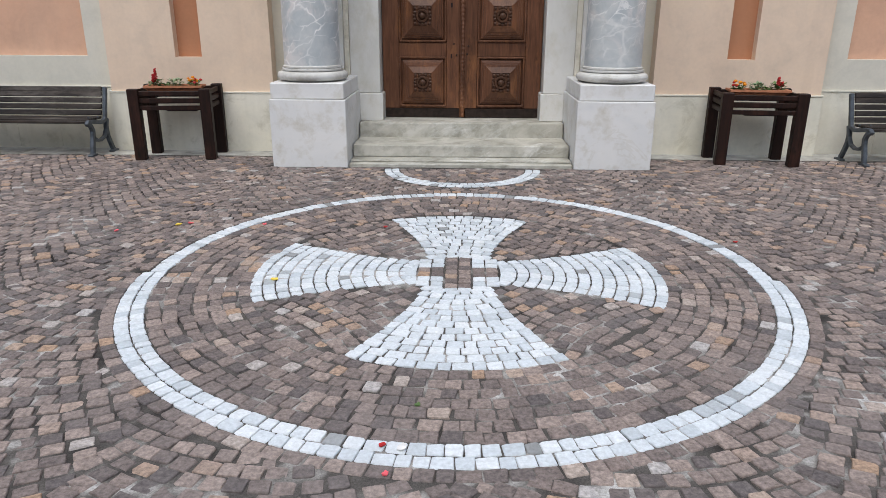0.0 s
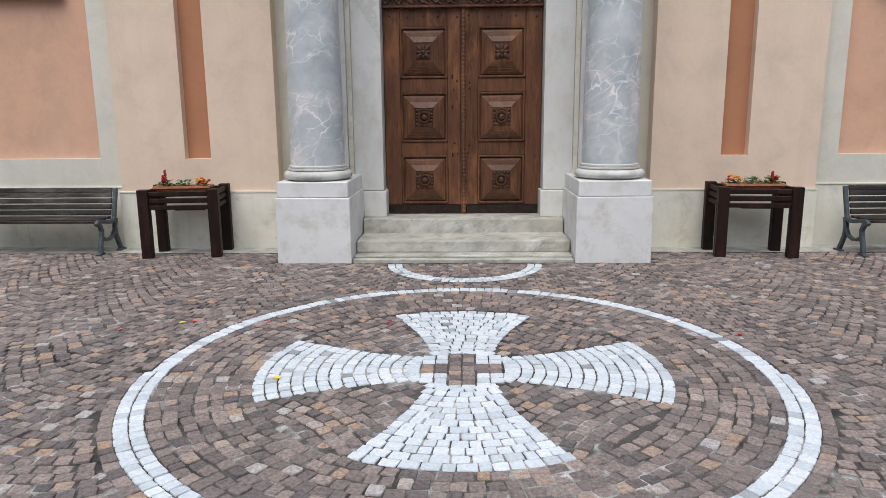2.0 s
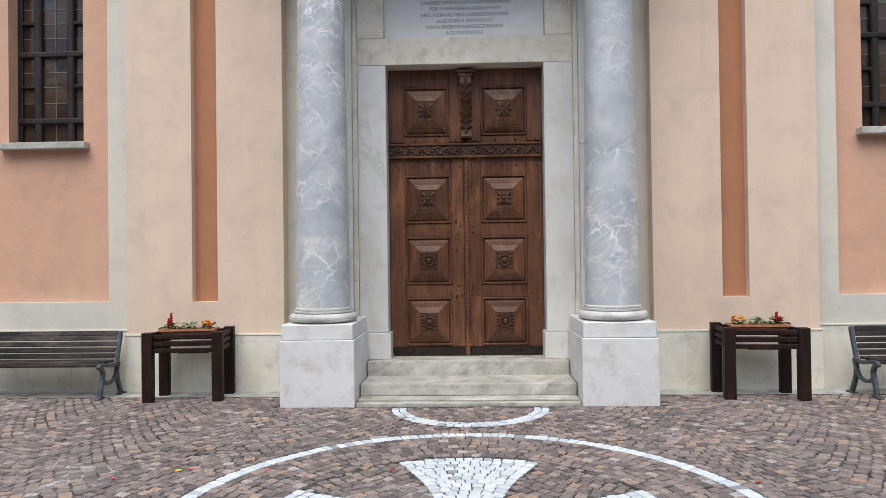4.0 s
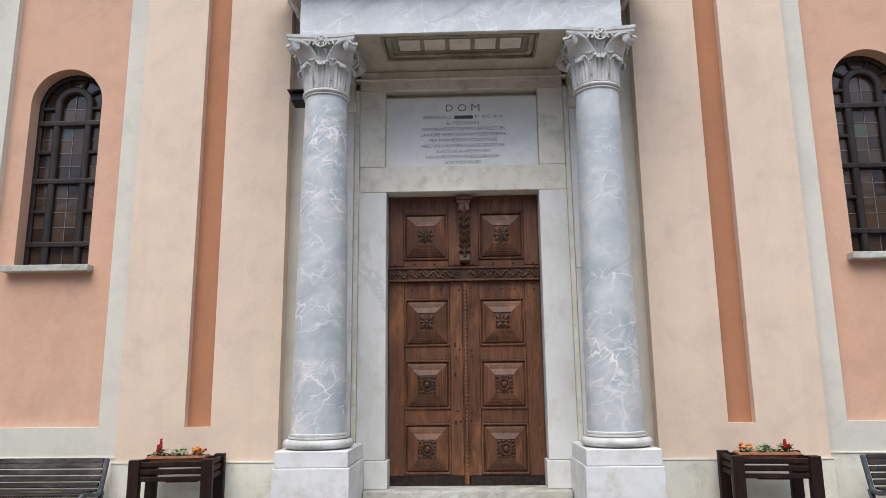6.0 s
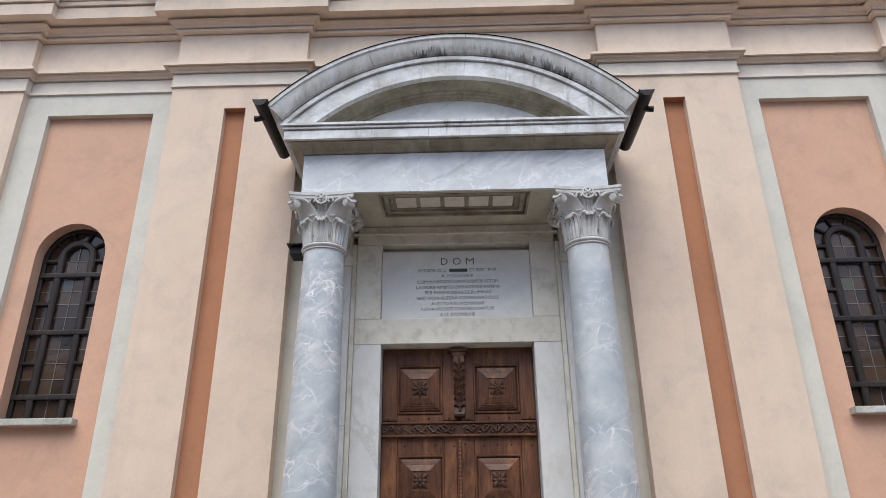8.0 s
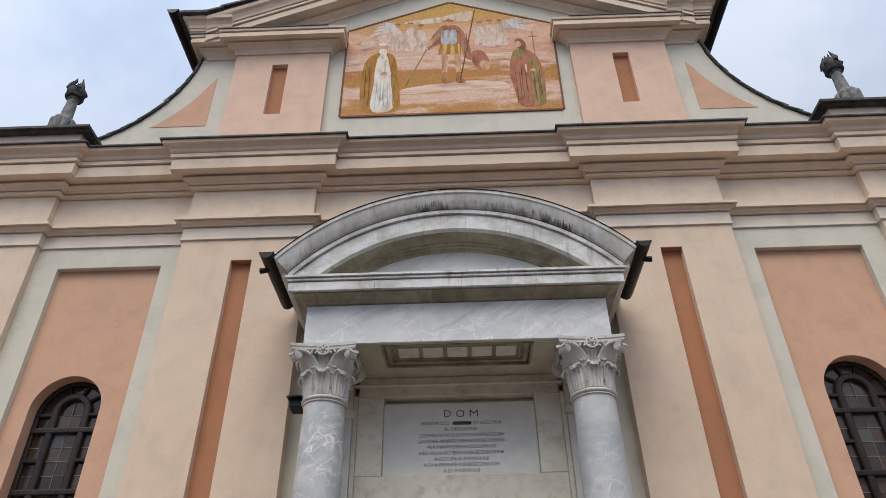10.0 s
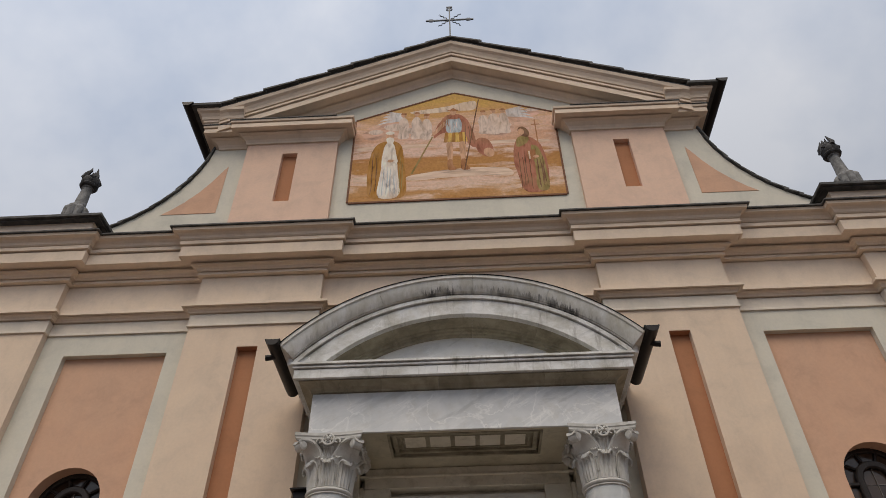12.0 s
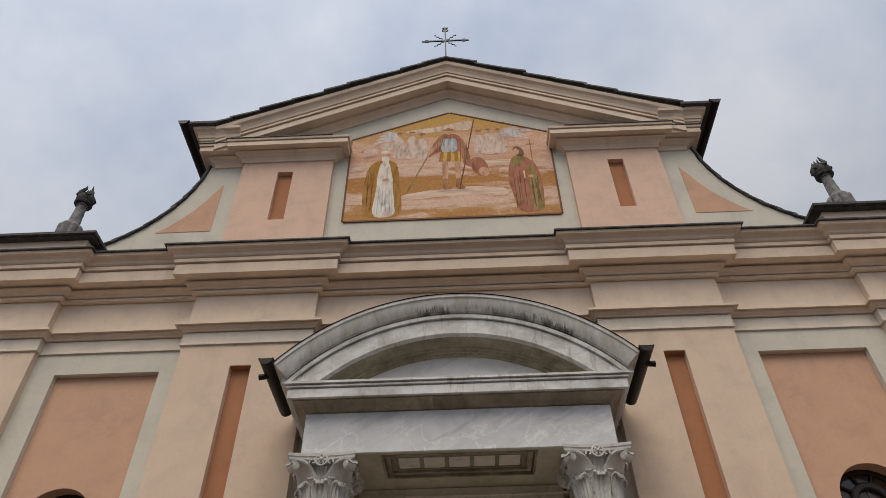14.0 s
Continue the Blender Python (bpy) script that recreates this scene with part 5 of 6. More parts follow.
tagged(part("small_lettering", bm, INK, plaque, "rows of small dark capital letters"), kind="stuff")
boxed("lettering_bar", INK, plaque, (-0.09, 0.15, 0.071, 0.08, 4.89, 4.934))

# ---- door ----
door = thing("door_1", "carved reddish-brown double church door, closed", "door", kind="structure")
DY = 0.26


def rosette(bm, x, y, z, r, petals, turn=0.0):
    for k in range(petals):
        a = turn + 2 * math.pi * k / petals
        m = Matrix.Translation((x + 0.55 * r * math.cos(a), y, z + 0.55 * r * math.sin(a))) @ Matrix.Rotation(-a, 4, "Y") @ Matrix.Diagonal((0.5 * r, 0.02, 0.26 * r, 1))
        bmesh.ops.create_uvsphere(bm, u_segments=8, v_segments=6, radius=1, matrix=m)
    ball(bm, (x, y - 0.012, z), r * 0.24, (1, 0.8, 1))
    return bm


def carved_panel(parent, x, z, w, h, style):
    """A moulded square: rope border, stepped raised field and a carved boss."""
    p = thing("carved_panel", "", "")
    p.parent = parent
    bm = bmesh.new()
    hw, hh = w / 2 - 0.012, h / 2 - 0.012
    for a, b in (((-hw, -hh), (hw, -hh)), ((hw, -hh), (hw, hh)), ((hw, hh), (-hw, hh)), ((-hw, hh), (-hw, -hh))):
        k = 36
        pts = [(x + a[0] + (b[0] - a[0]) * i / k, DY - 0.022, z + a[1] + (b[1] - a[1]) * i / k) for i in range(k + 1)]
        tube(bm, pts, 0.012, 6, [1.0 + (0.22 if i % 2 else 0) for i in range(k + 1)])
    part("rope_moulding", bm, DOOR_WOOD, p)
    bm = bmesh.new()
    levels = [(0.5, 0.002), (0.478, 0.012), (0.46, 0.012), (0.452, 0.002), (0.435, 0.004), (0.425, 0.024), (0.392, 0.030), (0.388, 0.042), (0.35, 0.047), (0.346, 0.058), (0.308, 0.062), (0.304, 0.070), (0.19, 0.098), (0.182, 0.088), (0.0, 0.088)]
    rows = [[bm.verts.new((x + sx * w * q, DY - o, z + sz * h * q)) for sx, sz in ((-1, -1), (1, -1), (1, 1), (-1, 1))] for q, o in levels[:-1]]
    for a, b in zip(rows, rows[1:]):
        for k in range(4):
            bm.faces.new((a[k], a[(k + 1) % 4], b[(k + 1) % 4], b[k]))
    bm.faces.new(rows[-1])
    part("raised_field", bm, DOOR_WOOD, p)
    bm = bmesh.new()
    if style == 0:
        rosette(bm, x, DY - 0.092, z, 0.112, 4, math.pi / 4)
        rosette(bm, x, DY - 0.094, z, 0.10, 4)
        rosette(bm, x, DY - 0.104, z, 0.06, 6, 0.3)
    elif style == 1:
        rosette(bm, x, DY - 0.094, z, 0.112, 4, math.pi / 4)
        rosette(bm, x, DY - 0.094, z, 0.085, 4, 0)
    else:
        tube(bm, [(x + 0.062 * math.cos(k * math.pi / 10), DY - 0.10, z + 0.062 * math.sin(k * math.pi / 10)) for k in range(21)], 0.017, 6)
        ball(bm, (x, DY - 0.10, z), 0.04, (1, 0.7, 1))
        for k in range(16):
            a = 2 * math.pi * k / 16
            q = 0.095 if k % 4 != 2 else 0.12
            ball(bm, (x + q * math.cos(a), DY - 0.094, z + q * math.sin(a)), 0.02, (1, 0.6, 1), 6, 5)
    part("carved_boss", bm, CARVED_WOOD, p, smooth=True)
    return p


for s in (-1, 1):
    leaf = thing("door_leaf", "", "")
    leaf.parent = door
    x0, x1 = sorted((s * 0.945, s * 0.012))
    bm = bmesh.new()
    box(bm, x0, x1, DY, DY + 0.08, 0.35, 2.80)
    part("leaf_board", bm, DOOR_WOOD, leaf)
    inner, outer = s * 0.185, s * 0.75
    for a, b in ((s * 0.03, inner - s * 0.004), (outer + s * 0.004, s * 0.945)):
        boxed("stile", DOOR_WOOD, leaf, (a, b, DY - 0.018, DY, 0.46, 2.795), edge=0.003)
    for z0, z1 in ((0.46, 0.475), (1.07, 1.228), (1.826, 1.985), (2.585, 2.795)):
        boxed("rail", DOOR_WOOD, leaf, (inner, outer, DY - 0.016, DY, z0, z1), edge=0.003)
    boxed("kick_plate", PLATE_METAL, leaf, (s * 0.03, s * 0.94, DY - 0.026, DY, 0.352, 0.457), "rusty dark metal kick plate")
    for z, st in ((0.772, 2), (1.527, 2), (2.287, 1)):
        carved_panel(leaf, s * 0.467, z, 0.568, 0.592, st)
    bm = bmesh.new()
    rng = random.Random(8 + s)
    for z in (0.405, 1.10, 1.20, 1.86, 1.95, 2.70):
        for k in range(5):
            x = s * (0.09 + 0.19 * k + rng.uniform(-0.03, 0.03))
            if z in (0.405, 2.70) or k == 0:
                ball(bm, (x, DY - 0.024, z + rng.uniform(-0.015, 0.015)), 0.012, (1, 0.7, 1), 6, 5)
    part("iron_studs", bm, PLATE_METAL, leaf, "dark iron studs")
    # fixed panel above the leaves
    boxed("transom_board", DOOR_WOOD, door, (x0, x1, DY, DY + 0.08, 2.98, 3.905))
    for a, b in ((s * 0.03, s * 0.19), (s * 0.765, s * 0.945)):
        boxed("transom_stile", DOOR_WOOD, door, (a, b, DY - 0.018, DY, 3.0, 3.9), edge=0.003)
    for z0, z1 in ((2.985, 3.07), (3.69, 3.9)):
        boxed("transom_rail", DOOR_WOOD, door, (s * 0.193, s * 0.762, DY - 0.016, DY, z0, z1), edge=0.003)
    carved_panel(door, s * 0.478, 3.38, 0.568, 0.61, 0)
    bm = bmesh.new()
    for z in (3.02, 3.84):
        for k in range(4):
            ball(bm, (s * (0.12 + 0.25 * k), DY - 0.024, z), 0.012, (1, 0.7, 1), 6, 5)
    part("iron_studs", bm, PLATE_METAL, door, "dark iron studs")
# carved rail between leaves and transom
boxed("carved_rail", CARVED_WOOD, door, (-0.945, 0.945, DY - 0.05, DY + 0.05, 2.825, 2.955))
for z in (2.81, 2.965):
    boxed("rail_fillet", DOOR_WOOD, door, (-0.945, 0.945, DY - 0.075, DY + 0.02, z - 0.013, z + 0.013), edge=0.005)
bm = bmesh.new()
for s in (-1, 1):
    pts = [(s * (0.05 + 0.88 * k / 60), DY - 0.058, 2.888 + 0.034 * math.sin(k * 0.62)) for k in range(61)]
    tube(bm, pts, 0.013, 6)
    for k in range(11):
        x = s * (0.10 + 0.08 * k)
        tube(bm, [(x + 0.026 * math.cos(q * 0.7), DY - 0.06, 2.888 + (0.02 if k % 2 else -0.02) + 0.024 * math.sin(q * 0.7)) for q in range(8)], 0.011, 5)
part("scroll_carving", bm, CARVED_WOOD, door, "carved leaf scroll band", smooth=True)
bm = bmesh.new()
tube(bm, [(0.012, DY - 0.03, 0.36 + 0.024 * k) for k in range(102)], 0.02, 6, [1.0 + 0.3 * (k % 2) for k in range(102)])
box(bm, -0.022, 0.046, DY - 0.026, DY, 0.36, 2.80)
part("meeting_strip", bm, DOOR_WOOD, door, "carved strip between the leaves")
# scrolled bracket on the transom
bracket = thing("scroll_bracket", "", "")
bracket.parent = door
boxed("cap", DOOR_WOOD, bracket, (-0.095, 0.125, DY - 0.16, DY, 3.83, 3.87), edge=0.008)
boxed("cap", DOOR_WOOD, bracket, (-0.075, 0.105, DY - 0.14, DY, 3.78, 3.828), edge=0.008)
bm = bmesh.new()
prof = [(0.0, 3.78), (0.13, 3.78), (0.14, 3.68), (0.11, 3.56), (0.07, 3.42), (0.05, 3.28), (0.07, 3.16), (0.085, 3.08), (0.06, 3.035), (0.0, 3.03)]
a = [bm.verts.new((-0.05, DY - o, z)) for o, z in prof]
b = [bm.verts.new((0.08, DY - o, z)) for o, z in prof]
bm.faces.new(a)
bm.faces.new(b)
for i in range(len(a)):
    bm.faces.new((a[i], a[(i + 1) % len(a)], b[(i + 1) % len(a)], b[i]))
part("scroll_body", bm, DOOR_WOOD, bracket)
bm = bmesh.new()
for k in range(7):
    z = 3.66 - 0.085 * k
    o = 0.14 - 0.012 * k if k < 5 else 0.085
    for e in (-1, 1):
        tube(bm, [(0.015, DY - o - 0.004, z), (0.015 + e * 0.04, DY - o - 0.014, z + 0.03), (0.015 + e * 0.07, DY - o + 0.02, z + 0.01)], 0.018, 6, [0.6, 1.1, 0.5])
tube(bm, [(0.015, DY - 0.15, 3.76), (0.015, DY - 0.15, 3.66), (0.015, DY - 0.10, 3.46), (0.015, DY - 0.065, 3.28), (0.015, DY - 0.095, 3.1)], 0.014, 6)
tube(bm, [(-0.05, DY - 0.07, 3.06), (0.08, DY - 0.07, 3.06)], 0.03, 8)
part("leaf_carving", bm, CARVED_WOOD, bracket, smooth=True)
bm = bmesh.new()
for z in (1.62, 1.98, 1.05):
    box(bm, -0.135, -0.115, DY - 0.0205, DY - 0.017, z, z + 0.05)
part("keyholes", bm, BLACK_METAL, door)

# ---- columns ----
CX, CY = 1.60, -0.67


def leaf_sheet(bm, turn, line, widths, ribs=5, relief=0.012, thick=0.016):
    """A carved leaf: a ribbed sheet bent along a line of (radius, z), with a back."""
    ct, st = math.cos(turn), math.sin(turn)
    cols = 2 * ribs
    front, rear = [], []
    for i, ((rad, z), w) in enumerate(zip(line, widths)):
        p0, p1 = line[max(0, i - 1)], line[min(len(line) - 1, i + 1)]
        d = Vector((p1[0] - p0[0], p1[1] - p0[1])).normalized()
        nr, nz = d.y, -d.x
        fr, bk = [], []
        for j in range(cols + 1):
            u = j / cols * 2 - 1
            e = relief * math.cos(ribs * math.pi * u) * (1 - 0.5 * abs(u)) + 0.03 * (1 - u * u) * (w / 0.1) * 0.5
            for row, o in ((fr, e), (bk, e - thick)):
                rr = rad + nr * o
                row.append(bm.verts.new((rr * ct - w * u * st, rr * st + w * u * ct, z + nz * o)))
        front.append(fr)
        rear.append(bk)
    for sheet in (front, rear):
        for a, b in zip(sheet, sheet[1:]):
            for j in range(cols):
                bm.faces.new((a[j], a[j + 1], b[j + 1], b[j]))
    edge = [front[i][0] for i in range(len(front))] + front[-1][1:] + [front[i][-1] for i in range(len(front) - 2, -1, -1)] + front[0][-2:0:-1]
    back = [rear[i][0] for i in range(len(rear))] + rear[-1][1:] + [rear[i][-1] for i in range(len(rear) - 2, -1, -1)] + rear[0][-2:0:-1]
    for i in range(len(edge)):
        j = (i + 1) % len(edge)
        bm.faces.new((edge[i], edge[j], back[j], back[i]))


def capital(bm):
    lathe(bm, [(0.238, 5.02), (0.24, 5.06), (0.243, 5.16), (0.252, 5.26), (0.275, 5.35), (0.315, 5.42), (0.33, 5.445)], 40)
    # a ring of tall tongue leaves with curling tips
    for k in range(8):
        a = 2 * math.pi * k / 8
        line = [(0.243, 5.035), (0.25, 5.08), (0.256, 5.14), (0.264, 5.195), (0.283, 5.235), (0.312, 5.25), (0.330, 5.238), (0.328, 5.215)]
        leaf_sheet(bm, a, line, (0.078, 0.084, 0.088, 0.092, 0.09, 0.08, 0.062, 0.045), 4, 0.011, 0.016)
        b = a + math.pi / 8
        line = [(0.245, 5.10), (0.255, 5.18), (0.264, 5.24), (0.282, 5.275), (0.302, 5.283), (0.312, 5.268)]
        leaf_sheet(bm, b, line, (0.05, 0.062, 0.066, 0.06, 0.05, 0.034), 3, 0.008, 0.014)
    for k in range(4):
        # broad smooth leaves that sweep out to the corners and end in a curl
        a = math.pi / 4 + k * math.pi / 2
        line = [(0.255, 5.22), (0.275, 5.28), (0.305, 5.335), (0.35, 5.385), (0.405, 5.42), (0.455, 5.432), (0.492, 5.415), (0.505, 5.38)]
        leaf_sheet(bm, a, line, (0.15, 0.158, 0.155, 0.14, 0.112, 0.085, 0.07, 0.06), 1, 0.004, 0.03)
        tube(bm, [(0.462 * math.cos(a) - e * math.sin(a), 0.462 * math.sin(a) + e * math.cos(a), 5.382) for e in (-0.07, -0.055, 0.055, 0.07)], 0.052, 12, [0.7, 1, 1, 0.7])
        for e in (-1, 1):
            # rolled edge of the corner leaf, from the middle stalk to the corner
            pts = [(rad * math.cos(a + e * q), rad * math.sin(a + e * q), z) for rad, q, z in ((0.275, 0.66, 5.22), (0.292, 0.58, 5.29), (0.325, 0.45, 5.35), (0.37, 0.31, 5.40), (0.42, 0.20, 5.428), (0.465, 0.13, 5.43))]
            tube(bm, pts, 0.017, 7, [0.8, 1, 1, 1, 0.95, 0.8])
        c = k * math.pi / 2
        # stalk and small curls under the flower
        leaf_sheet(bm, c, [(0.262, 5.20), (0.275, 5.27), (0.295, 5.33), (0.325, 5.362), (0.345, 5.352)], (0.04, 0.05, 0.06, 0.062, 0.05), 3, 0.007, 0.014)
        rx, ry = 0.372 * math.cos(c), 0.372 * math.sin(c)
        for e in (-1, 1):
            pts = []
            for t in range(11):
                w, q = -0.4 + t * 0.55, 0.042 * (1 - 0.07 * t)
                side = e * (0.10 + q * math.cos(w))
                pts.append((rx * 0.97 - side * math.sin(c), ry * 0.97 + side * math.cos(c), 5.415 + q * math.sin(w)))
            tube(bm, pts, 0.012, 6)
        tube(bm, [(rx - 0.066 * math.cos(w) * math.sin(c), ry + 0.066 * math.cos(w) * math.cos(c), 5.435 + 0.066 * math.sin(w)) for w in [2 * math.pi * q / 20 for q in range(21)]], 0.014, 6)
        for q in range(6):
            w = 2 * math.pi * q / 6
            tube(bm, [(rx - h * math.cos(w) * math.sin(c), ry + h * math.cos(w) * math.cos(c), 5.435 + h * math.sin(w)) for h in (0.012, 0.035, 0.06)], 0.02, 6, [0.4, 1.0, 0.6])
        ball(bm, (rx * 1.05, ry * 1.05, 5.435), 0.022, (1, 1, 1), 8, 6)
    # the bell is taller than the leaf pattern by a quarter below the flowers
    for v in bm.verts:
        if v.co.z < 5.36:
            v.co.z = 5.36 - (5.36 - v.co.z) * 1.33
    return bm


def abacus(bm):
    ring = []
    for k in range(4):
        a0 = -math.pi / 2 + k * math.pi / 2
        for t in range(-5, 6):
            u = t / 5
            dist = 0.355 + 0.045 * u * u
            wid = 0.395 * u
            ring.append((dist * math.cos(a0) - wid * math.sin(a0), dist * math.sin(a0) + wid * math.cos(a0)))
    rows = [[bm.verts.new((x * q, y * q, z)) for x, y in ring] for q, z in ((0.93, 5.435), (0.97, 5.455), (0.97, 5.48), (1.0, 5.492), (1.0, 5.528))]
    n = len(ring)
    for a, b in zip(rows, rows[1:]):
        for i in range(n):
            bm.faces.new((a[i], a[(i + 1) % n], b[(i + 1) % n], b[i]))
    bm.faces.new(rows[0])
    bm.faces.new(rows[-1])
    return bm


col_meshes = None
for s, lab in ((-1, "grey marble column with soft white veins on a white pedestal"), (1, "grey marble column with bold white veins on a white pedestal")):
    c = thing("marble_column", lab, "column", "portal columns", at=(s * CX, CY, 0))
    boxed("pedestal_die", PEDESTAL, c, (-0.40, 0.40, -0.385, 0.67, -0.05, 0.70), edge=0.006)
    boxed("pedestal_cap", PEDESTAL, c, (-0.383, 0.383, -0.365, 0.66, 0.704, 0.868), edge=0.008)
    part("base_torus", lathe(bmesh.new(), [(0.30, 0.866), (0.30, 0.880)] + [(0.325 + 0.05 * math.cos(q), 0.925 + 0.045 * math.sin(q)) for q in [(-0.5 + k / 12) * math.pi for k in range(13)]] + [(0.325, 0.972)], 48), CAPITAL_STONE, c, smooth=True)
    part("base_fillet", lathe(bmesh.new(), [(0.31, 0.972), (0.31, 0.980), (0.326, 0.981), (0.326, 0.998), (0.306, 1.0), (0.306, 1.008), (0.312, 1.009), (0.312, 1.026), (0.30, 1.03), (0.299, 1.035)], 48), CAPITAL_STONE, c, smooth=True)
    pts = [(0.297 - 0.052 * (k / 30) ** 1.5, 1.03 + (4.86 - 1.03) * k / 30) for k in range(31)]
    part("shaft", lathe(bmesh.new(), pts, 56), GREY_MARBLE, c, "polished grey marble shaft", smooth=True)
    part("astragal", lathe(bmesh.new(), [(0.243, 4.845), (0.262, 4.848), (0.262, 4.862), (0.248, 4.866)] + [(0.25 + 0.03 * math.cos(q), 4.892 + 0.024 * math.sin(q)) for q in [(-0.5 + k / 8) * math.pi for k in range(9)]] + [(0.24, 4.925)], 40), CAPITAL_STONE, c, smooth=True)
    if col_meshes is None:
        col_meshes = (mesh_of("capital", capital(bmesh.new()), CAPITAL_STONE, True), mesh_of("abacus", abacus(bmesh.new()), CAPITAL_STONE))
    for nm, me in zip(("capital", "abacus"), col_meshes):
        ob = new(nm, me)
        ob.parent = c
        ob["label"] = "carved leaf capital" if nm == "capital" else "hollow-sided abacus"

# ---- portal entablature and round pediment ----
portal = thing("portal_canopy", "white marble entablature with a round pediment over the columns", "portal", kind="structure")
AX, AF = 1.86, -1.0
bm = bmesh.new()
box(bm, -AX, AX, AF, -0.36, 5.60, 6.06)
box(bm, -AX, AX, AF, AF + 0.035, 5.531, 5.60)
box(bm, -AX, -1.30, -0.36, 0.395, 5.60, 6.06)
box(bm, 1.30, AX, -0.36, 0.395, 5.60, 6.06)
box(bm, -1.30, 1.30, -0.36, 0.395, 5.68, 6.06)
part("architrave", bm, BEAM_MARBLE, portal, "pale marble beam with white veins")
# soffit with a coffered panel
def box_mesh(*dims):
    bm = bmesh.new()
    box(bm, *dims)
    return bm


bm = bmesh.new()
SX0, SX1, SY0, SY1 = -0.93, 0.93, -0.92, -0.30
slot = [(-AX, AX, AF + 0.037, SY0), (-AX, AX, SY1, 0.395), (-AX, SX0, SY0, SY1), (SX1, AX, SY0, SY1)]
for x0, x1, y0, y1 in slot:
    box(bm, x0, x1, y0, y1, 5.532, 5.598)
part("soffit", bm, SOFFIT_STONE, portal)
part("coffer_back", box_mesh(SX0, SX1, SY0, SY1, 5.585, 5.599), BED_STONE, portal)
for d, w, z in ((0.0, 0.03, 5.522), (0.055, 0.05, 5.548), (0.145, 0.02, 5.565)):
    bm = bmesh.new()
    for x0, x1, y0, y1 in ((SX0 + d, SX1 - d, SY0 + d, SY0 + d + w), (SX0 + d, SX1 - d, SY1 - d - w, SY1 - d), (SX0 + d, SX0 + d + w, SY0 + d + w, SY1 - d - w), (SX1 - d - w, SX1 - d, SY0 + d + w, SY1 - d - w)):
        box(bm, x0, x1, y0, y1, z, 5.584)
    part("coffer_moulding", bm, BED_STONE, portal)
for k in range(5):
    x = -0.61 + k * 0.305
    boxed("coffer_panel", AGED_MARBLE, portal, (x - 0.125, x + 0.125, -0.745, -0.475, 5.572, 5.583), "pale marble coffer")
bed = [(-0.05, 6.063), (-0.03, 6.063), (-0.03, 6.074), (0.02, 6.074), (0.025, 6.095), (0.055, 6.125), (0.125, 6.15), (0.16, 6.157), (0.16, 6.166), (-0.05, 6.166)]
cor = [(-0.05, 6.168), (0.19, 6.176), (0.19, 6.168), (0.218, 6.168), (0.218, 6.285), (0.18, 6.287), (0.18, 6.302), (0.238, 6.304), (0.24, 6.328), (0.21, 6.33), (0.21, 6.343), (0.262, 6.345), (0.262, 6.375), (-0.05, 6.38)]
for run in ([(-AX, 0.395), (-AX, AF), (-1.0015, AF)], [(-0.9985, AF), (-0.3015, AF)], [(-0.2985, AF), (0.9985, AF)], [(1.0015, AF), (AX, AF), (AX, 0.395)]):
    part("cornice_bed", moulding(bmesh.new(), run, bed), BED_STONE, portal, "dark brown marble bed moulding")
    part("cornice_block", moulding(bmesh.new(), run, cor), STAINED, portal, "moulded marble cornice")
R0, ZC = 3.08, 4.54


def arc_sweep(bm, prof, ang, seg=40, start=None):
    """Sweeps a closed profile of (radius, y) round the pediment's centre."""
    rows = []
    for k in range(seg + 1):
        lo = -ang if start is None else start
        a = lo + (ang - lo) * k / seg
        rows.append([bm.verts.new((r * math.sin(a), y, ZC + r * math.cos(a))) for r, y in prof])
    n = len(prof)
    for a, b in zip(rows, rows[1:]):
        for i in range(n):
            bm.faces.new((a[i], a[(i + 1) % n], b[(i + 1) % n], b[i]))
    bm.faces.new(rows[0])
    bm.faces.new(rows[-1])
    return bm


END = math.asin(2.29 / R0)
CYMA = [(3.075, 0.1), (3.075, -1.345), (3.03, -1.345), (3.02, -1.325), (2.97, -1.315), (2.90, -1.285), (2.855, -1.255), (2.852, -1.24), (2.84, -1.235), (2.84, -1.13), (2.825, -1.13), (2.825, 0.1)]
FASCIA = [(2.823, 0.1), (2.823, -1.225), (2.772, -1.222), (2.77, -1.14), (2.758, -1.14), (2.756, -1.192), (2.71, -1.188), (2.545, -1.185), (2.545, 0.1)]
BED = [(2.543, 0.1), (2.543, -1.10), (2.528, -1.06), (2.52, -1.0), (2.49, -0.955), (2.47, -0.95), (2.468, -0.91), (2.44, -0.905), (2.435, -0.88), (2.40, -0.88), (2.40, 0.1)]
for name, prof, mat, label, ang in (("arched_cyma", CYMA, STREAKED, "rain-streaked marble moulding", END), ("arched_fascia", FASCIA, STAINED, "", 0.845), ("arched_bed", BED, BED_STONE, "dark brown inner moulding of the pediment", 0.76)):
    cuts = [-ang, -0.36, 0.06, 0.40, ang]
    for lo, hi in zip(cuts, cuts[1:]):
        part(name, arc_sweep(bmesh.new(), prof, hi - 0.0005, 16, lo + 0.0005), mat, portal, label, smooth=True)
part("arched_lead", arc_sweep(bmesh.new(), [(3.078, 0.1), (3.078, -1.36), (3.083, -1.355), (3.084, 0.1)], END), BLACK_METAL, portal, "dark lead edge strip")
bm = bmesh.new()
tym = [(2.46 * math.sin(-0.72 + 1.44 * k / 24), ZC + 2.46 * math.cos(-0.72 + 1.44 * k / 24)) for k in range(25)]
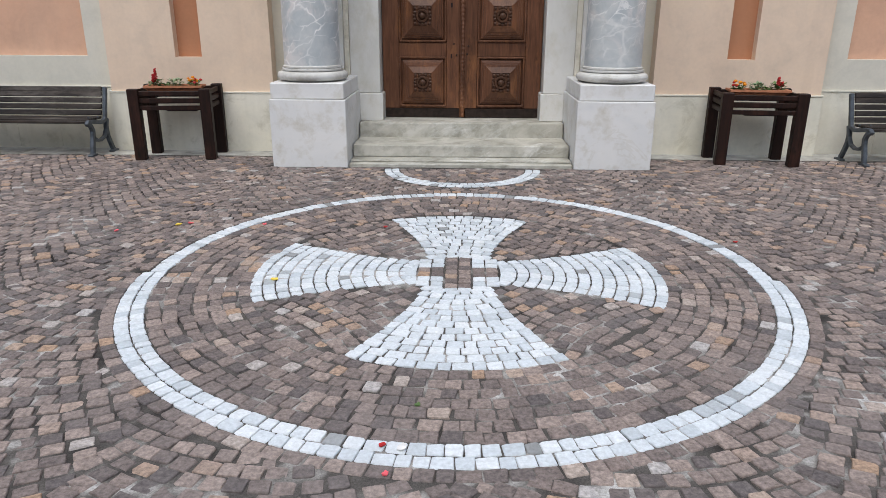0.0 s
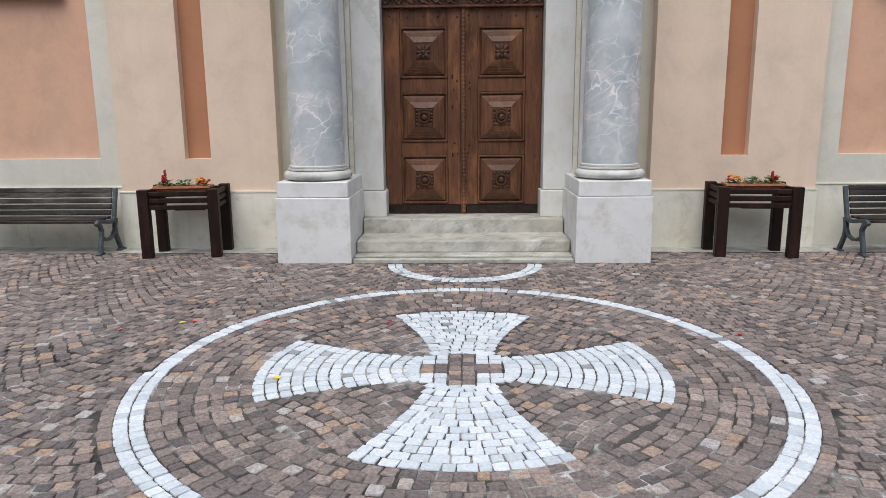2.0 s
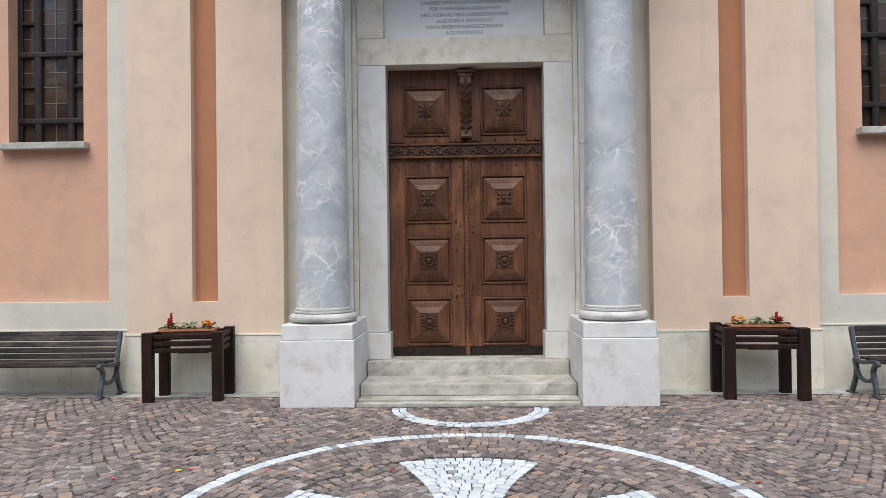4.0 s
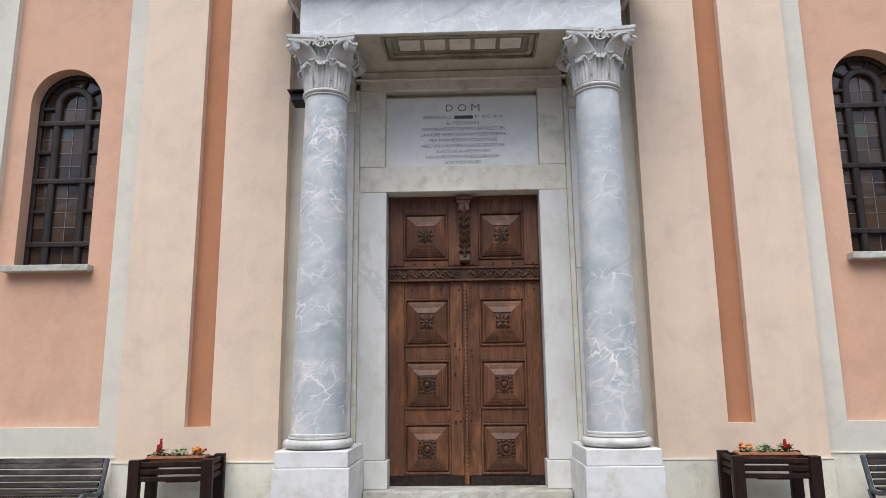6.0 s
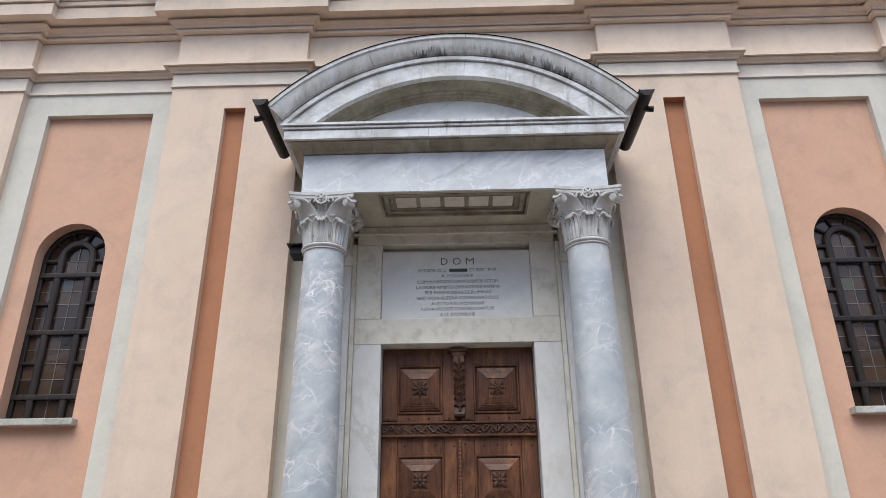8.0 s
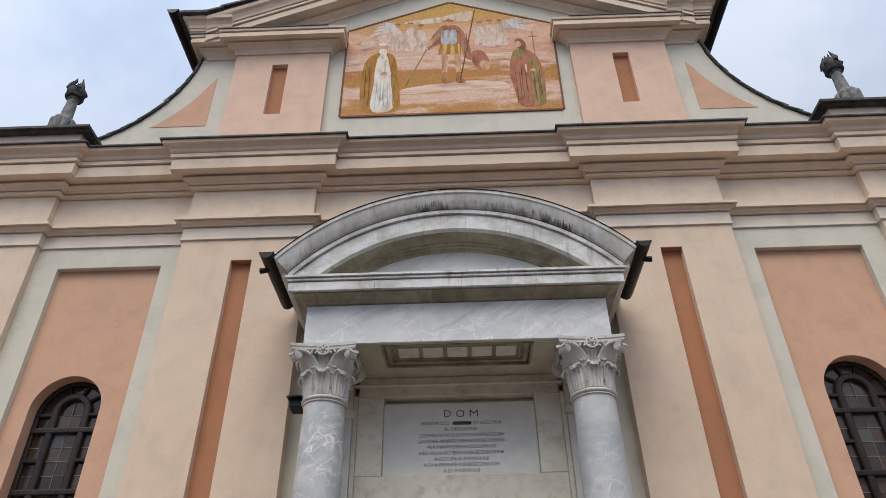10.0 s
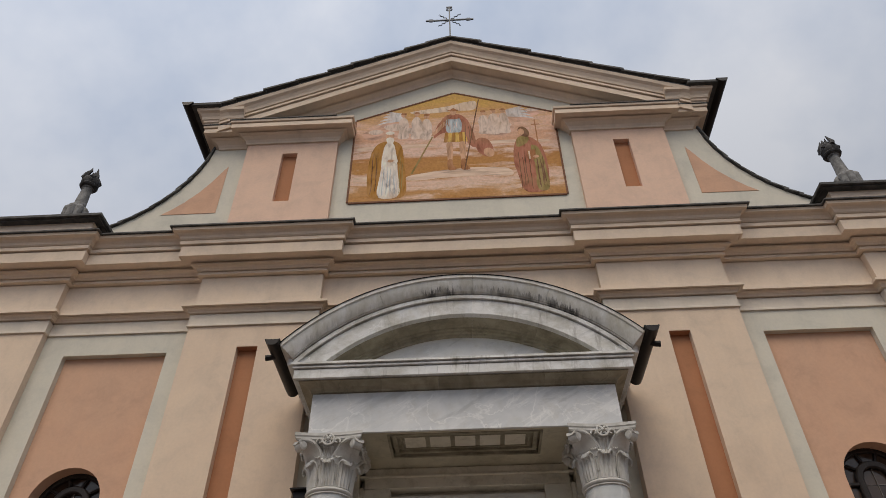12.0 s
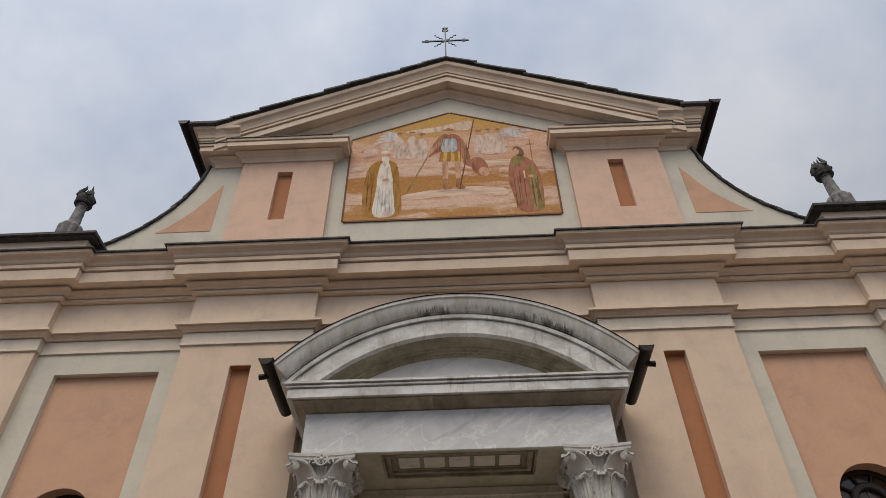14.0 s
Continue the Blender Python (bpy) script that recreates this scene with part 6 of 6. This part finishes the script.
slab(bm, [(-1.75, 6.37)] + tym + [(1.75, 6.37)], -0.84, 0.1)
part("tympanum", bm, WHITE_MARBLE, portal, "plain marble tympanum")
for s in (-1, 1):
    # raking roof cheeks behind the arch ends
    boxed("cornice_end", WHITE_MARBLE, portal, (s * 1.9, s * 2.19, -1.19, 0.11, 6.385, 6.5), edge=0.01)
    g = gutter("portal_gutter", ((s * 2.355, -1.42, 6.62), (s * 2.355, -0.16, 6.62)), 0.085, "black metal gutter beside the round pediment")
    bm = bmesh.new()
    tube(bm, [(s * 2.38, -1.12, 6.56), (s * 2.44, -1.13, 6.54), (s * 2.495, -1.135, 6.535)], 0.036, 10, [1, 1, 1.12])
    part("spout", bm, BLACK_METAL, g)
# floodlight beside a column
lamp = thing("floodlight", "small dark brown box floodlight beside a column", "floodlight")
boxed("housing", BLACK_METAL, lamp, (-2.13, -1.88, -0.30, -0.06, 5.03, 5.14), edge=0.01)
boxed("visor", BLACK_METAL, lamp, (-2.16, -1.86, -0.36, -0.06, 5.145, 5.16))
bm = bmesh.new()
tube(bm, [(-2.0, -0.08, 5.06), (-2.0, 0.03, 5.02), (-2.0, 0.41, 5.02)], 0.018, 6)
part("bracket", bm, BLACK_METAL, lamp)


# ---- planter tables ----
def planter_table():
    t = thing("planter_table", "dark-stained wooden slatted table holding a flower planter", "table", "planter tables by the portal")
    W, D, H = 0.436, 0.343, 0.77
    for sx in (-1, 1):
        for sy in (-1, 1):
            bm = bmesh.new()
            x, y = sx * (W - 0.058), sy * (D - 0.05)
            box(bm, x - 0.058, x + 0.058, y - 0.05, y + 0.05, 0.0 if sy < 0 else -0.035, H)
            part("leg", soften(bm, 0.006), DARK_WOOD, t)
    for sy in (-1, 1):
        for z in (0.722, 0.645, 0.568):
            boxed("side_rail", DARK_WOOD, t, (-W + 0.118, W - 0.118, sy * (D - 0.02), sy * (D - 0.05), z - 0.024, z + 0.024), edge=0.004)
    for sx in (-1, 1):
        for z in (0.722, 0.645, 0.568):
            boxed("end_rail", DARK_WOOD, t, (sx * (W - 0.03), sx * (W - 0.06), -D + 0.102, D - 0.102, z - 0.024, z + 0.024), edge=0.004)
    for k in range(4):
        y = -0.15 + 0.1 * k
        boxed("floor_slat", DARK_WOOD, t, (-W + 0.1, W - 0.1, y - 0.035, y + 0.035, 0.60, 0.62))
    boxed("cross_batten", DARK_WOOD, t, (-0.12, 0.22, -0.06, 0.0, 0.50, 0.545), edge=0.004)
    return t


def planter(flip):
    p = thing("flower_planter", "terracotta trough with red, orange and green bedding plants", "planter", "flower planters")
    bm = bmesh.new()
    rows = []
    for hw, hd, z in ((0.26, 0.08, 0.755), (0.295, 0.10, 0.79), (0.315, 0.12, 0.80), (0.315, 0.12, 0.822), (0.285, 0.092, 0.822), (0.28, 0.088, 0.80)):
        rows.append([bm.verts.new((x * hw, y * hd, z)) for x, y in ((-1, -1), (1, -1), (1, 1), (-1, 1))])
    for a, b in zip(rows, rows[1:]):
        for k in range(4):
            bm.faces.new((a[k], a[(k + 1) % 4], b[(k + 1) % 4], b[k]))
    bm.faces.new(rows[0])
    part("trough", bm, TERRACOTTA, p, "terracotta trough")
    boxed("soil", SOIL, p, (-0.279, 0.279, -0.087, 0.087, 0.76, 0.803))
    rng = random.Random(11 if flip else 12)

    def leaves(name, cx, cy, r, h, n, mat, size):
        bm = bmesh.new()
        for k in range(n):
            a, q, z = rng.uniform(0, 6.283), r * math.sqrt(rng.random()), 0.80 + h * rng.random()
            c = Vector((cx + q * math.cos(a), cy + q * math.sin(a), z))
            d = Vector((math.cos(a), math.sin(a), rng.uniform(-0.2, 0.9))).normalized() * size * rng.uniform(0.7, 1.3)
            w = d.cross(Vector((0, 0, 1))).normalized() * size * 0.38
            up = Vector((0, 0, size * 0.2))
            v = [bm.verts.new(x) for x in (c - d * 0.5, c + w + up * 0.4, c + d * 0.5, c - w + up * 0.4)]
            bm.faces.new(v)
        part(name, bm, mat, p)

    def blossoms(name, cx, cy, r, h0, h1, n, mat, size):
        bm = bmesh.new()
        for k in range(n):
            a, q = rng.uniform(0, 6.283), r * math.sqrt(rng.random())
            z = h0 + (h1 - h0) * rng.random()
            ball(bm, (cx + q * math.cos(a), cy + q * math.sin(a), z), size * rng.uniform(0.7, 1.2), (1, 1, 0.7), 7, 5)
        part(name, bm, mat, p)

    sgn = -1 if flip else 1
    leaves("salvia_leaves", -0.20 * sgn, 0, 0.08, 0.09, 60, LEAF, 0.05)
    leaves("pale_leaves", 0.02 * sgn, -0.02, 0.09, 0.09, 90, PALE_LEAF, 0.045)
    leaves("marigold_leaves", 0.21 * sgn, 0, 0.08, 0.07, 70, LEAF, 0.04)
    leaves("pale_leaves", -0.08 * sgn, 0, 0.10, 0.05, 50, LEAF, 0.04)
    for dx, top in ((-0.20, 0.95), (-0.24, 0.90)) if flip else ((-0.20, 1.0), (-0.225, 0.94)):
        bm = bmesh.new()
        tube(bm, [(dx * sgn, 0, 0.80), (dx * sgn, 0, top)], 0.004, 5)
        for k in range(22):
            z = 0.86 + (top - 0.86) * k / 21
            q = 0.017 * (1.1 - 0.7 * (z - 0.86) / (top - 0.86))
            ball(bm, (dx * sgn + q * math.cos(k * 2.4), q * math.sin(k * 2.4), z), 0.0095, (1, 1, 1), 6, 5)
        part("red_spike", bm, RED_FLOWER, p, "red salvia spike")
    blossoms("orange_blossom", 0.20 * sgn, 0, 0.075, 0.86, 0.905, 7, GOLD_FLOWER, 0.02)
    blossoms("red_blossom", 0.24 * sgn, 0, 0.06, 0.85, 0.89, 4, RED_FLOWER, 0.02)
    return p


table = planter_table()
table.matrix_basis = pose(-3.205, -0.445, 0.0, 0, 0, 7)
copy_thing(table, pose(3.235, -0.495, 0.0, 0, 0, -6))
for s, ob, m in ((-1, planter(False), pose(-3.22, -0.44, -0.04, 0, 0, 7)), (1, planter(True), pose(3.24, -0.49, -0.04, 0, 0, -6))):
    ob.matrix_basis = m


# ---- benches ----
def park_bench():
    b = thing("park_bench", "weathered slatted wooden bench with grey cast-iron ends", "bench", "benches along the wall")
    L = 1.75

    def iron_end(x):
        e = thing("iron_end", "", "")
        e.parent = b
        bm = bmesh.new()

        def strap(pts, w=0.04, t=0.045):
            pts = [Vector(p) for p in pts]
            rows = []
            for i, p in enumerate(pts):
                d = (pts[min(i + 1, len(pts) - 1)] - pts[max(i - 1, 0)]).normalized()
                nn = Vector((-d.y, d.x)) * w / 2
                rows.append([bm.verts.new((x + sx * t / 2, q.x, q.y)) for sx, q in ((-1, p + nn), (1, p + nn), (1, p - nn), (-1, p - nn))])
            for a, c in zip(rows, rows[1:]):
                for k in range(4):
                    bm.faces.new((a[k], a[(k + 1) % 4], c[(k + 1) % 4], c[k]))
            bm.faces.new(rows[0])
            bm.faces.new(rows[-1])

        strap([(-0.33, 0.0), (-0.31, 0.1), (-0.275, 0.2), (-0.26, 0.27), (-0.29, 0.33), (-0.33, 0.355)], 0.05)
        strap([(0.16, -0.035), (0.10, 0.08), (0.06, 0.17), (0.05, 0.27), (0.07, 0.33), (0.085, 0.37)], 0.05)
        strap([(-0.275, 0.2), (-0.20, 0.155), (-0.11, 0.145), (-0.02, 0.17), (0.05, 0.25)], 0.035)
        strap([(-0.37, 0.345), (-0.33, 0.378), (-0.22, 0.37), (-0.12, 0.35), (-0.02, 0.34), (0.05, 0.365), (0.075, 0.45), (0.105, 0.55), (0.135, 0.64), (0.155, 0.72)], 0.045)
        strap([(-0.40, 0.0), (-0.33, 0.018), (-0.27, 0.0)], 0.03, 0.06)
        strap([(0.09, -0.032), (0.16, -0.018), (0.23, -0.032)], 0.03, 0.06)
        part("casting", soften(bm, 0.006), IRON, e, "grey cast-iron bench end")
        for y, z in ((-0.30, 0.43), (-0.10, 0.405), (0.09, 0.5), (0.13, 0.63)):
            part("bolt", ball(bmesh.new(), (x, y - 0.01, z), 0.012, (1, 1, 1), 6, 5), IRON, e)

    iron_end(-L / 2 - 0.023)
    iron_end(L / 2 + 0.023)
    for y, z in ((-0.315, 0.376), (-0.235, 0.386), (-0.155, 0.388), (-0.075, 0.386), (0.0, 0.384)):
        boxed("seat_slat", BENCH_WOOD, b, (-L / 2, L / 2, y - 0.033, y + 0.033, z - 0.013, z + 0.016), edge=0.005)
    for y, z in ((0.042, 0.44), (0.064, 0.508), (0.086, 0.577), (0.106, 0.645), (0.122, 0.70)):
        bm = bmesh.new()
        box(bm, -L / 2, L / 2, -0.015, 0.013, -0.029, 0.029)
        ob = part("back_slat", soften(bm, 0.005), BENCH_WOOD, b)
        ob.matrix_basis = pose(0, y, z, -17)
    return b


bench = park_bench()
bench.matrix_basis = pose(-5.095, -0.26, 0.0)
copy_thing(bench, pose(5.28, -0.40, 0.0, 0, 0, 1.0))

# ---- fallen petals ----
rng = random.Random(21)
for x, y, mat, col, r in ((-2.56, -3.43, PINK_PETAL, "pink", 0.021), (-0.56, -3.25, RED_FLOWER, "red", 0.02), (-1.5, -3.22, PINK_PETAL, "pink", 0.021), (-2.08, -3.21, PINK_PETAL, "pink", 0.02),
                       (-0.265, -6.08, RED_FLOWER, "red", 0.016), (-0.19, -6.09, WHITE_PETAL, "white", 0.026), (-0.235, -6.25, PINK_PETAL, "pink", 0.017), (-1.12, -4.38, YELLOW_PETAL, "yellow", 0.03), (1.99, -3.52, RED_FLOWER, "red", 0.02), (-2.16, -3.25, YELLOW_PETAL, "yellow", 0.03), (-0.15, -5.79, LEAF, "green", 0.018)):
    bm = bmesh.new()
    v0 = bm.verts.new((0, 0, 0.005))
    rim = []
    for k in range(9):
        a = 2 * math.pi * k / 9
        rim.append(bm.verts.new((r * rng.uniform(0.7, 1.2) * math.cos(a), 0.7 * r * rng.uniform(0.7, 1.2) * math.sin(a), rng.uniform(0.003, 0.009))))
    for k in range(9):
        bm.faces.new((v0, rim[k], rim[(k + 1) % 9]))
    low = [bm.verts.new((v.co.x * 0.9, v.co.y * 0.9, 0.0)) for v in rim]
    for k in range(9):
        bm.faces.new((rim[k], rim[(k + 1) % 9], low[(k + 1) % 9], low[k]))
    bm.faces.new(low)
    pt = part("fallen_petal", bm, mat)
    pt.matrix_basis = pose(x, y, 0.002, 0, 0, rng.uniform(0, 180))
    tagged(pt, "crumpled %s petal fallen on the cobbles" % col, "petal", "fallen petals")

# ---- cobbles ----
EX, EY = 0.005, -4.195
R_IN, R_OUT = 1.86, 2.015
rng = random.Random(77)
brown, ring, half_ring, heart = [], [], [], []     # (x, y, along, across, turn, lift)


def ring_row(store, cx, cy, r, a0, a1, along, across, gap=0.9, rnd=0.12):
    n = max(1, round(abs(a1 - a0) * r / along))
    cuts = [0.0]
    for k in range(n):
        cuts.append(cuts[-1] + rng.uniform(1 - rnd, 1 + rnd))
    for u, v in zip(cuts, cuts[1:]):
        a = a0 + (a1 - a0) * (u + v) / 2 / cuts[-1]
        w = abs(a1 - a0) * r * (v - u) / cuts[-1]
        store.append((cx + r * math.sin(a), cy + r * math.cos(a), w * gap + 0.0, across * gap, -a, rng.uniform(-0.003, 0.002)))


def arm_half(s):
    return 0.21 + 0.35 * max(0.0, (s - 0.25) / 0.94) ** 1.5


def arm_angle(r):
    s = r
    for _ in range(12):
        s = math.sqrt(max(1e-6, r * r - arm_half(s) ** 2))
    return math.atan2(arm_half(s), s)


def oval_row(store, r, a0, a1, along, across, gap, rnd, loose=0.0):
    """A row of the ring, which was laid out a little longer than wide."""
    row = []
    ring_row(row, EX, EY, r, a0, a1, along, across, gap, rnd)
    for x, y, w, d, turn, lift in row:
        x, y = EX + (x - EX) * OVAL_X, EY + (y - EY) * (OVAL_Y if y > EY else 1.0)
        store.append((x + rng.uniform(-loose, loose), y + rng.uniform(-loose, loose), w, d * (1 + 12 * rng.uniform(-loose, loose)), turn + 14 * rng.uniform(-loose, loose), lift))


OVAL_X, OVAL_Y = 0.988, 1.035
P, PA = 0.078, 0.0757
TIGHT = 0.93
oval_row(brown, R_OUT + 0.036, radians(93), radians(267), 0.086, P, TIGHT, 0.2)
oval_row(brown, R_IN + 0.165, radians(-91), radians(91), 0.086, P, TIGHT, 0.2)
# white ring: two rows below, one deep row above
for r in (R_IN + 0.039, R_IN + 0.117):
    oval_row(ring, r, radians(92), radians(268), 0.076, P, 0.945, 0.22)
oval_row(ring, R_IN + 0.06, radians(-92), radians(92), 0.074, 0.118, 0.945, 0.22)
arms = [[], [], [], []]
# arms and the courses round their ends
r = 0.335
while r < 1.28:
    h = arm_angle(r)
    for k in range(4):
        c = k * math.pi / 2
        ring_row(arms[k], EX, EY, r, c - h, c + h, 0.081, PA, 0.93, 0.26)
    r += PA
R_ARM = r - PA / 2
r = R_ARM + (R_IN - R_ARM) / 14
P_OUT = (R_IN - R_ARM) / 7
while r < R_IN - 0.025:
    start = rng.uniform(0, 1)
    oval_row(brown, r, start, start + 2 * math.pi, 0.086, P_OUT, TIGHT, 0.22, 0.008)
    r += P_OUT
# dark fields between the arms: courses that bow towards the middle
for k in range(4):
    mid = math.pi / 4 + k * math.pi / 2
    fx, fy = EX + 2.35 * math.sin(mid), EY + 2.35 * math.cos(mid)
    q = 1.0
    while q < 2.2:
        n = int(2.2 * q / 0.086)
        off = rng.random()
        for i in range(n + 1):
            a = mid + math.pi + ((i + off) / n - 0.5) * 2.2
            x, y = fx + q * math.sin(a) + rng.uniform(-0.005, 0.005), fy + q * math.cos(a) + rng.uniform(-0.005, 0.005)
            d, b = math.hypot(x - EX, y - EY), math.atan2(x - EX, y - EY)
            b = abs((b - mid + math.pi) % (2 * math.pi) - math.pi)
            if 0.30 < d < R_ARM - 0.035 and b < math.pi / 4 - (arm_angle(d) + 0.026 / d):
                brown.append((x, y, 0.086 * TIGHT * rng.uniform(0.9, 1.03), 0.079 * TIGHT * rng.uniform(0.92, 1.03), -a + rng.uniform(-0.12, 0.12), rng.uniform(-0.004, 0.002)))
        q += 0.079
for x in (-0.042, 0.042):
    for k in range(7):
        brown.append((EX + x, EY - 0.234 + 0.078 * k, 0.078, 0.072, 0, 0.0))
for s in (-1, 1):
    for x in (0.13, 0.215):
        for y in (-0.04, 0.04):
            brown.append((EX + s * x, EY + y, 0.079, 0.074, 0, 0.0))
    for y in (-1, 1):
        for x in (0.13, 0.215):
            for q in (0.12, 0.20):
                heart.append((EX + s * x, EY + y * q, 0.078, 0.074, 0, rng.uniform(-0.003, 0.003)))
        heart.append((EX + s * 0.13, EY + y * 0.275, 0.08, 0.07, 0, 0.0))
        heart.append((EX + s * 0.30, EY + y * 0.04, 0.07, 0.076, 0, 0.0))
        heart.append((EX + s * 0.29, EY + y * 0.12, 0.065, 0.076, 0, 0.0))
        heart.append((EX + s * 0.042, EY + y * 0.30, 0.08, 0.055, 0, 0.0))
# half ring at the steps
HX, HY = 0.02, -1.10
for r in (0.70, 0.78):
    ring_row(half_ring, HX, HY, r, radians(92), radians(268), 0.08, P, 0.93)
r = 0.62
while r > 0.05:
    ring_row(brown, HX, HY, r, radians(94), radians(266), 0.086, P, 0.92)
    r -= P
# segmental arcs over the rest of the square
BAY, RISE = 1.32, 0.20
for col in range(-6, 6):
    xc = (col + 0.5) * BAY
    k = 0
    while True:
        y0 = -0.52 - k * 0.084
        k += 1
        if y0 < -12.4:
            break
        n = 15
        for i in range(n + 1):
            u = (i + 0.5 * (k % 2)) / n - 0.5
            if u > 0.5:
                continue
            x = xc + u * BAY + rng.uniform(-0.007, 0.007)
            y = y0 - RISE * (1 - 4 * u * u) + RISE * 0.5 + rng.uniform(-0.007, 0.007)
            slope = math.atan(RISE * 8 * u / BAY)
            if y > -0.52 or y < -12.5 or abs(x) > 7.3:
                continue
            low = y < EY + 0.05
            d = math.hypot((x - EX) / OVAL_X, (y - EY) / (1.0 if low else OVAL_Y))
            if d < (R_OUT if low else R_IN + 0.125) + 0.082:
                continue
            if math.hypot(x - HX, y - HY) < 0.86 and y < HY + 0.03:
                continue
            if abs(x) < 2.03 and y > -1.09 and (abs(x) > 1.2 or y > -1.07):
                continue
            brown.append((x, y, BAY / n * 1.0 * math.sqrt(1 + (RISE * 8 * u / BAY) ** 2) * rng.uniform(0.84, 0.96), 0.083 * math.cos(slope) * rng.uniform(0.86, 0.96), slope + rng.uniform(-0.07, 0.07), rng.uniform(-0.005, 0.003)))

# small pieces in the gaps that are left
taken = {}
for x, y, *rest in brown + ring + half_ring + heart + sum(arms, []):
    taken.setdefault((int(x // 0.1), int(y // 0.1)), []).append((x, y))
for j in range(190):
    for i in range(330):
        x, y = -5.8 + i * 0.0352 + rng.uniform(-0.008, 0.008), -7.1 + j * 0.0346 + rng.uniform(-0.008, 0.008)
        if y > -0.55 or (abs(x) < 2.05 and y > -1.12):
            continue
        kx, ky = int(x // 0.1), int(y // 0.1)
        if any((x - p) ** 2 + (y - q) ** 2 < 0.064 ** 2 for a in (-1, 0, 1) for c in (-1, 0, 1) for p, q in taken.get((kx + a, ky + c), ())):
            continue
        taken.setdefault((kx, ky), []).append((x, y))
        brown.append((x, y, 0.058, 0.052, rng.uniform(0, 3.14), rng.uniform(-0.008, 0.0)))


OCTAGON = [(-0.30, -0.5), (0.30, -0.5), (0.5, -0.30), (0.5, 0.30), (0.30, 0.5), (-0.30, 0.5), (-0.5, 0.30), (-0.5, -0.30)]


def stone_verts(a, b, rnd, uneven=1.0, top=0.90, depth=0.03):
    """Corner points of one worn block with its top at zero: a split square with broken corners."""
    out, tips = [], []
    for k in range(8):
        x, y = OCTAGON[k]
        cut = rnd.uniform(1.15, 1.62)
        if abs(y) == 0.5:
            x *= cut
        else:
            y *= cut
        x += uneven * rnd.uniform(-0.045, 0.045) - x * uneven * rnd.uniform(0.0, 0.09)
        y += uneven * rnd.uniform(-0.045, 0.045) - y * uneven * rnd.uniform(0.0, 0.09)
        tips.append((x, y, rnd.uniform(-0.003, 0.002)))
    lean = uneven * rnd.uniform(-0.004, 0.004), uneven * rnd.uniform(-0.004, 0.004)
    for f, z in ((1.0, -depth), (1.0, -0.004), (top, 0.0)):
        for x, y, tz in tips:
            out.append((x * a * f, y * b * f, z + (tz * 0.5 + lean[0] * x + lean[1] * y if z > -0.02 else 0)))
    return out


STONE_FACES = [tuple(range(16, 24))] + [(o + k, o + (k + 1) % 8, o + 8 + (k + 1) % 8, o + 8 + k) for o in (0, 8) for k in range(8)]


def thing_part(name, parent):
    ob = new(name)
    ob.empty_display_size = 0.1
    ob.parent = parent
    return ob


def lay(stones, name, material, parent, nearest, label, uneven=1.0, top=0.90):
    """The stones nearest to a place as parts, all the others joined."""
    order = sorted(range(len(stones)), key=lambda i: (stones[i][0] - nearest[0]) ** 2 + (stones[i][1] - nearest[1]) ** 2)
    rnd = random.Random(9)
    blocks = []
    for k in range(12):
        me = bpy.data.meshes.new(name)
        me.from_pydata(stone_verts(1, 1, rnd, uneven, top), [], STONE_FACES)
        me.materials.append(material)
        blocks.append(me)
    for i in order[:300]:
        x, y, a, b, turn, lift = stones[i]
        ob = new(name, blocks[rnd.randrange(12)])
        ob.parent = parent
        ob.matrix_basis = pose(x, y, lift, 0, 0, math.degrees(turn)) @ Matrix.Diagonal((a, b, 1, 1))
    if len(stones) <= 300:
        return
    verts, faces = [], []
    for i in order[300:]:
        x, y, a, b, turn, lift = stones[i]
        c, s = math.cos(turn), math.sin(turn)
        o = len(verts)
        verts += [(x + p[0] * c - p[1] * s, y + p[0] * s + p[1] * c, p[2] + lift) for p in stone_verts(a, b, rnd, uneven, top)]
        faces += [tuple(o + q for q in f) for f in STONE_FACES]
    me = bpy.data.meshes.new(name + "_rest")
    me.from_pydata(verts, [], faces)
    me.materials.append(material)
    ob = new(name + "_rest", me)
    ob.parent = parent
    tagged(ob, label, kind="stuff")


paving = thing("cobble_pavement", "brown porphyry cobbles laid in arcs with sandy joints", "pavement", kind="structure")
lay(brown, "cobble", PORPHYRY, paving, (0.0, -6.2), "brown porphyry cobbles", 1.0, 0.92)
emblem = thing("cross_emblem", "white painted cobbles forming a ringed cross in the paving", "pavement emblem", kind="structure")
for store, name in [(ring, "ring"), (half_ring, "half_ring"), (heart, "centre")] + [(a, "arm") for a in arms]:
    lay(store, "white_cobble", WHITE_COBBLE, thing_part(name, emblem), (0.0, -5.4), "white painted cobbles", 0.85, 0.93)
